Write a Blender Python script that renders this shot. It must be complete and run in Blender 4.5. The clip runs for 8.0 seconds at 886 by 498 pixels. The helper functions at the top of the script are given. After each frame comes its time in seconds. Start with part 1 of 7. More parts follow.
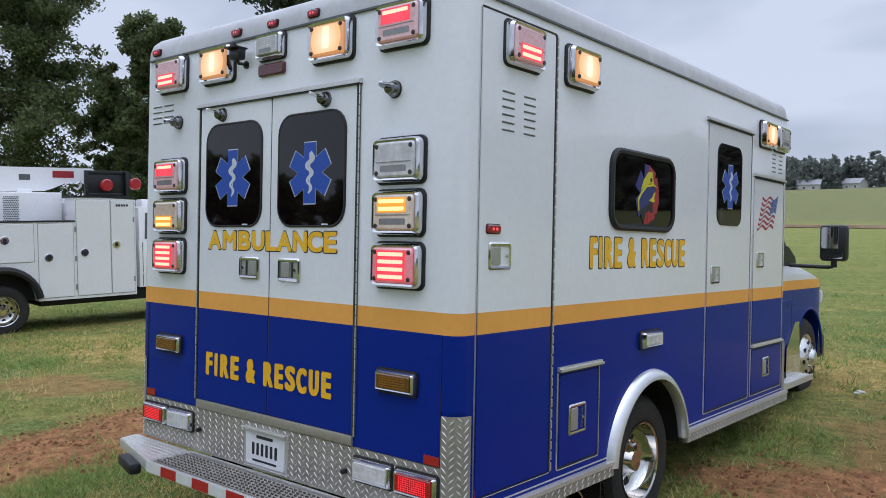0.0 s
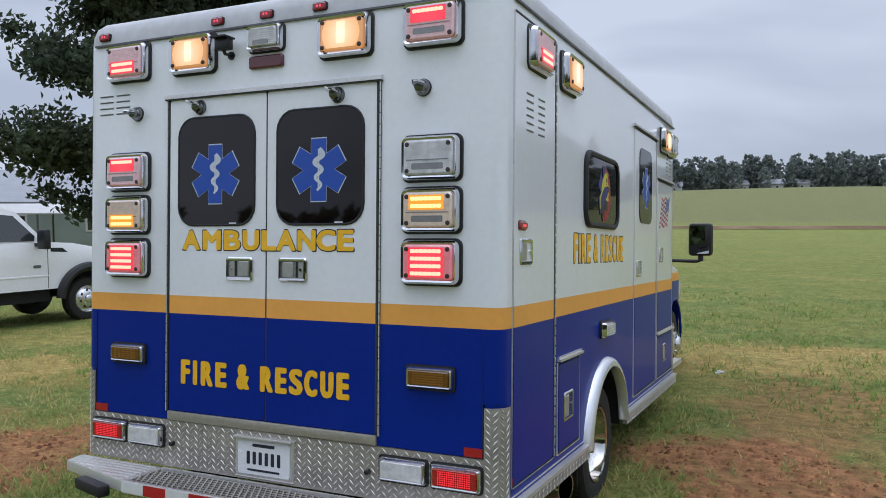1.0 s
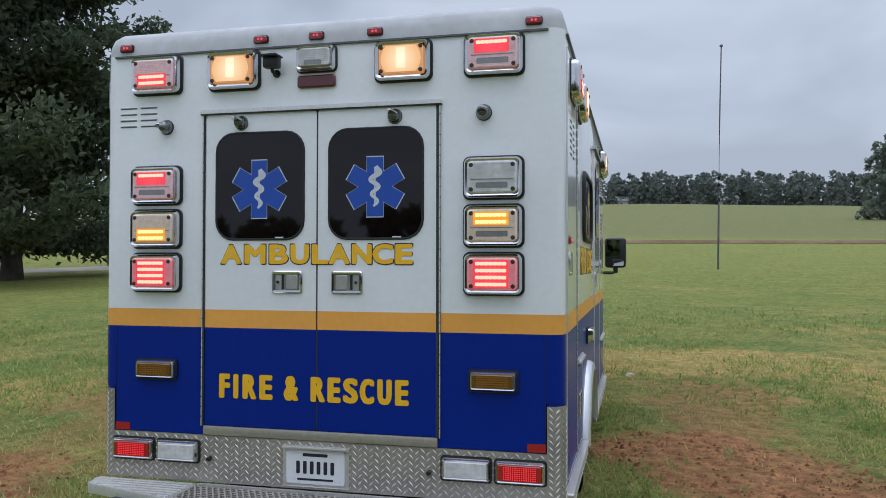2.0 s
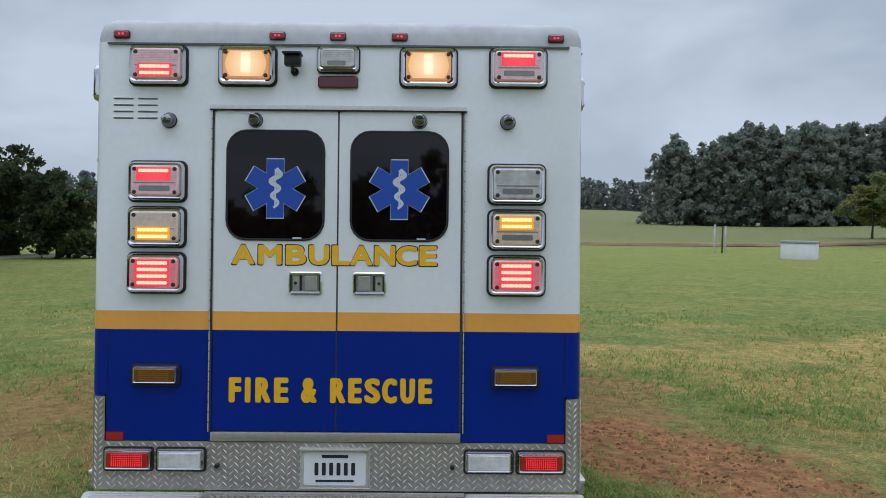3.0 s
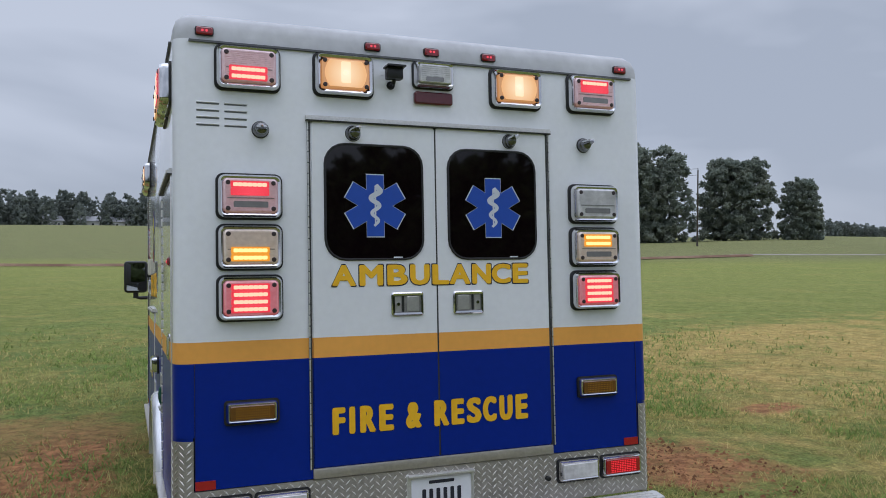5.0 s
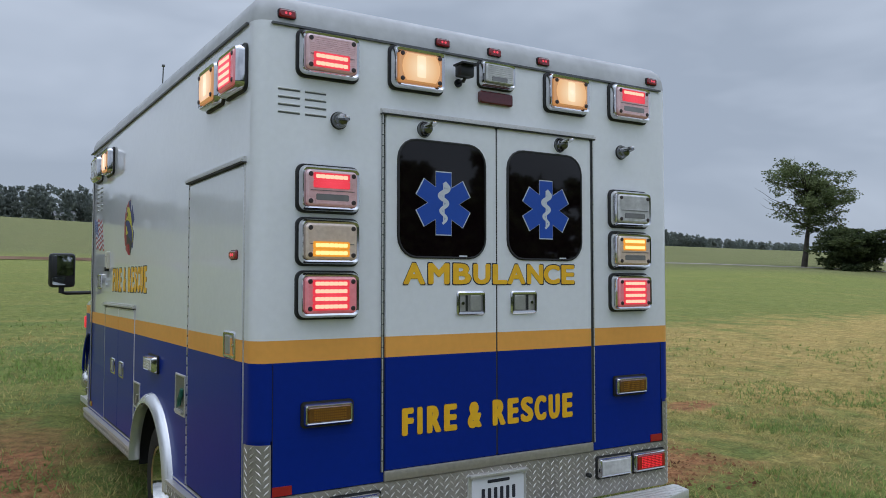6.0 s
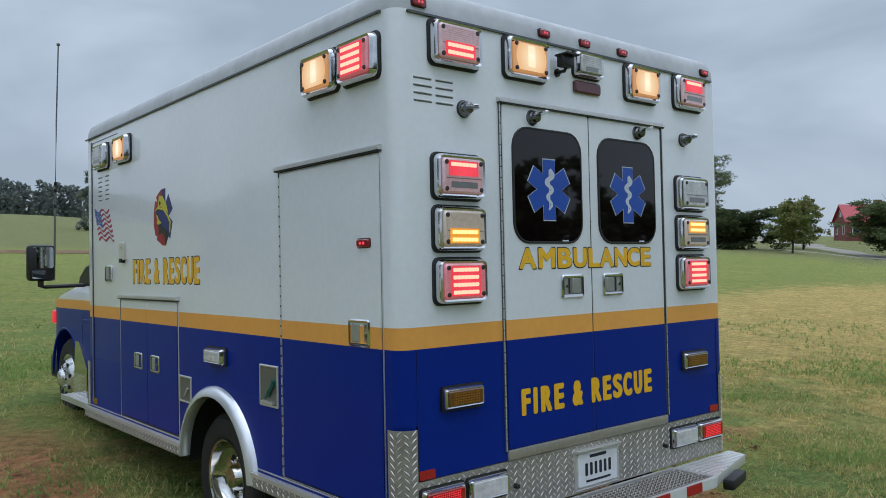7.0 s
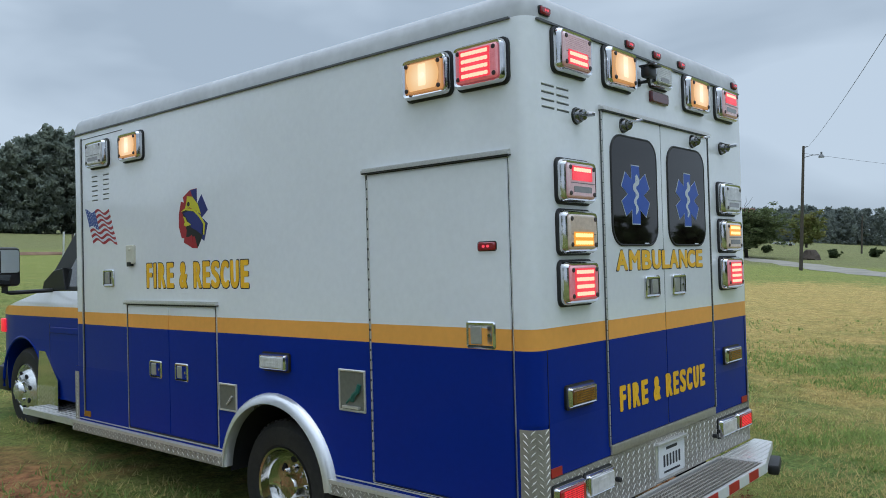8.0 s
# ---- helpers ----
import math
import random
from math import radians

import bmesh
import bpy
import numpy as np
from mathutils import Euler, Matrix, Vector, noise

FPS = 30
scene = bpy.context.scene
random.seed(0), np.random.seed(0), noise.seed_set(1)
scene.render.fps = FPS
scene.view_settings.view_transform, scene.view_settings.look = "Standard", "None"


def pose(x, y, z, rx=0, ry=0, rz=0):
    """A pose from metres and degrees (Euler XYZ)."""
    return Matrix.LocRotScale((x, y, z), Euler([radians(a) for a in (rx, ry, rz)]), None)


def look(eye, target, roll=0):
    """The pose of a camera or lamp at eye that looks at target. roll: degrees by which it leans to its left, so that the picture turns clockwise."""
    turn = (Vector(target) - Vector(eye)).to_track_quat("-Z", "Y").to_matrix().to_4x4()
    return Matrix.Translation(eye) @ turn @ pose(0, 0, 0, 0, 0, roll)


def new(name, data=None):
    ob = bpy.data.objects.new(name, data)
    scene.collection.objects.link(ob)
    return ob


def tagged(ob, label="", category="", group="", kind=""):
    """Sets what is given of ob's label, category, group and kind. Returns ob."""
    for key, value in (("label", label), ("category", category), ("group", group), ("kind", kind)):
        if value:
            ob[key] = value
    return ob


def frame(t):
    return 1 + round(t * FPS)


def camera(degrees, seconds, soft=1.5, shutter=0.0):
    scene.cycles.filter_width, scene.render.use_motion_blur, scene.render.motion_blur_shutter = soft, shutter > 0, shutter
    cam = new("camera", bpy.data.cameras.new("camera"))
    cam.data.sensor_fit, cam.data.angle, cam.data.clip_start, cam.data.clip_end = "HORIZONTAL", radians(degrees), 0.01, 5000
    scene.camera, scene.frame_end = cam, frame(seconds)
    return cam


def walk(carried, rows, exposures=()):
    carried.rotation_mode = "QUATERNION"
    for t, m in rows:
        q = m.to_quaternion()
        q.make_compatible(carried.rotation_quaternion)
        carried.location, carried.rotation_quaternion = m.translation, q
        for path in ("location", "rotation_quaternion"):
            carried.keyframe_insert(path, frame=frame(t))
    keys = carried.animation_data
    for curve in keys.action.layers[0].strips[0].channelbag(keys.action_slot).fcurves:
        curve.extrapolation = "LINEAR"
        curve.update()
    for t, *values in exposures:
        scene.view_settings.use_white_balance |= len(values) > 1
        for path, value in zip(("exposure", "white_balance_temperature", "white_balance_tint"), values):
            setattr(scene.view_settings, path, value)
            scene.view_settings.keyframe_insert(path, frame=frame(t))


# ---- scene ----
cam = camera(57.8, 8.0, soft=0.9)
# The ambulance stands nose-down by a few degrees on level grass; the path is given in its own axes.
REST = Matrix(((0.99995, 0.0, -0.0098, 0.0), (0.00049, 0.99875, 0.04993, 0.0), (0.00979, -0.04994, 0.9987, -0.03), (0, 0, 0, 1)))
PATH = [
    (0, (3.244, -2.537, 1.665), (1.963, -1.002, 1.652), 1.1),
    (0.5, (2.878, -2.889, 1.669), (1.831, -1.185, 1.654), 1.2),
    (1, (2.421, -3.134, 1.626), (1.566, -1.326, 1.626), 0.4),
    (1.5, (1.975, -3.441, 1.594), (1.301, -1.558, 1.59), 0.4),
    (1.7, (1.815, -3.563, 1.601), (1.217, -1.654, 1.622), 0.3),
    (3, (0.495, -3.986, 1.628), (0.509, -1.987, 1.663), 0.5),
    (3.5, (0.02, -3.932, 1.6), (0.269, -1.948, 1.619), 0.9),
    (4, (-0.446, -3.876, 1.614), (0.008, -1.929, 1.655), -0.1),
    (4.5, (-0.926, -3.783, 1.614), (-0.349, -1.869, 1.675), -0.6),
    (5.8, (-2.13, -3.296, 1.625), (-1.122, -1.571, 1.719), -0.6),
    (6, (-2.297, -3.183, 1.62), (-1.237, -1.489, 1.704), -0.0),
    (6.5, (-2.748, -2.939, 1.623), (-1.572, -1.322, 1.691), 0.3),
    (7, (-3.188, -2.642, 1.633), (-1.904, -1.109, 1.676), -1.2),
    (7.5, (-3.581, -2.269, 1.661), (-2.177, -0.846, 1.706), -1.8),
    (8, (-4.006, -1.913, 1.666), (-2.493, -0.606, 1.704), -1.5),
]
walk(cam, [(t, REST @ look(eye, target, roll)) for t, eye, target, roll in PATH], ((0.0, 0.06, 6450, 25), (1.5, -0.06, 6500, 23), (3.2, -0.12, 6480, 20), (4.3, -0.14, 6600, 25), (6.2, -0.28, 6400, 20), (8.0, -0.1, 6300, 15)))

# ---- sky and sun: a low, heavy overcast ----
world = bpy.data.worlds.new("overcast_sky")
scene.world = world
world.use_nodes = True
wt = world.node_tree
wt.nodes.clear()


def wnode(kind, **values):
    n = wt.nodes.new(kind)
    for k, v in values.items():
        n.inputs[k].default_value = v
    return n


sky = wnode("ShaderNodeTexSky")
sky.sky_type, sky.sun_disc, sky.sun_elevation, sky.sun_rotation = "NISHITA", False, radians(82), radians(175)
where = wnode("ShaderNodeTexCoord")
stretch = wnode("ShaderNodeMapping")
stretch.inputs["Scale"].default_value = (1.0, 1.0, 2.8)
clouds = wnode("ShaderNodeTexNoise", Scale=2.1, Detail=4.0, Roughness=0.5, Distortion=0.35)
tone = wnode("ShaderNodeValToRGB")
tone.color_ramp.elements[0].position, tone.color_ramp.elements[1].position = 0.41, 0.59
tone.color_ramp.elements[0].color = (0.415, 0.525, 0.612, 1)
tone.color_ramp.elements[1].color = (0.575, 0.705, 0.80, 1)
veil = wnode("ShaderNodeMix")
veil.data_type = "RGBA"
veil.inputs[0].default_value = 0.94
sky_gain = wnode("ShaderNodeVectorMath")
sky_gain.operation = "SCALE"
sky_gain.inputs["Scale"].default_value = 0.12
back = wnode("ShaderNodeBackground", Strength=1.0)
wout = wnode("ShaderNodeOutputWorld")
wt.links.new(where.outputs["Generated"], stretch.inputs["Vector"])
wt.links.new(stretch.outputs["Vector"], clouds.inputs["Vector"])
wt.links.new(clouds.outputs[0], tone.inputs[0])
wt.links.new(sky.outputs[0], sky_gain.inputs[0])
wt.links.new(sky_gain.outputs[0], veil.inputs[6])
wt.links.new(tone.outputs[0], veil.inputs[7])
# an overcast sky is brightest overhead
split = wnode("ShaderNodeSeparateXYZ")
climb = wnode("ShaderNodeMapRange")
climb.inputs["From Min"].default_value, climb.inputs["From Max"].default_value = 0.34, 0.72
climb.inputs["To Min"].default_value, climb.inputs["To Max"].default_value = 1.0, 2.3
lift = wnode("ShaderNodeVectorMath")
lift.operation = "SCALE"
wt.links.new(where.outputs["Generated"], split.inputs[0])
wt.links.new(split.outputs[2], climb.inputs[0])
wt.links.new(veil.outputs[2], lift.inputs[0])
wt.links.new(climb.outputs[0], lift.inputs["Scale"])
wt.links.new(lift.outputs[0], back.inputs["Color"])
wt.links.new(back.outputs[0], wout.inputs["Surface"])
sun = new("sun", bpy.data.lights.new("sun", "SUN"))
sun.data.energy, sun.data.angle, sun.data.color = 0.6, radians(60), (1.0, 0.97, 0.93)
sun.matrix_world = look((0.3, -3.5, 24), (0, 0, 0))
scene.view_settings.exposure = 0.0

# ---- materials ----
def material(name, color, rough=0.5, metal=0.0, coat=0.0, vary=0.12, grain=30.0, bump=0.0, bump_scale=200.0, second=None, glow=None, power=0.0, blotch=1.5, spread=(0.35, 0.65), random=0.0, alpha=1.0, transmission=0.0, spec=0.5):
    """A principled material whose colour wanders at two scales, with a little relief."""
    m = bpy.data.materials.new(name)
    m.use_nodes = True
    nt = m.node_tree
    p = nt.nodes["Principled BSDF"]
    p.inputs["Roughness"].default_value = rough
    p.inputs["Metallic"].default_value = metal
    p.inputs["Coat Weight"].default_value = coat
    p.inputs["Coat Roughness"].default_value = 0.06
    p.inputs["Alpha"].default_value = alpha
    p.inputs["Transmission Weight"].default_value = transmission
    p.inputs["Specular IOR Level"].default_value = spec
    tc = nt.nodes.new("ShaderNodeTexCoord")
    big, fine = nt.nodes.new("ShaderNodeTexNoise"), nt.nodes.new("ShaderNodeTexNoise")
    big.inputs["Scale"].default_value, big.inputs["Detail"].default_value = blotch, 4
    fine.inputs["Scale"].default_value, fine.inputs["Detail"].default_value = grain, 3
    for n in (big, fine):
        nt.links.new(tc.outputs["Object"], n.inputs["Vector"])
    ramp = nt.nodes.new("ShaderNodeValToRGB")
    ramp.color_ramp.elements[0].position, ramp.color_ramp.elements[1].position = spread
    ramp.color_ramp.elements[0].color = color
    other = second or tuple(min(1, c * (1 + vary)) for c in color[:3]) + (1,)
    ramp.color_ramp.elements[1].color = other
    nt.links.new(big.outputs[0], ramp.inputs[0])
    mix = nt.nodes.new("ShaderNodeMix")
    mix.data_type, mix.blend_type = "RGBA", "MULTIPLY"
    mix.inputs[0].default_value = 1.0
    nt.links.new(ramp.outputs[0], mix.inputs[6])
    shade = nt.nodes.new("ShaderNodeMapRange")
    shade.inputs["From Min"].default_value, shade.inputs["From Max"].default_value = 0.25, 0.75
    shade.inputs["To Min"].default_value, shade.inputs["To Max"].default_value = 1 - vary, 1.0
    nt.links.new(fine.outputs[0], shade.inputs[0])
    last = shade.outputs[0]
    if random:
        info = nt.nodes.new("ShaderNodeObjectInfo")
        geo = nt.nodes.new("ShaderNodeNewGeometry")
        add = nt.nodes.new("ShaderNodeMath")
        add.operation = "ADD"
        nt.links.new(info.outputs["Random"], add.inputs[0])
        nt.links.new(geo.outputs["Random Per Island"], add.inputs[1])
        frac = nt.nodes.new("ShaderNodeMath")
        frac.operation = "FRACT"
        nt.links.new(add.outputs[0], frac.inputs[0])
        r2 = nt.nodes.new("ShaderNodeMapRange")
        r2.inputs["To Min"].default_value, r2.inputs["To Max"].default_value = 1 - random, 1 + random * 0.5
        nt.links.new(frac.outputs[0], r2.inputs[0])
        mul = nt.nodes.new("ShaderNodeMath")
        mul.operation = "MULTIPLY"
        nt.links.new(last, mul.inputs[0])
        nt.links.new(r2.outputs[0], mul.inputs[1])
        last = mul.outputs[0]
    grey = nt.nodes.new("ShaderNodeCombineColor")
    for k in range(3):
        nt.links.new(last, grey.inputs[k])
    nt.links.new(grey.outputs[0], mix.inputs[7])
    nt.links.new(mix.outputs[2], p.inputs["Base Color"])
    if bump:
        relief = nt.nodes.new("ShaderNodeTexNoise")
        relief.inputs["Scale"].default_value, relief.inputs["Detail"].default_value = bump_scale, 4
        nt.links.new(tc.outputs["Object"], relief.inputs["Vector"])
        b = nt.nodes.new("ShaderNodeBump")
        b.inputs["Strength"].default_value, b.inputs["Distance"].default_value = bump, 0.01
        nt.links.new(relief.outputs[0], b.inputs["Height"])
        nt.links.new(b.outputs[0], p.inputs["Normal"])
    if glow:
        p.inputs["Emission Color"].default_value = glow
        p.inputs["Emission Strength"].default_value = power
    return m


WHITE = material("white_paint", (0.825, 0.84, 0.87, 1), 0.35, coat=1.0, vary=0.05, bump=0.015, bump_scale=60, blotch=0.8)
# Roof colour is greyed to hold down the bright overhead light.
ROOFWHITE = material("toned_down_roof_paint", (0.52, 0.53, 0.55, 1), 0.65, spec=0.3, vary=0.14, grain=18, blotch=2.5, second=(0.62, 0.63, 0.65, 1), bump=0.03, bump_scale=80)
BLUE = material("blue_paint", (0.001, 0.021, 0.24, 1), 0.35, spec=0.08, coat=0.2, vary=0.08, bump=0.012, bump_scale=60, blotch=0.8)
GOLD = material("orange_stripe", (0.88, 0.40, 0.085, 1), 0.4, spec=0.3, vary=0.07)
LETTER = material("gold_lettering", (0.95, 0.50, 0.018, 1), 0.4, vary=0.1)
EDGE = material("dark_blue_lettering_edge", (0.012, 0.016, 0.05, 1), 0.4)
CHROME = material("chrome", (0.66, 0.66, 0.675, 1), 0.09, metal=1.0, vary=0.06, grain=60)
ALU = material("brushed_aluminium", (0.72, 0.71, 0.69, 1), 0.4, metal=0.7, vary=0.18, grain=90, bump=0.05)
TREAD = material("diamond_plate", (0.36, 0.335, 0.295, 1), 0.42, metal=0.35, vary=0.25, grain=55, bump=0.06, blotch=6)
STUD = material("polished_tread_stud", (0.66, 0.635, 0.585, 1), 0.3, metal=0.45, vary=0.15, grain=60)
PLATES = [TREAD, STUD]
SILL = material("dull_sill_metal", (0.42, 0.39, 0.34, 1), 0.38, metal=0.55, vary=0.2, grain=50)
RUBBER = material("black_rubber", (0.012, 0.012, 0.013, 1), 0.55, vary=0.3)
TYRE = material("tyre_rubber", (0.016, 0.0155, 0.015, 1), 0.75, vary=0.35, grain=40, bump=0.2, second=(0.03, 0.027, 0.023, 1), blotch=5)
PLASTIC = material("black_plastic", (0.012, 0.013, 0.014, 1), 0.42, vary=0.2)
TINT = material("tinted_glass", (0.0045, 0.0022, 0.0028, 1), 0.03, coat=0.0, vary=0.1, spec=0.46)
PANE = material("window_glass", (0.03, 0.034, 0.036, 1), 0.05, coat=1.0, vary=0.1, spec=0.6)
LENS = material("clear_lamp_lens", (0.62, 0.61, 0.62, 1), 0.14, metal=0.05, coat=0.8, vary=0.2, grain=45, second=(0.84, 0.83, 0.84, 1), blotch=14)
LENS_DARK = material("lamp_reflector_shade", (0.27, 0.265, 0.265, 1), 0.25, metal=0.3, coat=0.5, vary=0.2)
REDLENS = material("pink_tinged_lens", (0.50, 0.37, 0.385, 1), 0.14, metal=0.1, coat=0.8, vary=0.2, grain=60, glow=(1.0, 0.08, 0.13, 1), power=0.3)
PINKLENS = material("faintly_pink_lens", (0.70, 0.60, 0.62, 1), 0.14, metal=0.1, coat=0.8, vary=0.2, grain=60, glow=(1.0, 0.12, 0.17, 1), power=0.1)
PALELENS = material("faintly_amber_lens", (0.70, 0.64, 0.57, 1), 0.14, metal=0.1, coat=0.8, vary=0.2, grain=60, glow=(1.0, 0.5, 0.2, 1), power=0.07)
RED_LED = material("red_led", (0.25, 0.03, 0.03, 1), 0.3, glow=(1.0, 0.06, 0.09, 1), power=1.0)
RED_CORE = material("red_led_core", (0.3, 0.1, 0.05, 1), 0.3, glow=(1.0, 0.50, 0.33, 1), power=1.6)
AMBER_LENS = material("lit_amber_lens", (0.45, 0.33, 0.21, 1), 0.14, coat=0.8, vary=0.2, grain=60, glow=(1.0, 0.45, 0.1, 1), power=0.25)
AMBER_LED = material("amber_led", (0.2, 0.1, 0.02, 1), 0.3, glow=(1.0, 0.40, 0.03, 1), power=0.9)
AMBER_CORE = material("amber_led_core", (0.3, 0.2, 0.05, 1), 0.3, glow=(1.0, 0.74, 0.28, 1), power=1.5)
SCENE_GLASS = material("lit_scene_lamp_glass", (0.28, 0.2, 0.11, 1), 0.12, coat=0.4, vary=0.1, grain=25, glow=(1.0, 0.47, 0.17, 1), power=0.5)
SCENE_CORE = material("lit_scene_lamp_reflector", (0.3, 0.24, 0.15, 1), 0.12, glow=(1.0, 0.62, 0.29, 1), power=1.0)
SCENE_HOT = material("lit_scene_lamp_centre", (0.3, 0.26, 0.18, 1), 0.12, glow=(1.0, 0.74, 0.42, 1), power=1.1)


def fading(m, near, far, reach):
    """The reflector glows brightest round its bulb."""
    nt = m.node_tree
    tc, ln, rp = nt.nodes.new("ShaderNodeTexCoord"), nt.nodes.new("ShaderNodeVectorMath"), nt.nodes.new("ShaderNodeValToRGB")
    ln.operation = "LENGTH"
    mp = nt.nodes.new("ShaderNodeMapping")
    mp.inputs["Scale"].default_value = (1 / reach, 1 / reach, 0)
    nt.links.new(tc.outputs["Object"], mp.inputs["Vector"])
    nt.links.new(mp.outputs[0], ln.inputs[0])
    nt.links.new(ln.outputs["Value"], rp.inputs[0])
    rp.color_ramp.elements[0].color, rp.color_ramp.elements[1].color = near, far
    nt.links.new(rp.outputs[0], nt.nodes["Principled BSDF"].inputs["Emission Color"])


fading(SCENE_CORE, (1.0, 0.80, 0.50, 1), (0.80, 0.44, 0.17, 1), 0.09)
fading(SCENE_HOT, (1.0, 0.88, 0.62, 1), (1.0, 0.74, 0.42, 1), 0.06)
fading(RED_LED, (1.0, 0.075, 0.11, 1), (0.75, 0.03, 0.05, 1), 0.13)
BULB = material("halogen_bulb", (0.4, 0.36, 0.3, 1), 0.2, glow=(1.0, 0.82, 0.52, 1), power=1.15)
BROWN_LENS = material("dull_amber_lens", (0.15, 0.052, 0.008, 1), 0.15, coat=0.8, vary=0.35, grain=90)
AMBER_DOT = material("amber_reflector_cells", (0.32, 0.125, 0.01, 1), 0.25, coat=0.5, vary=0.2)
DARKRED = material("dark_red_reflector", (0.12, 0.017, 0.024, 1), 0.25, coat=0.5, vary=0.25, grain=120)
TAILRED = material("tail_lamp_red", (0.30, 0.008, 0.012, 1), 0.16, coat=0.8, vary=0.25, grain=100, glow=(1, 0.02, 0.03, 1), power=0.05)
TAIL_LED = material("tail_lamp_led", (0.8, 0.03, 0.04, 1), 0.3, glow=(1.0, 0.03, 0.05, 1), power=0.6)
MARKER = material("lit_marker_lens", (0.17, 0.008, 0.012, 1), 0.2, coat=0.8, glow=(1, 0.03, 0.05, 1), power=0.05)
REFLEX = material("red_reflector", (0.42, 0.012, 0.014, 1), 0.3, coat=0.4, vary=0.15)
STARBLUE = material("star_blue", (0.012, 0.075, 0.42, 1), 0.35, vary=0.08)
DECALWHITE = material("white_vinyl", (0.62, 0.66, 0.72, 1), 0.4, vary=0.06)
DECALRED = material("red_vinyl", (0.36, 0.02, 0.03, 1), 0.4, vary=0.1)
DECALYELLOW = material("yellow_vinyl", (0.62, 0.56, 0.03, 1), 0.4, vary=0.1)
DECALBLUE = material("navy_vinyl", (0.02, 0.028, 0.17, 1), 0.4, vary=0.1)
DECALBLACK = material("black_vinyl", (0.012, 0.012, 0.014, 1), 0.4, vary=0.1)
PLATEWHITE = material("plate_white", (0.80, 0.81, 0.83, 1), 0.35, vary=0.05)
INK = material("plate_ink", (0.02, 0.022, 0.035, 1), 0.4)
IVORY = material("ivory_cover", (0.62, 0.60, 0.50, 1), 0.4, vary=0.1)
HOSE = material("green_hose", (0.012, 0.13, 0.10, 1), 0.4, vary=0.1)
UNDER = material("underbody_black", (0.010, 0.010, 0.010, 1), 0.85, vary=0.4, grain=20)
GREYPAINT = material("grey_vent_slot", (0.10, 0.105, 0.11, 1), 0.5)
GASKET = material("door_gasket", (0.03, 0.031, 0.033, 1), 0.5, vary=0.3)
CUP = material("latch_recess", (0.30, 0.295, 0.285, 1), 0.38, metal=0.4, vary=0.3)
SATIN = material("satin_steel", (0.46, 0.455, 0.44, 1), 0.34, metal=0.55, vary=0.15, grain=70)
MIRROR = material("mirror_glass", (0.55, 0.58, 0.6, 1), 0.02, metal=1.0, vary=0.02)
TAPERED = material("reflective_red_tape", (0.46, 0.015, 0.018, 1), 0.35, vary=0.12)
TAPEWHITE = material("reflective_white_tape", (0.66, 0.68, 0.66, 1), 0.35, vary=0.08)


def leaf_material(name, a, b, random=0.5):
    m = material(name, a, 0.75, vary=0.25, second=b, blotch=0.35, random=random, spec=0.2)
    nt = m.node_tree
    p, out = nt.nodes["Principled BSDF"], nt.nodes["Material Output"]
    thin, mix = nt.nodes.new("ShaderNodeBsdfTranslucent"), nt.nodes.new("ShaderNodeMixShader")
    mix.inputs[0].default_value = 0.5
    nt.links.new(p.inputs["Base Color"].links[0].from_socket, thin.inputs["Color"])
    nt.links.new(p.outputs[0], mix.inputs[1])
    nt.links.new(thin.outputs[0], mix.inputs[2])
    nt.links.new(mix.outputs[0], out.inputs["Surface"])
    return m


# ---- shapes ----
def solid():
    return bmesh.new()


def prism(bm, pts, z0, z1, mat=0, bevel=0.0):
    """A flat outline raised from z0 to z1; bevel draws the upper edge in."""
    n = len(pts)
    low = [bm.verts.new((x, y, z0)) for x, y in pts]
    rings = [low]
    if bevel:
        cx, cy = sum(p[0] for p in pts) / n, sum(p[1] for p in pts) / n
        ext = max(max(abs(p[0] - cx), abs(p[1] - cy)) for p in pts)
        k = max(0.0, 1 - bevel / max(1e-6, ext))
        rings.append([bm.verts.new((x, y, z1 - bevel * (1 if z1 > z0 else -1))) for x, y in pts])
        wx, wy = max(abs(p[0] - cx) for p in pts), max(abs(p[1] - cy) for p in pts)
        rings.append([bm.verts.new((cx + (x - cx) * (1 - bevel / wx), cy + (y - cy) * (1 - bevel / wy), z1)) for x, y in pts])
    else:
        rings.append([bm.verts.new((x, y, z1)) for x, y in pts])
    for a, b in zip(rings, rings[1:]):
        for k in range(n):
            f = bm.faces.new((a[k], a[(k + 1) % n], b[(k + 1) % n], b[k]))
            f.material_index = mat
    f = bm.faces.new(rings[-1])
    f.material_index = mat
    f = bm.faces.new(list(reversed(low)))
    f.material_index = mat
    return bm


def outline(w, h, r, cx=0.0, cy=0.0, seg=5):
    """A rounded rectangle, counter-clockwise."""
    r = min(r, w / 2 - 1e-4, h / 2 - 1e-4)
    pts = []
    for k, (sx, sy) in enumerate(((1, 1), (-1, 1), (-1, -1), (1, -1))):
        for s in range(seg + 1):
            a = radians(90 * k + 90 * s / seg)
            pts.append((cx + sx * (w / 2 - r) + r * math.cos(a), cy + sy * (h / 2 - r) + r * math.sin(a)))
    return pts


def rrect(bm, w, h, r, z0, z1, cx=0.0, cy=0.0, mat=0, bevel=0.0, seg=5):
    return prism(bm, outline(w, h, r, cx, cy, seg), z0, z1, mat, bevel)


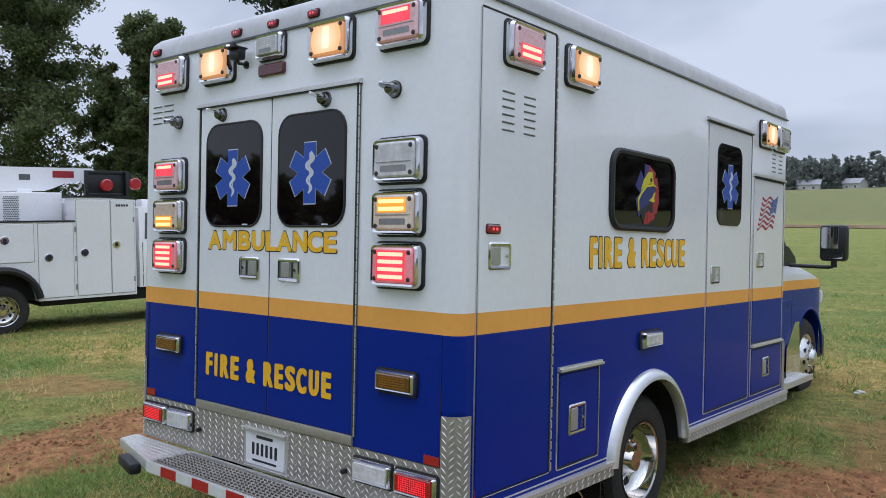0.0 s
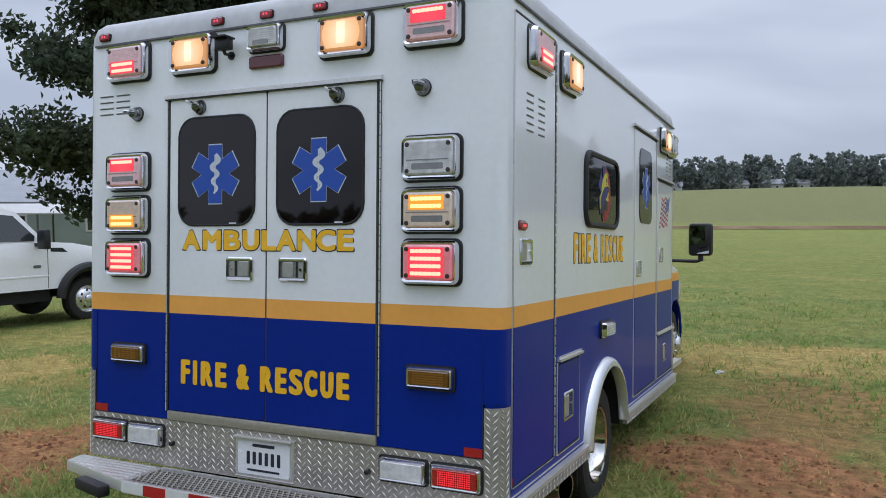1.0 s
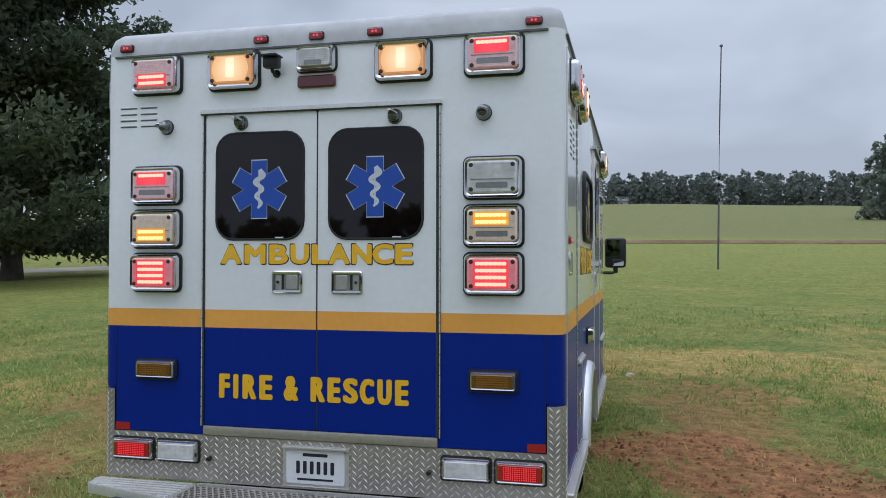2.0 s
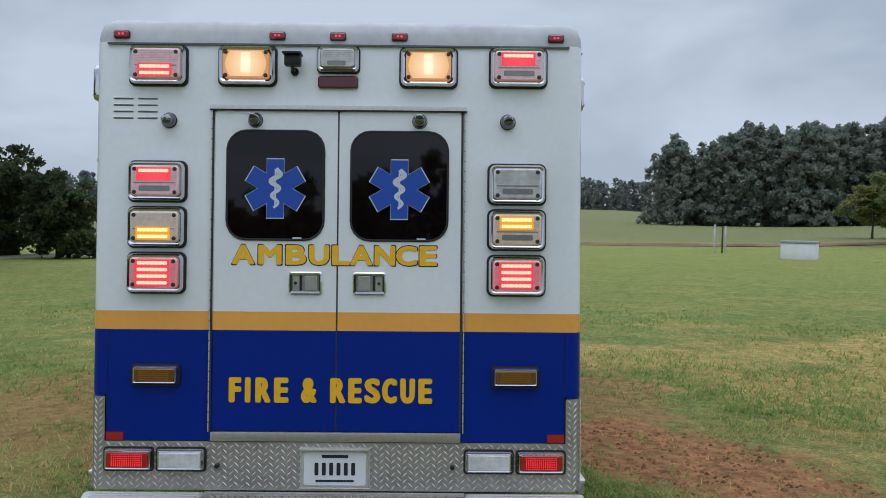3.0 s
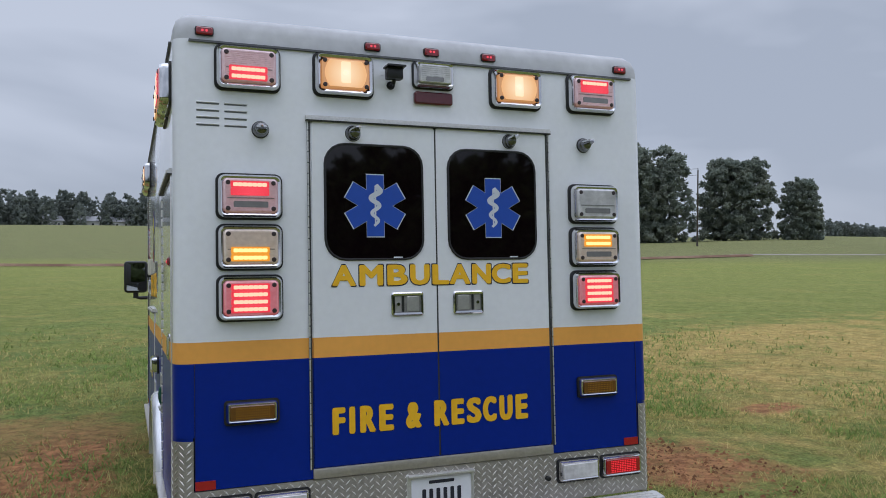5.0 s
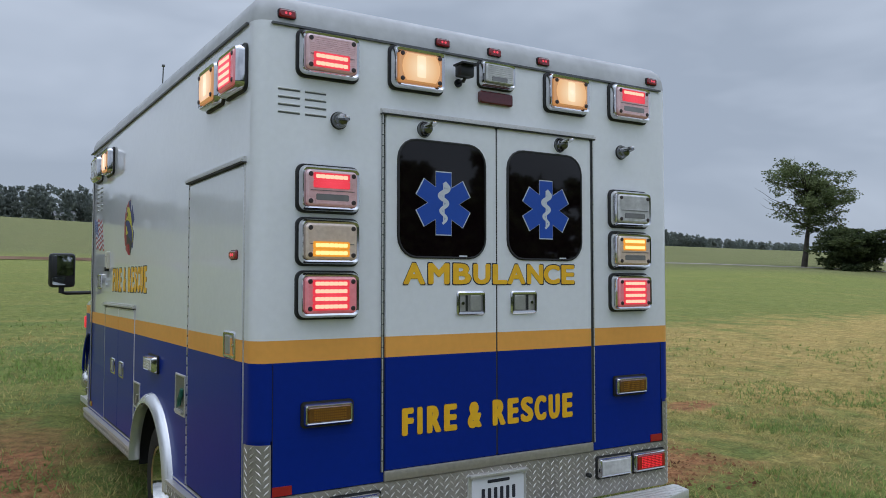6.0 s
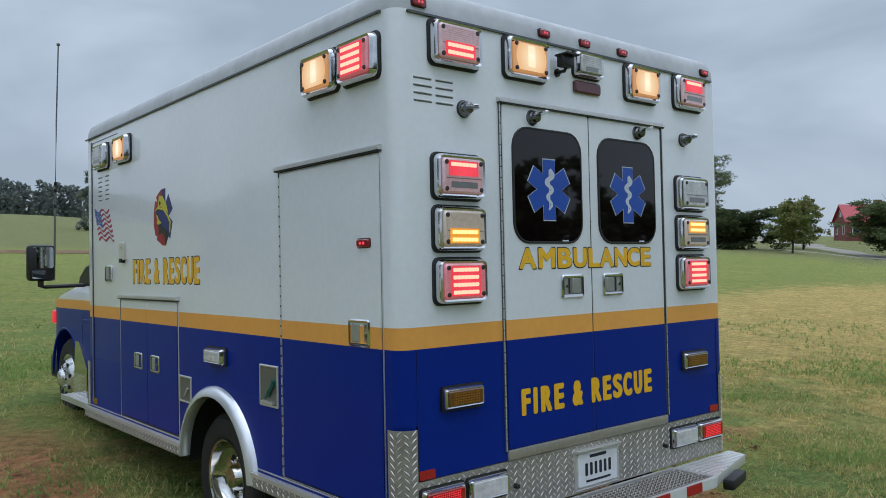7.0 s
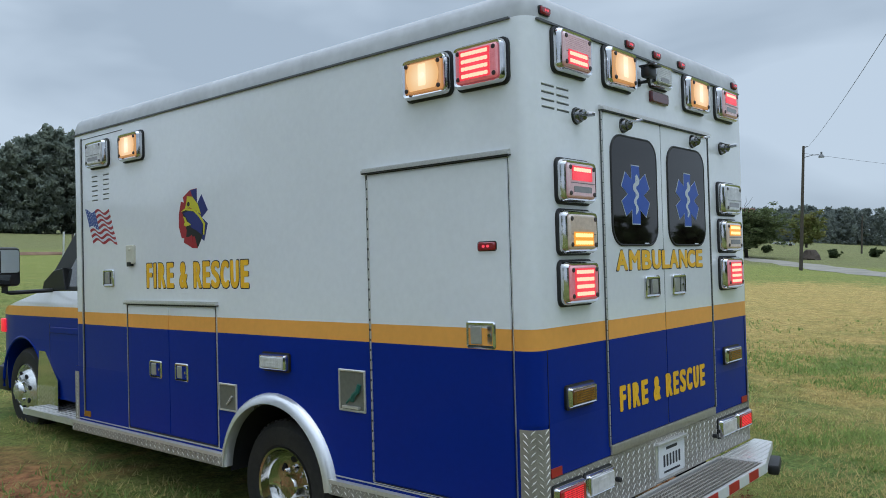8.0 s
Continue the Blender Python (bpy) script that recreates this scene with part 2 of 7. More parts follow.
def box(bm, x0, x1, y0, y1, z0, z1, mat=0, bevel=0.0):
    made = bmesh.ops.create_cube(bm, size=1.0, matrix=Matrix.LocRotScale(((x0 + x1) / 2, (y0 + y1) / 2, (z0 + z1) / 2), None, (abs(x1 - x0), abs(y1 - y0), abs(z1 - z0))))
    faces = {f for v in made["verts"] for f in v.link_faces}
    if bevel:
        out = bmesh.ops.bevel(bm, geom=list({e for f in faces for e in f.edges}), offset=bevel, segments=2, affect="EDGES", profile=0.5)
        faces = set(out["faces"]) | {f for f in faces if f.is_valid}
    for f in faces:
        f.material_index = mat
    return bm


def frame_ring(bm, w, h, r, band, z0, z1, cx=0.0, cy=0.0, mat=0, lip=0.4):
    """A rounded frame with a softened outer shoulder."""
    outer, inner = outline(w, h, r, cx, cy), outline(w - 2 * band, h - 2 * band, max(0.002, r - band), cx, cy)
    shoulder = outline(w - 2 * band * lip, h - 2 * band * lip, max(0.002, r - band * lip), cx, cy)
    n = len(outer)
    rows = [[bm.verts.new((x, y, z)) for x, y in pts] for pts, z in ((outer, z0), (outer, z0 + (z1 - z0) * 0.6), (shoulder, z1), (inner, z1 - (z1 - z0) * 0.12), (inner, z0))]
    for a, b in zip(rows, rows[1:]):
        for k in range(n):
            bm.faces.new((a[k], a[(k + 1) % n], b[(k + 1) % n], b[k])).material_index = mat
    return bm


def disc(bm, r, z0, z1, cx=0.0, cy=0.0, seg=16, mat=0, bevel=0.0):
    return prism(bm, [(cx + r * math.cos(2 * math.pi * k / seg), cy + r * math.sin(2 * math.pi * k / seg)) for k in range(seg)], z0, z1, mat, bevel)


def tube(bm, path, radii, seg=8, mat=0):
    """A round bar along a path, with a radius at each of its points."""
    path = [Vector(p) for p in path]
    if not hasattr(radii, "__len__"):
        radii = [radii] * len(path)
    rows = []
    for k, p in enumerate(path):
        d = (path[min(k + 1, len(path) - 1)] - path[max(k - 1, 0)]).normalized()
        side = d.cross(Vector((0, 0, 1)))
        if side.length < 1e-3:
            side = d.cross(Vector((1, 0, 0)))
        side.normalize()
        up = side.cross(d)
        rows.append([bm.verts.new(p + radii[k] * (math.cos(2 * math.pi * s / seg) * side + math.sin(2 * math.pi * s / seg) * up)) for s in range(seg)])
    for a, b in zip(rows, rows[1:]):
        for s in range(seg):
            bm.faces.new((a[s], a[(s + 1) % seg], b[(s + 1) % seg], b[s])).material_index = mat
    bm.faces.new(list(reversed(rows[0]))).material_index = mat
    bm.faces.new(rows[-1]).material_index = mat
    return bm


def lathe(bm, profile, seg=40, mat=0):
    """Turns (radius, height) pairs round the local z axis."""
    rows = [[bm.verts.new((r * math.cos(2 * math.pi * s / seg), r * math.sin(2 * math.pi * s / seg), z)) for s in range(seg)] for r, z in profile]
    for a, b in zip(rows, rows[1:]):
        for s in range(seg):
            bm.faces.new((a[s], a[(s + 1) % seg], b[(s + 1) % seg], b[s])).material_index = mat
    return bm


def moved(bm, m):
    bmesh.ops.transform(bm, matrix=m, verts=bm.verts)
    return bm


def to_mesh(name, bm, mats, smooth=False):
    bmesh.ops.recalc_face_normals(bm, faces=bm.faces)
    me = bpy.data.meshes.new(name)
    bm.to_mesh(me)
    bm.free()
    for m in mats if isinstance(mats, (list, tuple)) else [mats]:
        me.materials.append(m)
    if smooth:
        me.shade_smooth()
        me.set_sharp_from_angle(angle=radians(smooth if smooth is not True else 35))
    return me


def part(name, bm, mats, parent=None, label="", at=None, smooth=35):
    """Links a bmesh, or a mesh made before, as one object under a thing or a part."""
    me = bm if isinstance(bm, bpy.types.Mesh) else to_mesh(name, bm, mats, smooth)
    ob = new(name, me)
    ob.parent = parent
    if at is not None:
        ob.matrix_basis = at
    if label:
        ob["label"] = label
    return ob


def thing(name, label, category, at=None, group="", kind=""):
    ob = new(name)
    ob.empty_display_size = 0.3
    if at is not None:
        ob.matrix_basis = at
    return tagged(ob, label, category, group, kind)


def words(text, width, height, depth=0.003, bold=0.0, spans=None):
    """Lettering of that width and height, centred, standing on the local xy plane; each letter fills its span, a share of the width; bold thickens the strokes by metres."""
    bm = bmesh.new()
    letters = [c for c in text if c != " "]
    for c, (a, b) in zip(letters, spans):
        cu = bpy.data.curves.new("lettering", "FONT")
        cu.body, cu.size, cu.extrude, cu.offset, cu.resolution_u = c, 1.0, 0.01, 0.0, 4
        ob = bpy.data.objects.new("lettering", cu)
        scene.collection.objects.link(ob)
        bpy.context.view_layer.update()
        me = bpy.data.meshes.new_from_object(ob.evaluated_get(bpy.context.evaluated_depsgraph_get()))
        bpy.data.objects.remove(ob)
        co = np.empty(len(me.vertices) * 3)
        me.vertices.foreach_get("co", co)
        co = co.reshape(-1, 3)
        lo, hi = co.min(0), co.max(0)
        x0, x1 = (a - 0.5) * width + bold, (b - 0.5) * width - bold
        co[:, 0] = x0 + (co[:, 0] - lo[0]) / (hi[0] - lo[0]) * (x1 - x0)
        co[:, 1] = (co[:, 1] - (lo[1] + hi[1]) / 2) / (hi[1] - lo[1]) * (height - 1.4 * bold)
        co[:, 2] = np.where(co[:, 2] > 0, depth, 0.0)
        me.vertices.foreach_set("co", co.ravel())
        bm.from_mesh(me)
        bpy.data.meshes.remove(me)
    if bold:
        me = bpy.data.meshes.new("strokes")
        bm.to_mesh(me)
        for k, (dx, dy) in enumerate(((1, 0), (-1, 0), (0, 0.7), (0, -0.7), (0.7, 0.6), (-0.7, 0.6), (0.7, -0.6), (-0.7, -0.6))):
            layer = bmesh.new()
            layer.from_mesh(me)
            for v in layer.verts:
                v.co += Vector((dx * bold, dy * bold, -0.00004 * (k + 1) if v.co.z > 0 else 0))
            again = bpy.data.meshes.new("strokes")
            layer.to_mesh(again)
            layer.free()
            bm.from_mesh(again)
            bpy.data.meshes.remove(again)
        bpy.data.meshes.remove(me)
    for f in bm.faces:
        f.material_index = 0
    return bm


# ---- the ambulance, in its own axes: rear face at y = 0, nose towards +y ----
HALF, LONG = 1.217, 4.22
amb = thing("ambulance", "white and dark blue ambulance with lit warning lamps, on grass", "ambulance", REST)
PAINT = [WHITE, GOLD, BLUE]
LOW, HIGH = 1.288, 1.38


def rear(u, v, d=0.0):
    return Matrix(((1, 0, 0, u), (0, 0, -1, -d), (0, 1, 0, v), (0, 0, 0, 1)))


def right(u, v, d=0.0):
    return Matrix(((0, 0, 1, HALF + d), (1, 0, 0, u), (0, 1, 0, v), (0, 0, 0, 1)))


def left(u, v, d=0.0):
    return Matrix(((0, 0, -1, -HALF - d), (-1, 0, 0, u), (0, 1, 0, v), (0, 0, 0, 1)))


def cut(bm, co, no):
    bmesh.ops.bisect_plane(bm, geom=list(bm.verts) + list(bm.edges) + list(bm.faces), plane_co=co, plane_no=no)


def banded(bm, low=LOW, high=HIGH):
    """White above, an orange stripe, blue below."""
    for z in (low, high):
        cut(bm, (0, 0, z), (0, 0, 1))
    for f in bm.faces:
        z = f.calc_center_median().z
        f.material_index = 0 if z > high else 1 if z > low else 2
    return bm


def panel(name, face, u0, u1, v0, v1, d0=0.0, d1=0.006, parent=None, label="", r=0.012):
    """A painted door or hatch panel that stands a little proud of the body; its origin is on the face."""
    bm = rrect(solid(), u1 - u0, v1 - v0, r, d0, d1, (u0 + u1) / 2, (v0 + v1) / 2, bevel=0.002, seg=2)
    flip = -1 if face is left else 1
    for v in bm.verts:
        v.co.x *= flip
    moved(bm, face(0, 0))
    banded(bm)
    return part(name, bm, PAINT, parent or amb, label, smooth=25)


def strip(name, face, u, v, w, h, d0, d1, mat, parent=None, label="", r=0.002, bevel=0.0):
    return part(name, rrect(solid(), w, h, r, d0, d1, bevel=bevel, seg=2), mat, parent or amb, label, face(u, v))


def seam(face, u0, u1, v0, v1, w=0.0085):
    """A dark rubber gasket with a thin bright edge round a door."""
    cx, cy, a, b = (u0 + u1) / 2, (v0 + v1) / 2, u1 - u0, v1 - v0
    bm = frame_ring(solid(), a + 2 * w, b + 2 * w, 0.012, w, 0, 0.0045)
    part("door_gasket", bm, GASKET, amb, "", face(cx, cy))
    bm = frame_ring(solid(), a + 3.2 * w, b + 3.2 * w, 0.014, w * 0.45, 0, 0.0065)
    part("door_trim", bm, ALU, amb, "", face(cx, cy))


KNUCKLE = to_mesh("knuckle", rrect(solid(), 0.008, 0.04, 0.002, 0.004, 0.012, seg=1), ALU)

SMALL_KNUCKLE = to_mesh("knuckle", rrect(solid(), 0.0055, 0.047, 0.002, 0.004, 0.0105, seg=1), ALU)


def hinge(face, u, v0, v1):
    """A full-height piano hinge: a bright roll of knuckles beside a dark gasket."""
    part("hinge_gasket", rrect(solid(), 0.008, v1 - v0, 0.002, 0, 0.007), GASKET, amb, "", face(u, (v0 + v1) / 2))
    u += 0.009 if face is right else -0.009
    leaf = part("piano_hinge", rrect(solid(), 0.005, v1 - v0, 0.001, 0, 0.006, seg=1), ALU, amb, "aluminium piano hinge", face(u, (v0 + v1) / 2))
    n = int((v1 - v0) / 0.05)
    for k in range(n):
        part("knuckle", KNUCKLE, None, leaf, at=Matrix.Translation((0, 0.05 * (k + 0.5) - (v1 - v0) / 2, 0)))


def drip(face, u0, u1, v):
    bm = solid()
    prism(bm, [(-(u1 - u0) / 2, 0), ((u1 - u0) / 2, 0), ((u1 - u0) / 2, 0.012), (-(u1 - u0) / 2, 0.012)], 0, 0.024)
    prism(bm, [(-(u1 - u0) / 2, 0.012), ((u1 - u0) / 2, 0.012), ((u1 - u0) / 2, 0.022), (-(u1 - u0) / 2, 0.022)], 0, 0.013)
    prism(bm, [(-(u1 - u0) / 2, -0.006), ((u1 - u0) / 2, -0.006), ((u1 - u0) / 2, 0.0), (-(u1 - u0) / 2, 0.0)], 0, 0.02, mat=1)
    part("drip_rail", bm, [ALU, GASKET], amb, "aluminium drip rail", face((u0 + u1) / 2, v))


def tread_bm(bm, w, h, z, pitch=0.031, size=0.0155, x0=0.0, y0=0.0):
    """Raised lozenges of diamond plate over a field w by h."""
    nx, ny = int(w / pitch), int(h / pitch)
    for i in range(nx):
        for j in range(ny):
            a = radians(45 if i % 2 else -45)
            cx, cy = x0 - w / 2 + (i + 0.5) * w / nx, y0 - h / 2 + (j + (0.3 if i % 2 else 0.7)) * h / ny
            c, s = math.cos(a), math.sin(a)
            L, B = size * 1.08, size * 0.26
            low = [bm.verts.new((cx + x * c - y * s, cy + x * s + y * c, z)) for x, y in ((L, 0), (0, B), (-L, 0), (0, -B))]
            top = [bm.verts.new((cx + x * c - y * s, cy + x * s + y * c, z + 0.0022)) for x, y in ((L * 0.6, 0), (-L * 0.6, 0))]
            fs = [bm.faces.new((low[0], low[1], top[1], top[0]))]
            fs += [bm.faces.new((low[1], low[2], top[1])), bm.faces.new((low[2], low[3], top[0], top[1])), bm.faces.new((low[3], low[0], top[0]))]
            for f in fs:
                f.material_index = 1
    return bm


# the box
def box_body():
    bm = solid()
    levels = [(0.0, 0.97), (0.0, LOW), (0.0, HIGH), (0.0, 2.715), (0.004, 2.765), (0.017, 2.808), (0.045, 2.836), (0.1, 2.852), (0.3, 2.868)]
    rows = []
    for inset, z in levels:
        rows.append([bm.verts.new((x, y, z)) for x, y in outline(2 * (HALF - inset), LONG - 2 * inset, max(0.05, 0.066 - inset * 0.16), 0, LONG / 2, 6)])
    n = len(rows[0])
    for k, (a, b) in enumerate(zip(rows, rows[1:])):
        for s in range(n):
            bm.faces.new((a[s], a[(s + 1) % n], b[(s + 1) % n], b[s])).material_index = 2 if k == 0 else 1 if k == 1 else 0 if k == 2 else 3
    bm.faces.new(rows[-1]).material_index = 3
    return bm


part("box_body", box_body(), PAINT + [ROOFWHITE], amb, "white, orange and blue painted module box", smooth=50)
AXLE, HUB, ARCH = 1.772, 0.46, 0.472


def skirt(sign):
    foot = 0.55 if sign < 0 else 0.515
    pts = [(0.075, foot), (AXLE - ARCH, foot)]
    pts += [(AXLE - ARCH * math.cos(a), HUB + ARCH * math.sin(a)) for a in [radians(12 + 156 * k / 22) for k in range(23)]]
    pts += [(AXLE + ARCH, foot), (LONG, foot), (LONG, 0.97), (0.075, 0.97)]
    bm = prism(solid(), pts, -0.03, 0.0)
    return moved(bm, Matrix(((0, 0, sign, sign * HALF), (1, 0, 0, 0), (0, 1, 0, 0), (0, 0, 0, 1))))


for sign in (1, -1):
    part("side_skirt", skirt(sign), BLUE, amb, "blue side skirt with wheel opening")
    # aluminium fender flare
    bm, rows = solid(), []
    for k in range(33):
        a = radians(-4 + 188 * k / 32)
        c, s = -math.cos(a), max(math.sin(a), 0.07)
        sweep = [(ARCH + 0.032, 0.0), (ARCH + 0.025, 0.02), (ARCH + 0.004, 0.04), (ARCH - 0.025, 0.046), (ARCH - 0.032, 0.03), (ARCH - 0.03, -0.02)]
        rows.append([bm.verts.new((sign * (HALF + d), AXLE + c * r * 1.02, HUB + s * r + 0.005)) for r, d in sweep])
    for a, b in zip(rows, rows[1:]):
        for j in range(5):
            bm.faces.new((a[j], a[j + 1], b[j + 1], b[j]))
    part("fender_flare", bm, material("polished_fender" + ("" if sign > 0 else "_b"), (0.78, 0.785, 0.8, 1), 0.27, metal=0.65, vary=0.08), amb, "polished aluminium fender flare", smooth=60)
    # dark wheel housing
    bm, rows = solid(), []
    for k in range(17):
        a = radians(180 * k / 16)
        rows.append([bm.verts.new((sign * x, AXLE - 0.468 * math.cos(a), HUB + 0.468 * math.sin(a))) for x in (HALF - 0.02, 0.66)])
    for a, b in zip(rows, rows[1:]):
        bm.faces.new((a[0], a[1], b[1], b[0]))
    bm.faces.new([r[1] for r in rows])
    part("wheel_housing", bm, UNDER, amb, "black wheel housing")
    # rub rails of tread plate with a bright upper edge
    for u0, u1 in ((0.09, AXLE - ARCH - 0.005), (AXLE + ARCH + 0.005, LONG)):
        face, L = (right if sign > 0 else left), u1 - u0
        bm = solid()
        rrect(bm, L, 0.062, 0.004, 0, 0.03, seg=1)
        rrect(bm, L, 0.02, 0.008, 0.0, 0.036, 0, 0.036, mat=1, seg=3)
        tread_bm(bm, L, 0.058, 0.03, 0.028, 0.0135)
        part("rub_rail", bm, PLATES, amb, "diamond plate rub rail", face((u0 + u1) / 2, 0.522 if sign < 0 else 0.492))
        part("skirt_moulding", rrect(solid(), L, 0.006, 0.002, 0, 0.004, seg=1), ALU, amb, "", face((u0 + u1) / 2, 0.585 if sign < 0 else 0.555))

# rear wall below the box body
part("rear_lower_panel", box(solid(), -1.131, 1.131, 0.0, 0.03, 0.742, 0.97), BLUE, amb, "blue lower rear panel")
bm = box(solid(), -1.15, 1.15, -0.004, 0.03, 0.5, 0.738)
tr = tread_bm(solid(), 2.26, 0.225, 0.004, 0.0285, 0.016)
moved(tr, rear(0, 0.62))
me = bpy.data.meshes.new("tread")
tr.to_mesh(me)
bm.from_mesh(me)
part("kick_plate", bm, PLATES, amb, "diamond plate rear kick panel, dusty")
part("door_sill", box(solid(), -0.617, 0.617, -0.012, 0.02, 0.741, 0.787, bevel=0.004), SILL, amb, "dull aluminium door sill")
for sign in (1, -1):
    # corner guards wrap the rounded corner
    bm, rows = solid(), []
    R, cx, cy = 0.083, HALF - 0.078, 0.078
    arc = [(cx - 0.002, cy - R)] + [(cx + R * math.sin(a), cy - R * math.cos(a)) for a in [radians(90 * k / 8) for k in range(9)]] + [(cx + R, cy + 0.012)]
    for z in (0.5, 0.957):
        rows.append([bm.verts.new((sign * x, y, z)) for x, y in arc])
    for s in range(len(arc) - 1):
        bm.faces.new((rows[0][s], rows[0][s + 1], rows[1][s + 1], rows[1][s]))
    column, rings = solid(), []
    for z in (0.5, 0.972):
        rings.append([column.verts.new((sign * (cx + 0.078 * math.sin(a)), cy - 0.078 * math.cos(a), z)) for a in [radians(90 * k / 8) for k in range(9)]])
    for s in range(8):
        column.faces.new((rings[0][s], rings[0][s + 1], rings[1][s + 1], rings[1][s]))
    part("corner_column", column, BLUE, amb, "rounded blue body corner")
    lo = tread_bm(solid(), 0.13, 0.45, 0.0, 0.03, 0.0165)
    for v in lo.verts:
        a = (v.co.x + 0.065) / R
        r = R + 0.001 + v.co.z
        v.co = (sign * (cx + r * math.sin(a)), cy - r * math.cos(a), 0.7285 + v.co.y)
    me = bpy.data.meshes.new("guard_tread")
    lo.to_mesh(me)
    bm.from_mesh(me)
    part("corner_guard", bm, PLATES, amb, "diamond plate corner guard")
    strip("red_reflector", rear, sign * 1.088, 0.763, 0.085, 0.038, 0.0, 0.005, REFLEX)
    strip("red_reflector", right if sign > 0 else left, 0.155, 0.625, 0.075, 0.035, 0.0, 0.005, REFLEX)
    part("corner_seam", rrect(solid(), 0.0025, 0.52, 0.001, 0, 0.0025, seg=1), EDGE, amb, "", rear(sign * 1.131, 1.025))

part("underbody", box(box(box(solid(), -1.1, 1.1, 0.08, 1.28, 0.51, 0.56), -0.65, 0.65, 1.28, 2.28, 0.45, 0.9), -1.1, 1.1, 2.28, 4.2, 0.51, 0.56), UNDER, amb, "dark underbody")
bm = solid()
for x in (-0.43, 0.43):
    box(bm, x - 0.04, x + 0.04, 0.0, 6.4, 0.4, 0.56)
tube(bm, [(-1.0, AXLE, HUB), (1.0, AXLE, HUB)], 0.055)
tube(bm, [(-0.85, 5.8, 0.6), (0.85, 5.8, 0.6)], 0.05)
part("chassis_frame", bm, UNDER, amb, "black chassis rails and axles")
bm = lathe(solid(), [(0.07, -0.34), (0.076, -0.02), (0.078, 0.02), (0.07, 0.02), (0.06, -0.25)], 24)
part("exhaust_pipe", moved(bm, Matrix.Translation((1.2, 0.93, 0.385)) @ pose(0, 0, 0, 0, 90, -14)), CHROME, amb, "chrome exhaust tip")
for sign in (1, -1):
    part("mud_flap", box(solid(), sign * 0.72, sign * 1.18, AXLE - 0.5, AXLE - 0.488, 0.3, 0.5), RUBBER, amb, "black rubber mud flap")

# rear step bumper
bumper = part("step_bumper", box(solid(), -0.638, 0.638, -0.288, -0.268, 0.435, 0.495, bevel=0.004), ALU, amb, "aluminium rear step bumper with grip grating")
part("step_back_rail", box(solid(), -0.638, 0.638, -0.03, -0.012, 0.435, 0.495), ALU, bumper)
for s in (1, -1):
    edge = [(s * 0.64, -0.012), (s * 1.215, -0.008), (s * 1.225, -0.03), (s * 1.2, -0.13), (s * 0.64, -0.285)]
    bm = prism(solid(), edge if s < 0 else edge[::-1], 0.44, 0.492, bevel=0.006)
    for k in range(7):
        y = -0.03 - 0.036 * k
        x1 = 1.2 if y > -0.13 else 1.2 - 0.56 * (-0.13 - y) / 0.155
        box(bm, s * 0.66, s * (x1 - 0.03), y - 0.006, y + 0.006, 0.49, 0.496)
    part("step_wing", bm, ALU, bumper, "ribbed aluminium step wing")
bm = solid()
random.seed(4)
for k in range(8):
    y = -0.045 - 0.028 * k
    box(bm, -0.635, 0.635, y - 0.004, y + 0.004, 0.455, 0.486)
for i in range(38):
    for j in range(7):
        x, y = -0.62 + 1.24 * (i + 0.5 * (j % 2)) / 38, -0.059 - 0.028 * j
        tube(bm, [(x - 0.011, y - 0.01, 0.478), (x - 0.008, y, 0.492), (x - 0.011, y + 0.01, 0.478)], 0.0042, 5)
part("grip_grating", bm, TREAD, bumper, "serrated grip grating")
part("grating_pan", box(solid(), -0.635, 0.635, -0.268, -0.03, 0.43, 0.445), UNDER, bumper)
for k in range(9):
    w = 1.27 / 9
    strip("reflective_tape", rear, -0.635 + w * (k + 0.5), 0.466, w, 0.05, 0.289, 0.291, TAPERED if k % 2 else TAPEWHITE, bumper)
for s in (1, -1):
    a = math.degrees(math.atan2(0.155, 0.56)) * s
    bm = box(solid(), -0.13, 0.13, -0.034, 0.03, -0.03, 0.03, bevel=0.014)
    part("rubber_dock_bumper", bm, RUBBER, bumper, "black rubber dock bumper", pose(s * 0.88, -0.245, 0.424, 0, 0, a))

# ---- lamps: local x right, y up, z out of the face ----
def lamp_meshes(w, h, deep):
    g = rrect(solid(), w, h, 0.034, 0, 0.012, bevel=0.003)
    b = frame_ring(solid(), w - 0.018, h - 0.018, 0.03, 0.021, 0.006, deep - 0.012, lip=0.45)
    return to_mesh("gasket", g, RUBBER, 35), to_mesh("bezel", b, CHROME, 40)


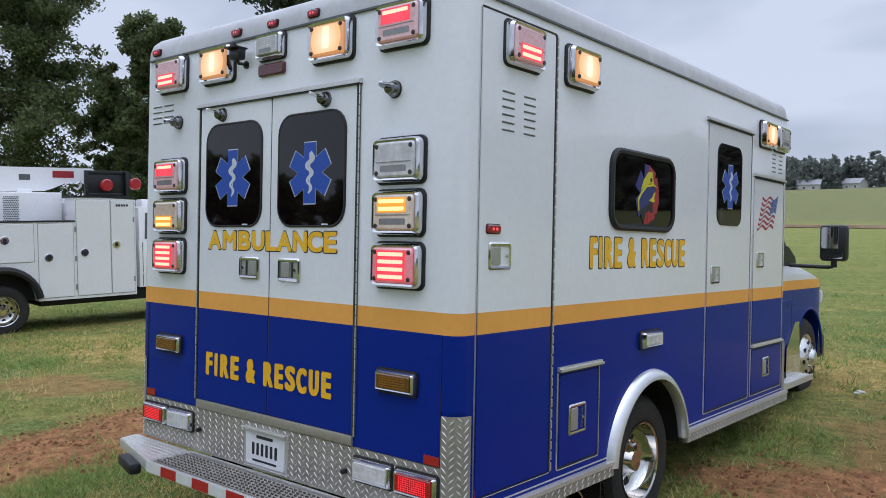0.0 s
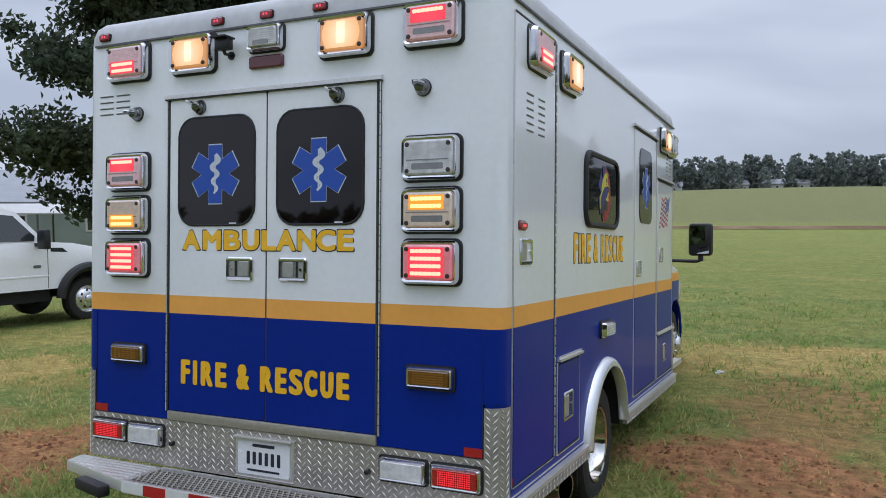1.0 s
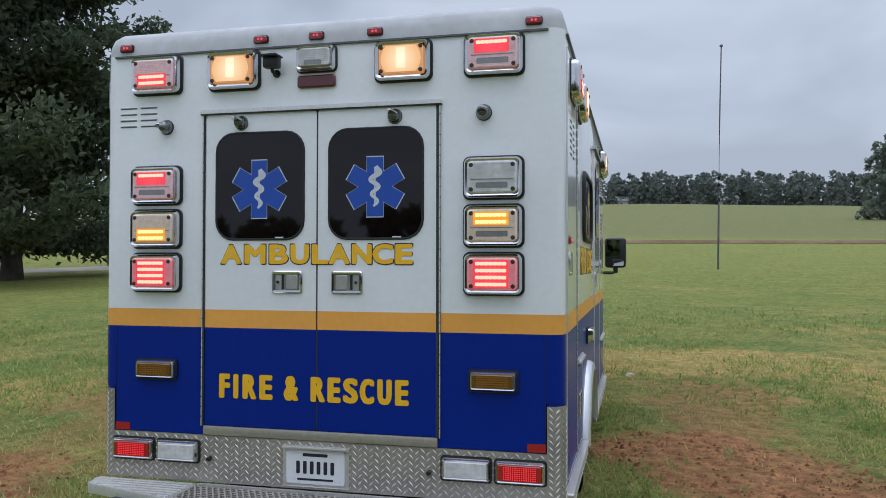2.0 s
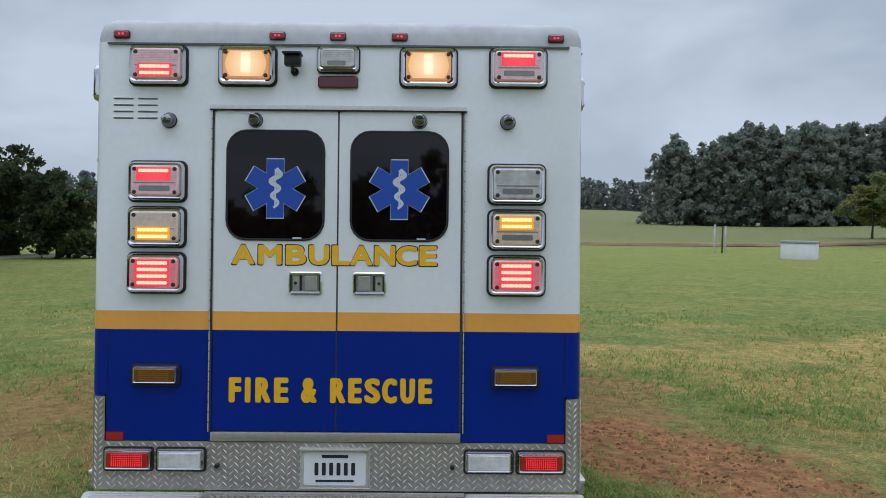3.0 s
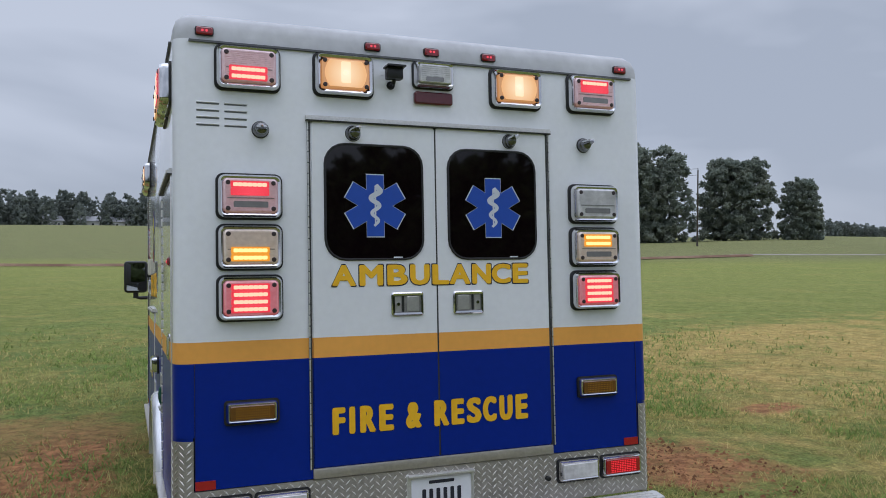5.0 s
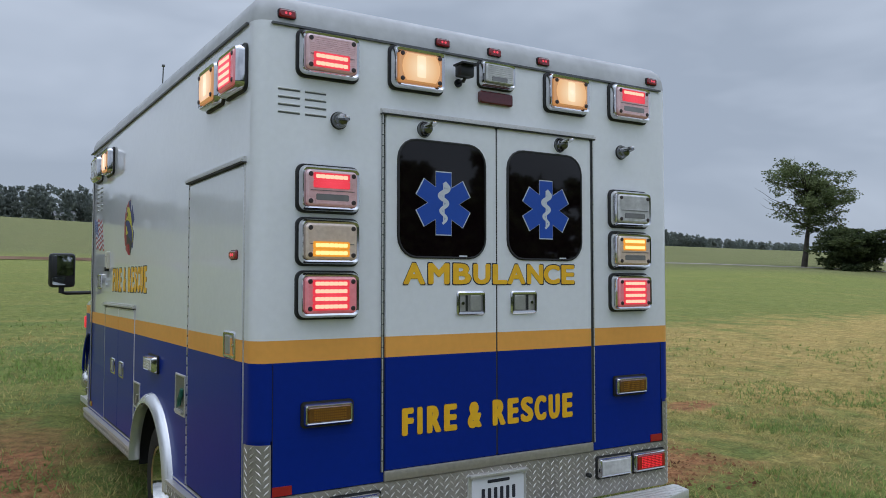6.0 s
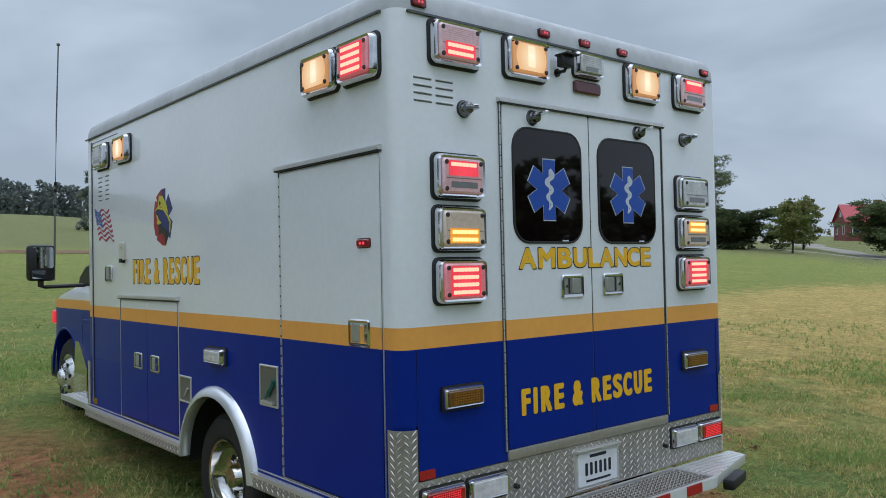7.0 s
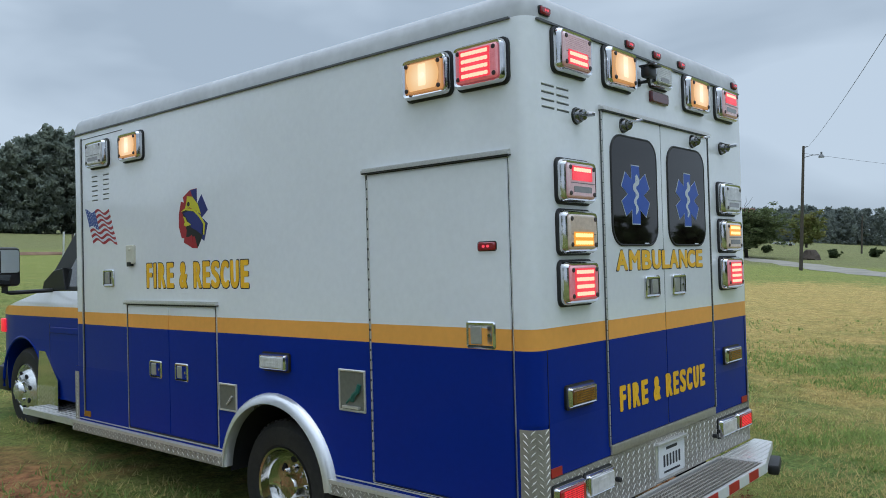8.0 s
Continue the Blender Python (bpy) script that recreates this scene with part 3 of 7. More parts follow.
def lens_mesh(w, h, deep, mats, lit, blocks=False):
    """Clear ribbed cover; lit: rows of light bars behind it."""
    bm = rrect(solid(), w - 0.058, h - 0.058, 0.018, 0.01, deep - 0.006, bevel=0.007)
    iw, ih = w - 0.084, h - 0.074
    for k in range(16):
        y = -ih / 2 + ih * (k + 0.5) / 16
        rrect(bm, iw if abs(y) < ih * 0.3 else iw - 0.05, ih / 16 * 0.55, 0.003, deep - 0.007, deep - 0.0045, 0, y, mat=0, seg=1)
    rrect(bm, iw * 0.72, ih * 0.2, 0.004, deep - 0.007, deep - 0.0038, 0, -ih * 0.29, mat=1, seg=1)
    rrect(bm, iw * 0.97, 0.0035, 0.001, deep - 0.007, deep - 0.003, 0, -ih * 0.08, mat=1, seg=1)
    for row, m in lit:
        y = ih * (0.36 - 0.24 * row)
        for k in range(7):
            rrect(bm, iw * (0.0995 if m != 3 or row > 1 or not blocks else 0.075), ih * 0.125, 0.003, deep - 0.006, deep - 0.001, -iw * 0.02 + iw * 0.70 * ((k + 0.5) / 7 - 0.5), y, mat=m, seg=1)
        rrect(bm, iw * 0.8, ih * 0.235, 0.004, deep - 0.006, deep - 0.0022, -iw * 0.02, y, mat=2, seg=1)
    return to_mesh("lens", bm, mats, 35)


SCREW = to_mesh("screw", disc(solid(), 0.0105, 0.0, 0.006, seg=12, bevel=0.002), material("dark_screw", (0.06, 0.045, 0.045, 1), 0.4, metal=0.4))
BIG = (0.293, 0.208, 0.062)
G_BIG, B_BIG = lamp_meshes(*BIG)
LENSES = {
    "off": lens_mesh(*BIG, [LENS, LENS_DARK, LENS], []),
    "red": lens_mesh(*BIG, [REDLENS, REDLENS, RED_LED, RED_CORE], [(0, 3), (1, 3), (2, 3), (3, 3)]),
    "red_top": lens_mesh(*BIG, [PINKLENS, LENS_DARK, RED_LED, RED_CORE], [(0, 3), (1, 2)]),
    "red_low": lens_mesh(*BIG, [PINKLENS, LENS_DARK, RED_LED, RED_CORE], [(2, 3), (3, 3)]),
    "amber": lens_mesh(*BIG, [AMBER_LENS, AMBER_LENS, AMBER_LED, AMBER_CORE], [(0, 3), (1, 3), (2, 3), (3, 3)], True),
    "amber_top": lens_mesh(*BIG, [PALELENS, LENS_DARK, AMBER_LED, AMBER_CORE], [(0, 3), (1, 3)]),
    "amber_low": lens_mesh(*BIG, [PALELENS, LENS_DARK, AMBER_LED, AMBER_CORE], [(2, 3), (3, 3)]),
}


def screws(lamp, w, h, z):
    for sx in (1, -1):
        for sy in (1, -1):
            part("screw", SCREW, None, lamp, at=Matrix.Translation((sx * (w / 2 - 0.048), sy * (h / 2 - 0.047), z + 0.004)))


def warning_lamp(face, u, v, state):
    lamp = part("warning_lamp", G_BIG, None, amb, {"off": "clear ribbed warning lamp in chrome bezel, unlit", "red": "warning lamp glowing red in chrome bezel", "red_top": "warning lamp half lit red in chrome bezel", "red_low": "warning lamp half lit red in chrome bezel", "amber": "warning lamp glowing amber in chrome bezel", "amber_top": "warning lamp half lit amber in chrome bezel", "amber_low": "warning lamp half lit amber in chrome bezel"}[state], face(u, v))
    part("bezel", B_BIG, None, lamp)
    part("lens", LENSES[state], None, lamp)
    screws(lamp, BIG[0], BIG[1], BIG[2] - 0.012)


def scene_lens():
    w, h, deep = BIG
    bm = rrect(solid(), w - 0.07, h - 0.07, 0.018, 0.01, deep - 0.008, bevel=0.006)
    barrel = [(s * (0.076 + 0.024 * (1 - (y / 0.062) ** 2)), y) for s, ys in ((1, (-0.062, -0.045, -0.022, 0, 0.022, 0.045, 0.062)), (-1, (0.062, 0.045, 0.022, 0, -0.022, -0.045, -0.062))) for y in ys]
    prism(bm, barrel, deep - 0.009, deep - 0.006, mat=1)
    rrect(bm, 0.046, 0.1, 0.006, deep - 0.007, deep - 0.005, 0, 0.006, mat=2)
    disc(bm, 0.013, deep - 0.006, deep - 0.003, 0, 0.004, 14, mat=3)
    return to_mesh("lens", bm, [SCENE_GLASS, SCENE_CORE, SCENE_HOT, BULB], 35)


SCENE_LENS = scene_lens()


def scene_lamp(face, u, v):
    lamp = part("scene_lamp", G_BIG, None, amb, "scene floodlamp glowing warm white in chrome bezel", face(u, v))
    part("bezel", B_BIG, None, lamp)
    part("lens", SCENE_LENS, None, lamp)
    screws(lamp, BIG[0], BIG[1], BIG[2] - 0.012)


for u, states in ((-0.893, ("red_top", "amber_low", "red")), (0.887, ("off", "amber_top", "red"))):
    for v, s in zip((2.02, 1.794, 1.568), states):
        warning_lamp(rear, u, v, s)
warning_lamp(rear, -0.896, 2.597, "red_low")
warning_lamp(rear, 0.89, 2.602, "red_top")
scene_lamp(rear, -0.455, 2.599)
scene_lamp(rear, 0.444, 2.598)
warning_lamp(left, 0.235, 2.535, "red")
scene_lamp(left, 0.55, 2.535)
warning_lamp(left, 3.77, 2.53, "off")
scene_lamp(left, 3.285, 2.53)
warning_lamp(right, 0.408, 2.54, "red_low")
scene_lamp(right, 0.915, 2.535)
scene_lamp(right, 3.665, 2.53)
warning_lamp(right, 3.98, 2.53, "off")

# small centre lamp, brown reflector, rear-view camera
SW, SH, SD = 0.216, 0.137, 0.055
lamp = part("centre_lamp", rrect(solid(), SW, SH, 0.026, 0, 0.012, bevel=0.003), RUBBER, amb, "small clear centre lamp in chrome bezel", rear(-0.005, 2.634))
part("bezel", frame_ring(solid(), SW - 0.012, SH - 0.012, 0.022, 0.018, 0.006, SD - 0.01, lip=0.5), CHROME, lamp, smooth=40)
bm = rrect(solid(), SW - 0.05, SH - 0.05, 0.012, 0.01, SD - 0.006, bevel=0.005)
for k in range(9):
    rrect(bm, SW - 0.07, 0.004, 0.001, SD - 0.007, SD - 0.004, 0, -0.038 + 0.0095 * k, seg=1)
rrect(bm, SW * 0.42, SH * 0.16, 0.003, SD - 0.007, SD - 0.003, -0.005, -0.026, mat=1, seg=1)
part("lens", bm, [LENS, LENS_DARK], lamp)
part("brake_reflector", rrect(solid(), 0.2, 0.06, 0.012, 0, 0.02, bevel=0.006), DARKRED, amb, "dark red unlit high brake lamp", rear(-0.005, 2.522))
view = part("rear_camera", box(solid(), -0.04, 0.04, -0.03, 0.03, 0.035, 0.085, bevel=0.008), PLASTIC, amb, "small black rear-view camera on bracket", rear(-0.222, 2.617))
part("camera_hood", box(solid(), -0.045, 0.045, 0.024, 0.032, 0.03, 0.11), PLASTIC, view)
bm = solid()
tube(bm, [(0, -0.03, 0.06), (0.0, -0.045, 0.05), (0.0, -0.045, 0.0)], 0.009)
disc(bm, 0.02, 0, 0.008, 0, -0.045)
part("camera_bracket", bm, PLASTIC, view)

# clearance markers along the roof edge and on the sides
MARK = to_mesh("marker", rrect(solid(), 0.072, 0.033, 0.008, 0, 0.016, bevel=0.005, seg=3), MARKER, 35)
MARKBASE = to_mesh("marker_base", rrect(solid(), 0.08, 0.04, 0.01, -0.01, 0.006, seg=3), RUBBER, 35)
MARKDOT = to_mesh("marker_led", disc(disc(solid(), 0.006, 0.014, 0.0175, -0.009, 0, 8), 0.006, 0.014, 0.0175, 0.009, 0, 8), RED_LED)
for face, u, v in [(rear, x, 2.752) for x in (-1.083, -0.31, -0.009, 0.298, 1.078)] + [(right, 0.215, 1.732), (left, 0.236, 1.74)]:
    m = part("marker_lamp", MARKBASE, None, amb, "small red marker lamp, lit", face(u, v) if face is rear else face(u, v) @ Matrix.Diagonal((1.34, 1.1, 1.1, 1)))
    part("marker_lens", MARK, None, m)
    part("marker_led", MARKDOT, None, m)
# gutters under the roof radius
for face, u0, u1, v in ((rear, -1.15, 1.145, 2.706), (right, 0.1, LONG - 0.04, 2.706), (left, 0.085, LONG - 0.02, 2.713)):
    strip("roof_gutter", face, (u0 + u1) / 2, v, u1 - u0, 0.0095, 0, 0.012, GREYPAINT)

# louvre slots
def louvres(face, us, v0, v1, n, w, d=0.0):
    for u in us:
        for k in range(n):
            v = v0 + (v1 - v0) * k / (n - 1)
            bm = rrect(solid(), w, 0.006, 0.002, 0, 0.0015, seg=2)
            rrect(bm, w, 0.006, 0.003, 0, 0.004, 0, 0.006, mat=1, seg=2, bevel=0.002)
            part("louvre", bm, [GREYPAINT, WHITE], amb, "", face(u, v, d))


louvres(rear, (-1.07, -0.95), 2.334, 2.431, 4, 0.098)
louvres(right, (0.309, 0.474), 2.16, 2.325, 6, 0.092, 0.006)
louvres(left, (3.86, 3.69), 2.2, 2.375, 6, 0.085)
louvres(right, (3.87, 4.03), 2.27, 2.4, 5, 0.085)

# chrome spot lamps, turned outwards
DARKCHROME = material("dark_chrome", (0.20, 0.205, 0.215, 1), 0.18, metal=0.9, vary=0.15)


def spot(u, v, turn, slim):
    """Slim ones carry one flat blade over the door; the others a split hood."""
    s = part("door_lamp", disc(solid(), 0.039, 0, 0.01, seg=24, bevel=0.004), RUBBER, amb, "chrome adjustable door lamp in black ring", rear(u, v))
    part("lamp_collar", lathe(solid(), [(0.036, 0.008), (0.035, 0.018), (0.029, 0.03), (0.026, 0.034), (0.024, 0.02)], 24), DARKCHROME, s)
    reach = 0.115 if slim else 0.1
    part("lamp_head", lathe(solid(), [(0.0, 0.058), (0.012, 0.056), (0.024, 0.046), (0.028, 0.03), (0.028, 0.0)], 20), DARKCHROME, s)
    for tilt in ((0,) if slim else (9, -9)):
        bm = prism(solid(), [(0.02, -0.024), (reach * 0.55, -0.022), (reach * 0.92, -0.012), (reach, 0.0), (reach * 0.92, 0.012), (reach * 0.55, 0.022), (0.02, 0.024)], -0.004, 0.005, bevel=0.002)
        moved(bm, Matrix(((0, 1, 0, 0), (0, 0, 1, 0), (1, 0, 0, 0), (0, 0, 0, 1))))
        part("lamp_visor", bm, CHROME if slim or tilt > 0 else DARKCHROME, s, at=pose(0, 0.004 + 0.0009 * tilt, 0.0, turn + tilt * 0.3))


for u, v, a, slim in ((-0.842, 2.325, 5, False), (0.84, 2.331, -4, False), (-0.413, 2.329, -6, True), (0.402, 2.33, -6, True)):
    spot(u, v, a, slim)

# ---- rear doors ----
def star_mesh(size):
    """Six-armed medical star with an entwined staff."""
    w, L = size * 0.146, size * 0.5
    pts = []
    for k in range(6):
        a = radians(90 - 60 * k)
        c, s = math.cos(a), math.sin(a)
        for along, across in ((L, -w), (L, w)):
            pts.append((along * c + across * s, along * s - across * c))
        b = radians(90 - 60 * k - 30)
        pts.append((2 * w * math.cos(b), 2 * w * math.sin(b)))
    rim = [(x * 1.035, y * 1.035) for x, y in pts]
    bm = prism(solid(), list(reversed(rim)), 0.0, 0.0012, mat=1)
    prism(bm, list(reversed(pts)), 0.0, 0.002, mat=0)
    # a staff with one snake wound round it
    rrect(bm, size * 0.026, size * 0.62, 0.003, 0.0015, 0.0026, 0, -size * 0.01, mat=1, seg=2)
    line = []
    for k in range(73):
        t = k / 72
        line.append(Vector((size * 0.075 * math.sin(t * 15.4 + 0.9) * (1.15 - 0.55 * t), size * (0.27 - 0.6 * t))))
    left_edge, right_edge = [], []
    for k, p in enumerate(line):
        d = (line[min(k + 1, 72)] - line[max(k - 1, 0)]).normalized()
        r = size * (0.046 - 0.026 * k / 72)
        for edge, side in ((left_edge, 1), (right_edge, -1)):
            edge.append(bm.verts.new((p.x - side * d.y * r, p.y + side * d.x * r, 0.0034)))
    for k in range(72):
        bm.faces.new((left_edge[k], left_edge[k + 1], right_edge[k + 1], right_edge[k])).material_index = 1
    prism(bm, [(size * x, size * y) for x, y in ((-0.02, 0.32), (0.04, 0.36), (0.1, 0.3), (0.085, 0.26), (0.03, 0.24))], 0.0015, 0.0036, mat=1)
    return to_mesh("star_decal", bm, [STARBLUE, DECALWHITE])


STAR = star_mesh(0.29)


def latch(face, u, v, parent, w=0.163, h=0.112, turn=0, label="chrome paddle latch in recessed cup"):
    L = part("latch", frame_ring(solid(), w, h, 0.014, 0.015, 0, 0.013), CHROME, parent, label, face(u, v) @ pose(0, 0, 0, 0, 0, turn))
    iw, ih = w - 0.03, h - 0.03
    part("latch_cup", rrect(solid(), iw, ih, 0.006, 0.0, 0.003, seg=2), CUP, L)
    part("finger_slot", rrect(solid(), iw * 0.09, ih * 0.92, 0.003, 0.003, 0.0042, iw * 0.17, 0, seg=2), PLASTIC, L, "dark finger slot")
    part("paddle", rrect(solid(), iw * 0.46, ih * 0.92, 0.006, 0.003, 0.012, -iw * 0.2, 0, bevel=0.004), SATIN, L, "satin steel paddle")
    part("lock_plate", rrect(solid(), iw * 0.22, ih * 0.92, 0.005, 0.003, 0.006, iw * 0.36, 0, bevel=0.002), SATIN, L)
    part("lock_cylinder", disc(solid(), 0.008, 0.006, 0.012, iw * 0.36, 0, 12), CHROME, L)
    return L


for s, name in ((-1, "rear_door"), (1, "rear_door")):
    door = panel(name, rear, min(s * 0.004, s * 0.611), max(s * 0.004, s * 0.611), 0.791, 2.378, 0, 0.007, label="rear door with tinted window, paddle latch and lettering")
    u = -0.31 if s < 0 else 0.304
    w, h = 0.478, 0.539
    win = part("window", rrect(solid(), w, h, 0.095, 0.007, 0.0125, bevel=0.003, seg=8), TINT, door, "dark tinted rear window", rear(u, 2.007))
    part("window_seal", frame_ring(solid(), w + 0.012, h + 0.012, 0.1, 0.011, 0.006, 0.0145), RUBBER, win)
    part("star_decal", STAR, None, win, "blue medical star decal", pose(0, -0.017, 0.0125))
    part("glass_label", rrect(solid(), 0.045, 0.008, 0.002, 0.0125, 0.0135, 0.11, -0.262, seg=1), DECALWHITE, win)
    latch(rear, -0.156 if s < 0 else 0.16, 1.523, door).matrix_basis = rear(-0.156 if s < 0 else 0.16, 1.523, 0.007) @ pose(0, 0, 0, 0, 0, 0 if s > 0 else 180)
    # full-height hinge and gasket
    bm = rrect(solid(), 0.011, 1.6, 0.003, 0, 0.007, -0.004)
    part("door_gasket", bm, GASKET, amb, "", rear(s * 0.6185, 1.584))
    leaf = part("piano_hinge", rrect(solid(), 0.006, 1.6, 0.002, 0, 0.0075), GREYPAINT, amb, "grey piano hinge with bright knuckles", rear(s * 0.628, 1.584))
    for k in range(32):
        part("knuckle", SMALL_KNUCKLE, None, leaf, at=Matrix.Translation((0, 0.05 * (k + 0.5) - 0.8, 0)))
part("centre_gasket", rrect(solid(), 0.009, 1.585, 0.002, 0, 0.004), GASKET, amb, "", rear(0, 1.584))
drip(rear, -0.637, 0.637, 2.382)
part("door_top_gasket", rrect(solid(), 1.24, 0.006, 0.002, 0, 0.007), GASKET, amb, "", rear(0, 2.3805))


SPANS = {
    "AMBULANCE": ((0, 0.112), (0.129, 0.243), (0.263, 0.363), (0.376, 0.474), (0.488, 0.575), (0.576, 0.685), (0.695, 0.796), (0.8, 0.903), (0.914, 1)),
    "FIRE & RESCUE": ((0, 0.061), (0.079, 0.107), (0.13, 0.207), (0.222, 0.294), (0.354, 0.433), (0.497, 0.574), (0.586, 0.654), (0.666, 0.745), (0.752, 0.827), (0.842, 0.915), (0.931, 1)),
}


def lettering(text, face, u, v, w, h, d, bold=0.004, edge=0.006):
    """Each letter is a part, with its dark edge under it."""
    grow = edge - bold
    for c, (a, b) in zip(text.replace(" ", ""), SPANS[text]):
        L = part("letter", words(c, w, h, 0.0026, bold, [(a, b)]), LETTER, amb, "gold letter " + c + " of the " + text + " lettering", face(u, v, d), smooth=False)
        part("letter_edge", words(c, w, h + 2 * grow, 0.0014, bold, [(a - grow / w, b + grow / w)]), EDGE, L, "dark letter edge", smooth=False)


lettering("AMBULANCE", rear, -0.014, 1.662, 1.016, 0.098, 0.0072, 0.0066, 0.0115)
lettering("FIRE & RESCUE", rear, -0.026, 0.994, 1.004, 0.124, 0.0072, 0.0092, 0.0105)

# amber turn lamps, tail and reversing lamps, plate
def bar_lamp(name, face, u, v, w, h, deep, mats, cells, label):
    L = part(name, rrect(solid(), w + 0.012, h + 0.012, 0.016, 0, 0.012, seg=3), RUBBER, amb, label, face(u, v))
    part("bezel", frame_ring(solid(), w - 0.004, h - 0.004, 0.014, 0.017, 0.004, deep - 0.008, lip=0.5), CHROME, L, smooth=40)
    bm = rrect(solid(), w - 0.034, h - 0.034, 0.006, 0.006, deep - 0.004, seg=2, bevel=0.003)
    nx, ny = cells
    for i in range(nx):
        for j in range(ny):
            a, b = (w - 0.05) * 0.84 / nx, (h - 0.045) / ny
            rrect(bm, a * 0.62, b * 0.62, 0.001, deep - 0.005, deep - 0.0025, (i + 0.5 - nx / 2) * a, (j + 0.5 - ny / 2) * b, mat=1, seg=1)
    part("lens", bm, mats, L)
    return L


for u in (-0.889, 0.886):
    bar_lamp("turn_lamp", rear, u, 1.066, 0.228, 0.097, 0.042, [BROWN_LENS, AMBER_DOT], (16, 5), "amber turn lamp in chrome bezel, unlit")
for s in (-1, 1):
    bar_lamp("tail_lamp", rear, s * 1.014, 0.652 if s < 0 else 0.648, 0.236, 0.108, 0.045, [TAILRED, TAIL_LED], (15, 7), "red tail lamp, lit, in chrome bezel")
    bar_lamp("reversing_lamp", rear, s * 0.757, 0.652 if s < 0 else 0.649, 0.236, 0.108, 0.045, [LENS, LENS], (1, 1), "clear reversing lamp in chrome bezel")
    part("bolt", disc(solid(), 0.012, 0.003, 0.03, seg=10, bevel=0.003), PLASTIC, amb, "", rear(s * 0.578, 0.622))
plate = part("number_plate", rrect(solid(), 0.305, 0.165, 0.012, 0.012, 0.016), PLATEWHITE, amb, "white vehicle plate with dark blue characters", rear(0, 0.612))
part("plate_frame", frame_ring(solid(), 0.345, 0.2, 0.004, 0.02, 0.003, 0.014), ALU, plate)
part("plate_light", box(solid(), -0.17, 0.17, 0.088, 0.102, 0.004, 0.034, bevel=0.003), ALU, plate)
for k in range(6):
    part("plate_bar", rrect(solid(), 0.019, 0.062, 0.005, 0.016, 0.0175, -0.09 + 0.036 * k, -0.002, seg=2), INK, plate)
part("plate_bar", rrect(solid(), 0.13, 0.015, 0.003, 0.016, 0.0175, 0, 0.06, seg=1), INK, plate)
part("plate_bar", rrect(solid(), 0.19, 0.01, 0.003, 0.016, 0.0175, 0, -0.06, seg=1), INK, plate)

# ---- right side ----
seam(right, 0.115, 0.69, 0.6, 2.655, 0.0045)
hinge(right, 0.692, 0.6, 2.655)
door = panel("compartment_door", right, 0.12, 0.685, 0.605, 2.65, label="tall compartment door, white, orange and blue")
latch(right, 0.265, 1.617, amb, 0.165, 0.118)
seam(right, 0.775, 1.155, 0.6, 1.05)
panel("compartment_door", right, 0.78, 1.15, 0.605, 1.045, label="low blue compartment door")
drip(right, 0.762, 1.185, 1.062)
latch(right, 0.945, 0.815, amb, 0.165, 0.15)
win = part("side_window", rrect(solid(), 0.75, 0.4, 0.085, 0.0, 0.012, bevel=0.004, seg=7), TINT, amb, "tinted side window in black rubber frame", right(1.63, 1.975))
part("window_seal", frame_ring(solid(), 0.79, 0.44, 0.105, 0.03, 0.0, 0.024), RUBBER, win, smooth=40)
seam(right, 2.565, 3.36, 0.6, 2.49)
door = panel("side_door", right, 2.57, 3.355, 0.605, 2.485, label="side entry door with narrow tinted window")
drip(right, 2.53, 3.375, 2.5)
win = part("window", rrect(solid(), 0.45, 0.55, 0.08, 0.006, 0.012, bevel=0.003, seg=6), TINT, door, "tinted side door window", right(2.93, 2.1))
part("star_decal", STAR, None, win, "", pose(0, -0.01, 0.0125))
latch(right, 2.7, 1.495, amb, 0.155, 0.12)
seam(right, 3.435, 4.11, 0.6, 0.93)
seam(right, 3.435, 4.11, 0.975, 2.19)
panel("compartment_door", right, 3.44, 4.105, 0.605, 0.925, label="low blue compartment door")
panel("compartment_door", right, 3.44, 4.105, 0.98, 2.185, label="forward compartment door, white over blue")
drip(right, 3.42, 4.125, 0.945)
drip(right, 3.42, 4.125, 2.205)
latch(right, 3.575, 1.59, amb, 0.155, 0.12)
latch(right, 3.75, 0.775, amb, 0.14, 0.15)
lettering("FIRE & RESCUE", right, 1.632, 1.635, 1.165, 0.16, 0.0, 0.009, 0.015)

# ---- left side ----
seam(left, 0.115, 0.985, 0.6, 2.12, 0.0045)
hinge(left, 0.987, 0.6, 2.12)
panel("compartment_door", left, 0.12, 0.98, 0.605, 2.115, label="large compartment door, white, orange and blue")
drip(left, 0.1, 1.01, 2.13)
latch(left, 0.283, 1.35, amb, 0.165, 0.12)
seam(left, 2.335, 3.4, 0.6, 1.44)
panel("compartment_door", left, 2.34, 2.865, 0.605, 1.435, label="blue compartment double door leaf")
panel("compartment_door", left, 2.87, 3.395, 0.605, 1.435, label="blue compartment double door leaf")
drip(left, 2.305, 3.43, 1.452)
latch(left, 3.035, 1.02, amb, 0.155, 0.115)
latch(left, 2.72, 1.02, amb, 0.155, 0.115)
strip("front_seam", left, 4.06, 1.65, 0.01, 2.06, 0, 0.004, GASKET)
strip("front_trim", left, 4.075, 1.65, 0.006, 2.06, 0, 0.006, ALU)
strip("upper_seam", left, 3.75, 2.668, 0.62, 0.005, 0, 0.002, GASKET)
latch(left, 3.66, 1.63, amb, 0.155, 0.12)


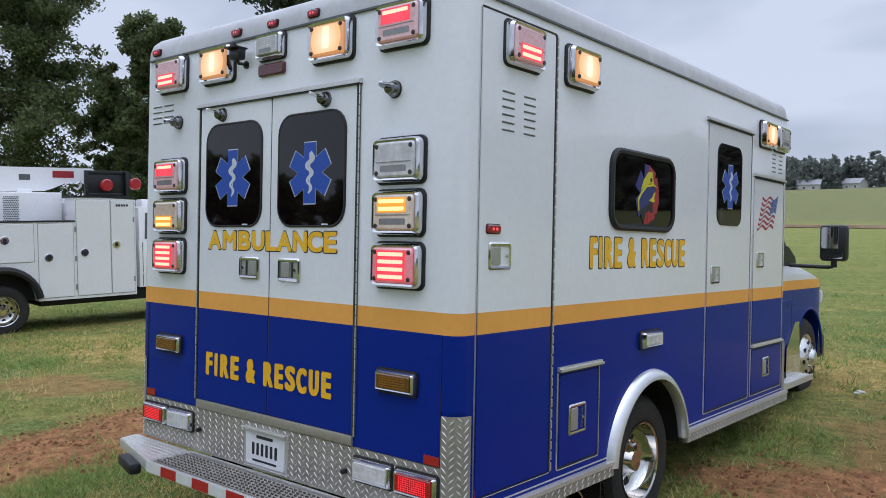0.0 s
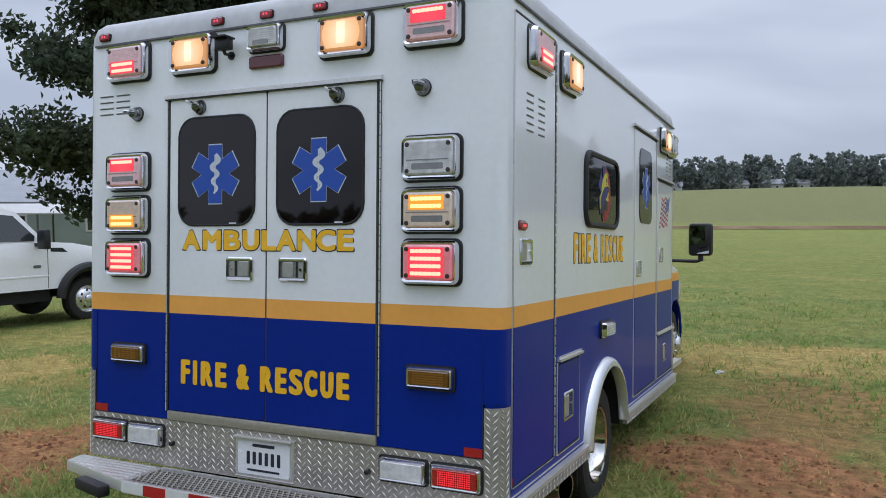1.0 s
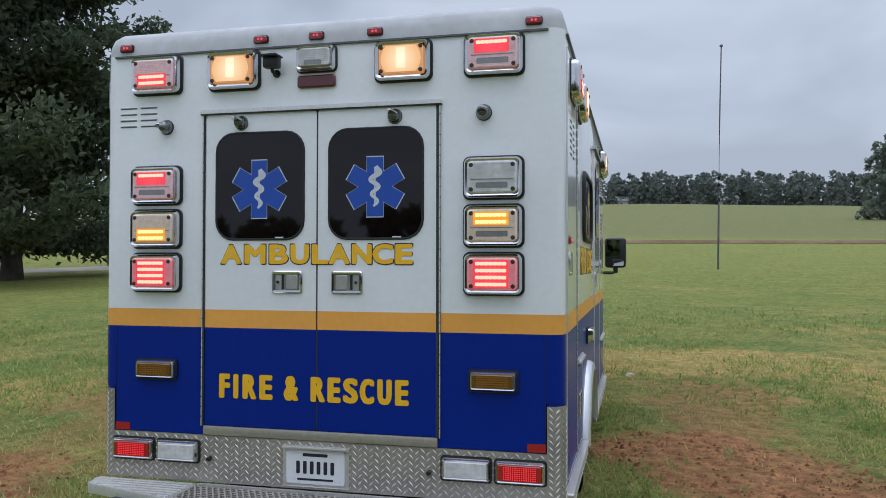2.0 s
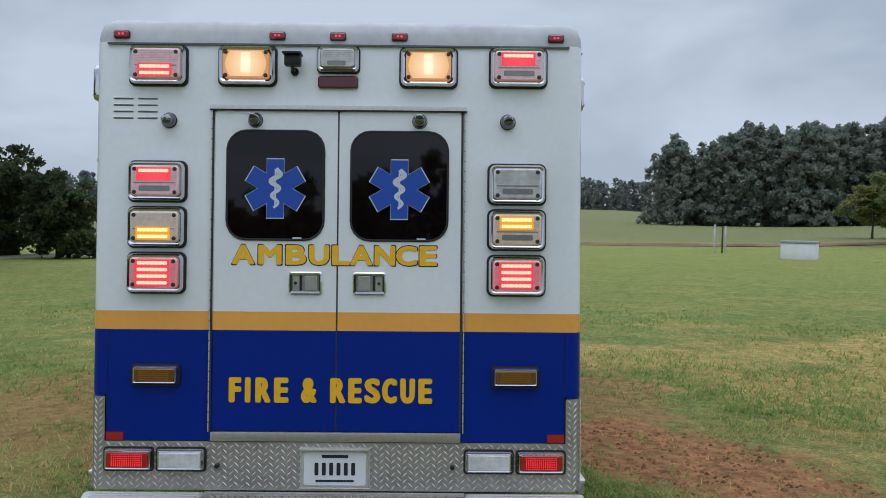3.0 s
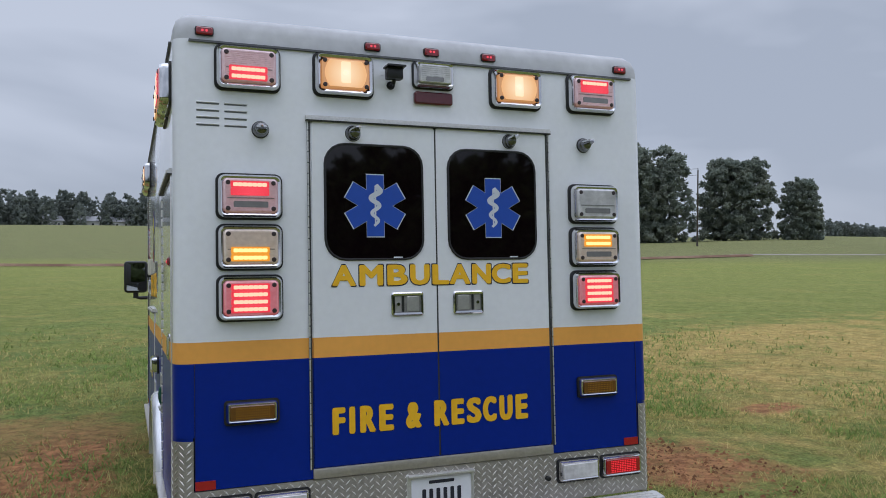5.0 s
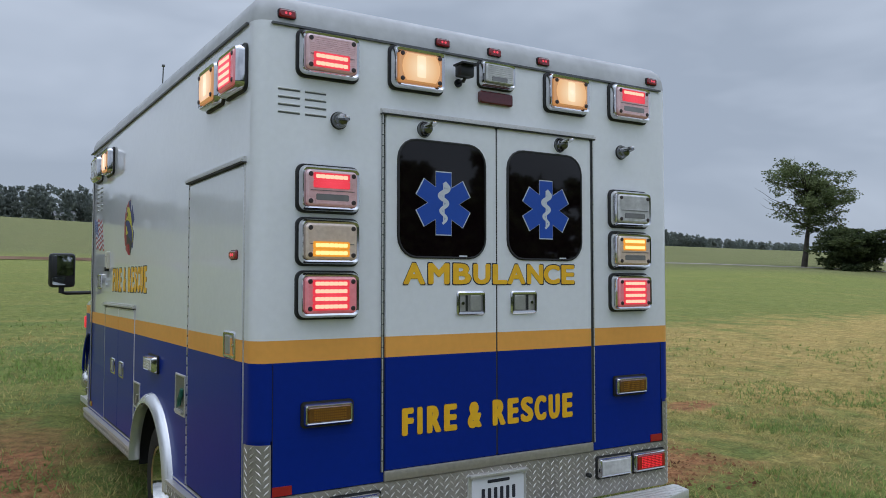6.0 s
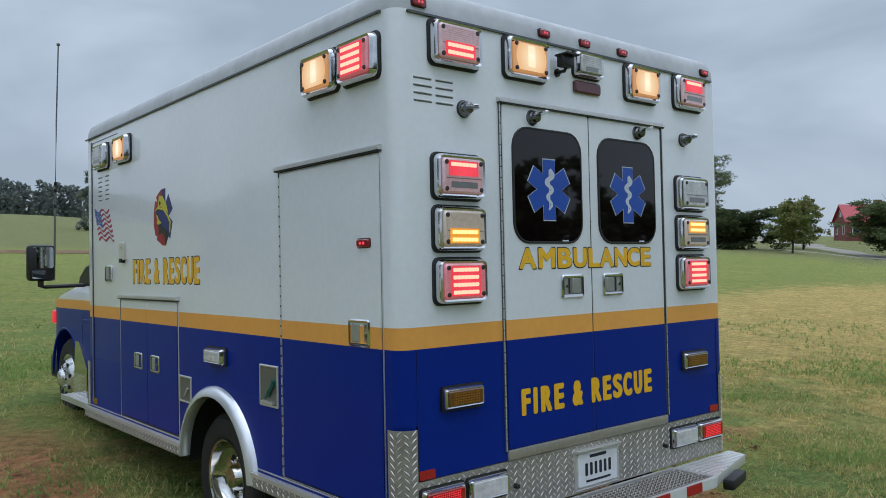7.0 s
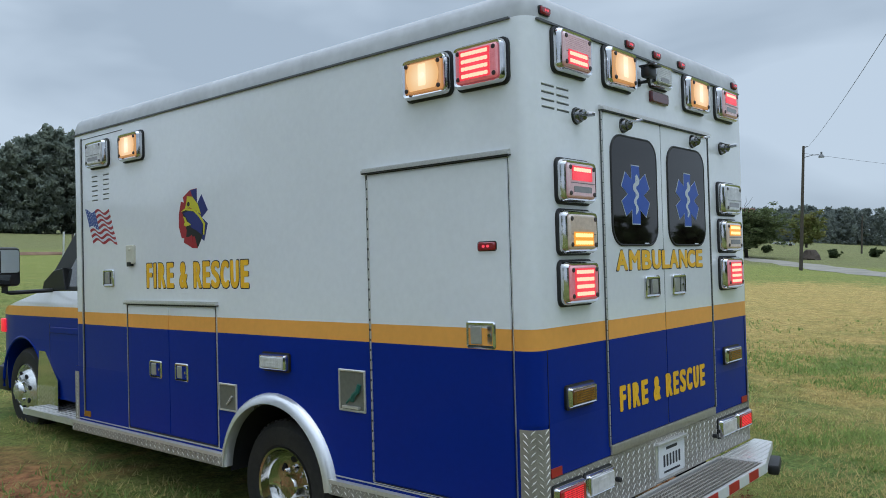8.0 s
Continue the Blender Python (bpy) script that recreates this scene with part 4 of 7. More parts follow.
def filler(u, v, w, h, hose):
    f = part("filler_recess", frame_ring(solid(), w, h, 0.006, 0.011, 0, 0.008), ALU, amb, "recessed aluminium filler cup" + (" with green hose" if hose else ""), left(u, v))
    # The cup is flat; its dark olive colour stands for the recess's shade.
    part("recess_cup", rrect(solid(), w - 0.02, h - 0.02, 0.006, 0.0, 0.003, seg=2), material("shaded_recess_metal" + ("_b" if hose else ""), (0.19, 0.195, 0.175, 1), 0.4, metal=0.4, vary=0.2, grain=40), f)
    bm = solid()
    if hose:
        tube(bm, [(0.0, -0.05, 0.006), (0.02, -0.02, 0.012), (0.05, 0.0, 0.013), (0.06, 0.035, 0.008)], 0.013)
        tube(bm, [(-0.04, -0.065, 0.006), (0.0, -0.035, 0.012)], 0.006)
        part("hose_coupling", bm, HOSE, f, "green hose coupling")
        part("recess_lip", box(solid(), -w * 0.3, w * 0.3, -h / 2 + 0.018, -h / 2 + 0.03, 0.003, 0.02), ALU, f)
    else:
        tube(bm, [(-0.01, -0.045, 0.006), (0.03, -0.01, 0.01), (0.045, 0.01, 0.008)], 0.006)
        part("filler_cap", bm, ALU, f)


filler(2.222, 0.905, 0.185, 0.165, False)
filler(1.13, 1.035, 0.2, 0.215, True)
bm = rrect(solid(), 0.1, 0.13, 0.01, 0, 0.02, bevel=0.004)
rrect(bm, 0.03, 0.012, 0.004, 0.02, 0.026, 0.0, 0.035, seg=2)
cover = part("power_inlet_cover", bm, IVORY, amb, "ivory shore power inlet cover", left(3.335, 1.79))
part("inlet_latch", rrect(solid(), 0.04, 0.03, 0.005, 0.0, 0.03, 0.0, -0.068), PLASTIC, cover)
lettering("FIRE & RESCUE", left, 2.565, 1.64, 1.15, 0.165, 0.0, 0.009, 0.015)
for face, u in ((left, 1.745), (right, 1.735)):
    bar_lamp("side_lamp", face, u, 1.145, 0.235, 0.095, 0.05, [LENS, LENS], (9, 3), "clear side turn lamp in chrome bezel")
for face, u in ((left, 4.03), (right, 4.06)):
    strip("amber_reflector", face, u, 0.625, 0.1, 0.04, 0.0, 0.006, AMBER_DOT)


def flag_mesh(mirror):
    """A waving striped flag with a blue canton."""
    W, H = 0.36, 0.235
    bm = solid()

    def place(x, y):
        return x - 0.5 * y, y + 0.014 * math.sin(x * 34 + y * 9) - 0.05 * x

    for k in range(13):
        y0, y1 = H / 2 - H * k / 13, H / 2 - H * (k + 1) / 13
        for j in range(24):
            x0, x1 = -W / 2 + W * j / 24, -W / 2 + W * (j + 1) / 24
            m = 2 if (k < 7 and j < 10) else (0 if k % 2 == 0 else 1)
            prism(bm, [place(x0, y0), place(x0, y1), place(x1, y1), place(x1, y0)], 0, 0.0012, mat=m)
    for i in range(5):
        for j in range(5):
            disc(bm, 0.0045, 0.001, 0.002, *place(-W / 2 + 0.017 + 0.029 * j, H / 2 - 0.014 - 0.0245 * i), 5, mat=1)
    if mirror:
        for v in bm.verts:
            v.co.x *= -1
    return to_mesh("flag_decal", bm, [DECALRED, DECALWHITE, material("flag_blue" + ("_b" if mirror else ""), (0.03, 0.07, 0.28, 1), 0.4)])


part("flag_decal", flag_mesh(False), None, amb, "waving striped flag decal", left(3.775, 2.005))
part("flag_decal", flag_mesh(True), None, amb, "waving striped flag decal", right(3.735, 1.945, 0.0062))


def emblem_mesh(s, mirror):
    """Red, yellow and blue department emblem as plain shapes."""
    bm = solid()

    def shape(pts, top, mat):
        prism(bm, [(1.6 * x * s, y * s) for x, y in pts], 0, top, mat=mat)

    shape(((0.08, 0.49), (0.08, -0.5), (-0.01, -0.49), (-0.18, -0.39), (-0.17, -0.32), (-0.22, -0.31), (-0.27, -0.12), (-0.265, 0.1), (-0.22, 0.3), (-0.165, 0.28), (-0.185, 0.37), (-0.04, 0.48)), 0.001, 0)
    shape(((-0.04, 0.47), (0.08, 0.485), (0.08, 0.2), (0.0, 0.36)), 0.0014, 2)
    shape(((0.09, 0.25), (0.165, 0.38), (0.275, 0.115), (0.165, 0.0), (0.1, 0.05)), 0.0014, 2)
    shape(((0.05, 0.08), (0.165, 0.0), (0.27, -0.1), (0.2, -0.385), (0.095, -0.29), (0.02, -0.3)), 0.0014, 2)
    shape(((-0.2, 0.13), (-0.07, 0.17), (0.07, 0.09), (0.2, -0.08), (0.17, -0.31), (0.08, -0.49), (0.03, -0.3), (-0.13, -0.3), (-0.12, -0.18), (-0.17, 0.0)), 0.0018, 3)
    shape(((-0.18, 0.1), (-0.05, 0.14), (0.08, 0.06), (0.19, -0.1), (0.16, -0.28), (0.06, -0.2), (-0.03, -0.15), (-0.12, 0.02)), 0.0022, 2)
    shape(((-0.1, 0.38), (0.0, 0.36), (0.1, 0.22), (0.155, 0.05), (0.07, 0.12), (-0.06, 0.19), (-0.14, 0.18), (-0.11, 0.3)), 0.0026, 1)
    shape(((-0.22, 0.13), (-0.13, 0.185), (0.03, 0.15), (0.14, 0.04), (0.225, -0.1), (0.205, -0.28), (0.185, -0.28), (0.195, -0.11), (0.12, 0.01), (0.02, 0.115), (-0.13, 0.15)), 0.003, 1)
    shape(((-0.18, 0.05), (-0.14, 0.03), (-0.11, -0.04), (-0.03, -0.1), (-0.13, -0.125), (-0.17, -0.1), (-0.15, -0.05)), 0.003, 1)
    shape(((-0.18, -0.36), (-0.02, -0.27), (0.0, -0.47), (-0.02, -0.49)), 0.0024, 0)
    disc(bm, 0.04 * s, 0.002, 0.0032, -0.12 * s, 0.245 * s, 14, mat=3)
    if mirror:
        for v in bm.verts:
            v.co.x *= -1
    return to_mesh("emblem_decal", bm, [DECALRED, DECALYELLOW, DECALBLUE, DECALBLACK])


part("emblem_decal", emblem_mesh(0.38, False), None, amb, "red, yellow and blue department emblem decal", left(2.565, 1.995))
part("emblem_decal", emblem_mesh(0.34, True), None, amb, "red, yellow and blue emblem decal on the side window", right(1.66, 1.965, 0.013))

# ---- wheels ----
def wheel_meshes(dish):
    tyre = lathe(solid(), [(0.222, -0.02), (0.245, 0.0), (0.30, 0.008), (0.345, 0.0), (0.368, -0.025), (0.376, -0.06), (0.376, -0.18), (0.36, -0.215), (0.3, -0.23), (0.2, -0.22)], 48)
    for k in range(56):
        a = 2 * math.pi * k / 56
        for z0, z1 in ((-0.07, -0.035), (-0.125, -0.085), (-0.18, -0.14)):
            b = box(solid(), 0.373, 0.381, -0.013, 0.013, z0, z1)
            moved(b, Matrix.Rotation(a + z0, 4, "Z"))
            me = bpy.data.meshes.new("lug")
            b.to_mesh(me)
            tyre.from_mesh(me)
            bpy.data.meshes.remove(me)
    t = to_mesh("tyre", tyre, TYRE, 30)
    if dish:
        rim = lathe(solid(), [(0.232, -0.012), (0.228, 0.002), (0.216, -0.004), (0.208, -0.045), (0.19, -0.085), (0.15, -0.105), (0.105, -0.11), (0.085, -0.09), (0.072, -0.05), (0.06, -0.03), (0.0, -0.026)], 48)
    else:
        rim = lathe(solid(), [(0.232, -0.012), (0.228, 0.002), (0.214, -0.006), (0.205, -0.03), (0.19, -0.02), (0.165, 0.02), (0.12, 0.045), (0.085, 0.052), (0.07, 0.085), (0.05, 0.095), (0.0, 0.097)], 48)
    r = to_mesh("rim", rim, material("polished_wheel" + ("_b" if dish else ""), (0.62, 0.60, 0.57, 1) if dish else (0.74, 0.735, 0.72, 1), 0.09 if dish else 0.22, metal=1.0 if dish else 0.8, vary=0.15, grain=14), 40)
    holes = solid()
    disc(holes, 0.026 if dish else 0.022, -0.108 if dish else 0.028, -0.1 if dish else 0.036, 0.15, 0, 14)
    nuts = disc(solid(), 0.012, -0.1 if dish else 0.045, -0.07 if dish else 0.066, 0.105, 0, 6, bevel=0.003)
    return t, r, to_mesh("hand_hole", holes, UNDER), to_mesh("wheel_nut", nuts, CHROME), dish


REARWHEEL, FRONTWHEEL = wheel_meshes(True), wheel_meshes(False)


def wheel(meshes, parent, label, at, face=None):
    """Tyre with its rim, hand holes and nuts."""
    w = part("wheel", meshes[0], None, parent, label, at)
    rim, hole, nut = (face or meshes)[1:4]
    part("rim", rim, None, w)
    for k in range(8):
        part("hand_hole", hole, None, w, at=pose(0, 0, 0, 0, 0, 45 * k + 12))
        part("wheel_nut", nut, None, w, at=pose(0, 0, 0, 0, 0, 45 * k))


for s in (1, -1):
    for meshes, x, y, z in ((REARWHEEL, 1.17, AXLE, HUB - 0.035), (FRONTWHEEL, 0.95, 5.8, 0.62)):
        at = Matrix(((0, 0, s, s * x), (s, 0, 0, y), (0, 1, 0, z), (0, 0, 0, 1)))
        wheel(meshes, amb, "black tyre on polished wheel" if x > 1 else "black tyre on polished wheel with convex hub", at)
    inner = lathe(solid(), [(0.2, 0.0), (0.36, 0.0), (0.376, -0.04), (0.376, -0.16), (0.36, -0.2), (0.2, -0.2)], 32)
    part("inner_wheel", inner, TYRE, amb, "inner dual tyre", Matrix(((0, 0, s, s * 0.9), (s, 0, 0, AXLE), (0, 1, 0, HUB), (0, 0, 0, 1))))

# ---- cab ----
def cab_lower():
    bm = solid()
    arc = [(5.8 - 0.44 * math.cos(a), 0.66 + 0.44 * math.sin(a)) for a in [radians(-8 + 196 * k / 20) for k in range(21)]]
    pts = [(LONG + 0.005, 0.6), (5.34, 0.6)] + arc + [(6.3, 0.62), (6.7, 0.68), (6.78, 0.98), (6.72, 1.2), (6.5, 1.31), (6.2, 1.37), (5.85, 1.44), (5.45, 1.52), (LONG + 0.005, 1.525)]
    prism(bm, pts, -0.98, 0.98)
    moved(bm, Matrix(((0, 0, 1, 0), (1, 0, 0, 0), (0, 1, 0, 0), (0, 0, 0, 1))))
    for y in (5.95, 6.15, 6.35, 6.55):
        cut(bm, (0, y, 0), (0, 1, 0))
    for z in (0.85, 1.1, 1.2, 1.42, 1.47):
        cut(bm, (0, 0, z), (0, 0, 1))
    for x in (-0.93, 0.93):
        cut(bm, (x, 0, 0), (1, 0, 0))
    banded(bm, 1.3, 1.388)
    for v in bm.verts:
        k = max(0.0, (v.co.y - 5.85) / 0.93)
        v.co.x *= 1 - 0.17 * k * k
        if v.co.y > 6.25:
            v.co.y = 6.25 + (v.co.y - 6.25) * 0.5
        if v.co.z > 1.4:
            v.co.x *= 1 - 0.28 * (v.co.z - 1.4)
        elif v.co.z < 0.85:
            v.co.x *= 1 - 0.08 * (0.85 - v.co.z)
    return bm


cab = part("cab_body", cab_lower(), PAINT, amb, "white, orange and blue van cab body", smooth=40)
bm = prism(solid(), [(LONG + 0.005, 1.525), (5.45, 1.525), (5.42, 1.56), (4.78, 2.2), (4.6, 2.3), (LONG + 0.005, 2.32)], -0.93, 0.93)
moved(bm, Matrix(((0, 0, 1, 0), (1, 0, 0, 0), (0, 1, 0, 0), (0, 0, 0, 1))))
for v in bm.verts:
    v.co.x *= 1 - 0.16 * (v.co.z - 1.525)
part("cab_upper", bm, PLASTIC, amb, "dark cab window frame")
for s in (1, -1):
    side = Matrix(((0, 0, s, s * 0.929), (1, 0, 0, 0), (0, 1, 0, 0), (0, 0, 0, 1)))
    bm = prism(solid(), [(4.26, 1.56), (4.98, 1.56), (5.0, 1.66), (4.66, 2.06), (4.26, 2.12)], -0.012, 0.004)
    for v in bm.verts:
        v.co.z -= 0.16 * (v.co.y - 1.525) * 0.93
    part("cab_window", bm, PANE, cab, "cab side window", side)
    bm = prism(solid(), [(4.98, 1.53), (5.43, 1.53), (5.4, 1.6), (5.2, 1.7), (5.02, 1.72)], -0.02, 0.02, bevel=0.006)
    part("mirror_patch", bm, PLASTIC, cab, "black mirror mounting patch", side)
    part("door_seam", rrect(solid(), 0.004, 0.62, 0.001, -0.004, 0.0015), EDGE, cab, "", Matrix(((0, 0, s, s * 0.98), (1, 0, 0, 5.22), (0, 1, 0, 0.93), (0, 0, 0, 1))))
    part("body_moulding", rrect(solid(), 0.85, 0.05, 0.01, -0.004, 0.008, bevel=0.003), BLUE, cab, "", Matrix(((0, 0, s, s * 0.98), (1, 0, 0, 4.78), (0, 1, 0, 1.19), (0, 0, 0, 1))))
    part("fender_lip", moved(tube(solid(), [(0, 5.8 - 0.445 * math.cos(a), 0.66 + 0.445 * math.sin(a)) for a in [radians(-5 + 190 * k / 20) for k in range(21)]], 0.014, 6), Matrix.Translation((s * 0.972, 0, 0))), BLUE, cab)
    part("headlamp_turn", box(solid(), s * 0.86, s * 0.955, 6.26, 6.37, 1.13, 1.26, bevel=0.015), TAIL_LED if s < 0 else LENS, cab, "front corner lamp, lit red" if s < 0 else "clear front corner lamp")
    bm = box(solid(), s * 0.5, s * 0.88, 6.4, 6.58, 0.56, 0.82, bevel=0.03)
    box(bm, s * 0.8, s * 0.93, 6.26, 6.54, 0.56, 0.8, bevel=0.03)
    part("front_bumper", bm, PLASTIC, amb, "black front bumper end")
    # wide mirror on its arm
    mir = part("wing_mirror", box(solid(), s * 1.195, s * 1.425, 5.24, 5.36, 1.575, 1.905, bevel=0.035), PLASTIC, amb, "black wide-angle wing mirror on arm")
    bm = rrect(solid(), 0.185, 0.19, 0.02, 0, 0.004)
    part("mirror_glass", bm, MIRROR, mir, "mirror glass", Matrix(((1, 0, 0, s * 1.31), (0, 0, -1, 5.239), (0, 1, 0, 1.785), (0, 0, 0, 1))) @ pose(0, 0, 0, 0, s * 6, 0))
    part("spot_glass", rrect(solid(), 0.185, 0.075, 0.015, 0, 0.004), MIRROR, mir, "convex spotter glass", Matrix(((1, 0, 0, s * 1.31), (0, 0, -1, 5.239), (0, 1, 0, 1.635), (0, 0, 0, 1))) @ pose(0, 0, 0, 4, s * -14, 0))
    part("mirror_arm", tube(tube(solid(), [(s * 1.31, 5.3, 1.6), (s * 1.31, 5.3, 1.53), (s * 1.27, 5.3, 1.52), (s * 0.9, 5.22, 1.53)], 0.018, 8), [(s * 1.31, 5.3, 1.58), (s * 1.31, 5.3, 1.52)], 0.026, 8), PLASTIC, mir)
    # running board and stone guard
    bm = box(solid(), s * 0.72, s * 1.08, LONG + 0.03, 5.52, 0.485, 0.5)
    board = part("running_board", bm, ALU, amb, "ribbed aluminium running board")
    for k in range(8):
        x = s * (0.75 + 0.04 * k)
        part("tread_rib", box(solid(), x - 0.008, x + 0.008, LONG + 0.03, 5.52, 0.5, 0.507), ALU, board)
    part("board_edge", box(solid(), s * 1.082, s * 1.094, LONG + 0.03, 5.52, 0.455, 0.507), ALU, board)
    part("board_bracket", box(solid(), s * 0.5, s * 0.72, LONG + 0.1, 5.3, 0.44, 0.6), UNDER, board)
    bm = prism(solid(), [(5.06, 0.5), (5.5, 0.5), (5.46, 0.72), (5.42, 1.0), (5.3, 1.0), (5.06, 0.76)], 0, 0.004)
    g = tread_bm(solid(), 0.36, 0.2, 0.004, 0.035, 0.015, 5.28, 0.61)
    me = bpy.data.meshes.new("guard")
    g.to_mesh(me)
    bm.from_mesh(me)
    part("stone_guard", bm, [CHROME, STUD], amb, "polished diamond plate stone guard", Matrix(((0, 0, s, s * 0.985), (1, 0, 0, 0), (0, 1, 0, 0), (0, 0, 0, 1))))
    bm = rrect(solid(), 0.06, 0.4, 0.004, 0, 0.004)
    tread_bm(bm, 0.055, 0.38, 0.004, 0.028, 0.011)
    part("front_corner_guard", bm, PLATES, amb, "narrow diamond plate strip", (right if s > 0 else left)(LONG - 0.03, 0.73))

# ---- ground: one sheet to the horizon ----
KR = np.array([0, 15, 40, 70, 100, 150, 250, 500, 1800.0])
HEIGHTS = [
    (-180, (0, -0.1, -0.3, -0.4, -0.4, -0.4, 0, 2, 8)),
    (-100, (0, -0.2, -0.5, -0.8, -1, -1, 0, 2, 8)),
    (-60, (0, -0.26, -0.6, -0.7, -0.6, 0, 2, 4, 10)),
    (-40, (0, -0.15, -0.4, -0.3, 0, 1.2, 4, 6, 10)),
    (-22, (0, 0, -0.1, 0, 0.7, 2.5, 6.2, 8, 12)),
    (0, (0, 0, 0, 0, 0.6, 2.6, 7.6, 9, 12)),
    (12, (0, 0, 0, 0, 0.5, 2.2, 6.8, 8, 12)),
    (22, (0, 0, 0, 0, 0.7, 2.1, 4.5, 8, 12)),
    (35, (0, 0, 0, 0.3, 1.1, 2.9, 5.5, 8, 12)),
    (45, (0, 0, 0.1, 0.5, 1.4, 3.6, 6.2, 8, 12)),
    (57, (0, 0, 0.2, 0.8, 1.4, 3.0, 5.8, 8, 12)),
    (63, (0, 0, 0.1, 0.5, 1.2, 2.2, 4.5, 8, 12)),
    (70, (0, 0, 0, 0, 0.3, 2.0, 4.5, 8, 12)),
    (80, (0, 0, 0, 0, 0.1, 1.0, 2.5, 8, 12)),
    (130, (0, 0, 0, 0, 0, 0, 1, 4, 8)),
    (180, (0, -0.1, -0.3, -0.4, -0.4, -0.4, 0, 2, 8)),
]
AZ = np.array([a for a, _ in HEIGHTS], float)
TABLE = np.array([h for _, h in HEIGHTS], float)


def height(x, y):
    """Height of the ground at arrays or numbers x, y."""
    x, y = np.asarray(x, float), np.asarray(y, float)
    r, az = np.hypot(x, y), np.degrees(np.arctan2(x, y))
    i = np.clip(np.searchsorted(AZ, az, side="right") - 1, 0, len(AZ) - 2)
    f = (az - AZ[i]) / (AZ[i + 1] - AZ[i])
    f = f * f * (3 - 2 * f)
    j = np.clip(np.searchsorted(KR, r, side="right") - 1, 0, len(KR) - 2)
    g = np.clip((r - KR[j]) / (KR[j + 1] - KR[j]), 0, 1)
    g = g * 0.5 + 0.5 * g * g * (3 - 2 * g)
    near = (TABLE[i, j] * (1 - f) + TABLE[i + 1, j] * f) * (1 - g) + (TABLE[i, j + 1] * (1 - f) + TABLE[i + 1, j + 1] * f) * g
    bumps = 0.012 * np.sin(x * 1.7 + 0.6 * y) * np.sin(y * 1.3 - 0.4 * x) + 0.02 * np.sin(x * 0.31) * np.sin(y * 0.27 + 1)
    rise = 1.1 * np.exp(-((x - 137) ** 2 + (y - 54) ** 2) / 220)  # the house stands on a low rise
    return near + rise + bumps * np.clip(r / 3, 0, 1) + 0.006 * np.clip(x, -4, 10)


def grid(xs, ys, lift=0.0):
    X, Y = np.meshgrid(xs, ys)
    Z = height(X, Y) + lift
    n, m = len(xs), len(ys)
    verts = np.stack([X, Y, Z], -1).reshape(-1, 3).tolist()
    faces = [(j * n + i, j * n + i + 1, (j + 1) * n + i + 1, (j + 1) * n + i) for j in range(m - 1) for i in range(n - 1)]
    return verts, faces


def spaced(hi, fine, grow, reach):
    out = [0.0]
    step = fine
    while out[-1] < reach:
        out.append(out[-1] + step)
        if out[-1] > hi:
            step *= grow
    return np.array(sorted({-v for v in out} | set(out)))


axis = spaced(12, 0.35, 1.09, 1700)
verts, faces = grid(axis, axis)
me = bpy.data.meshes.new("ground")
me.from_pydata(verts, [], faces)
me.shade_smooth()
ground = tagged(new("ground", me), "mown grass field, green with straw-coloured patches and bare red soil", "grass field", kind="structure")


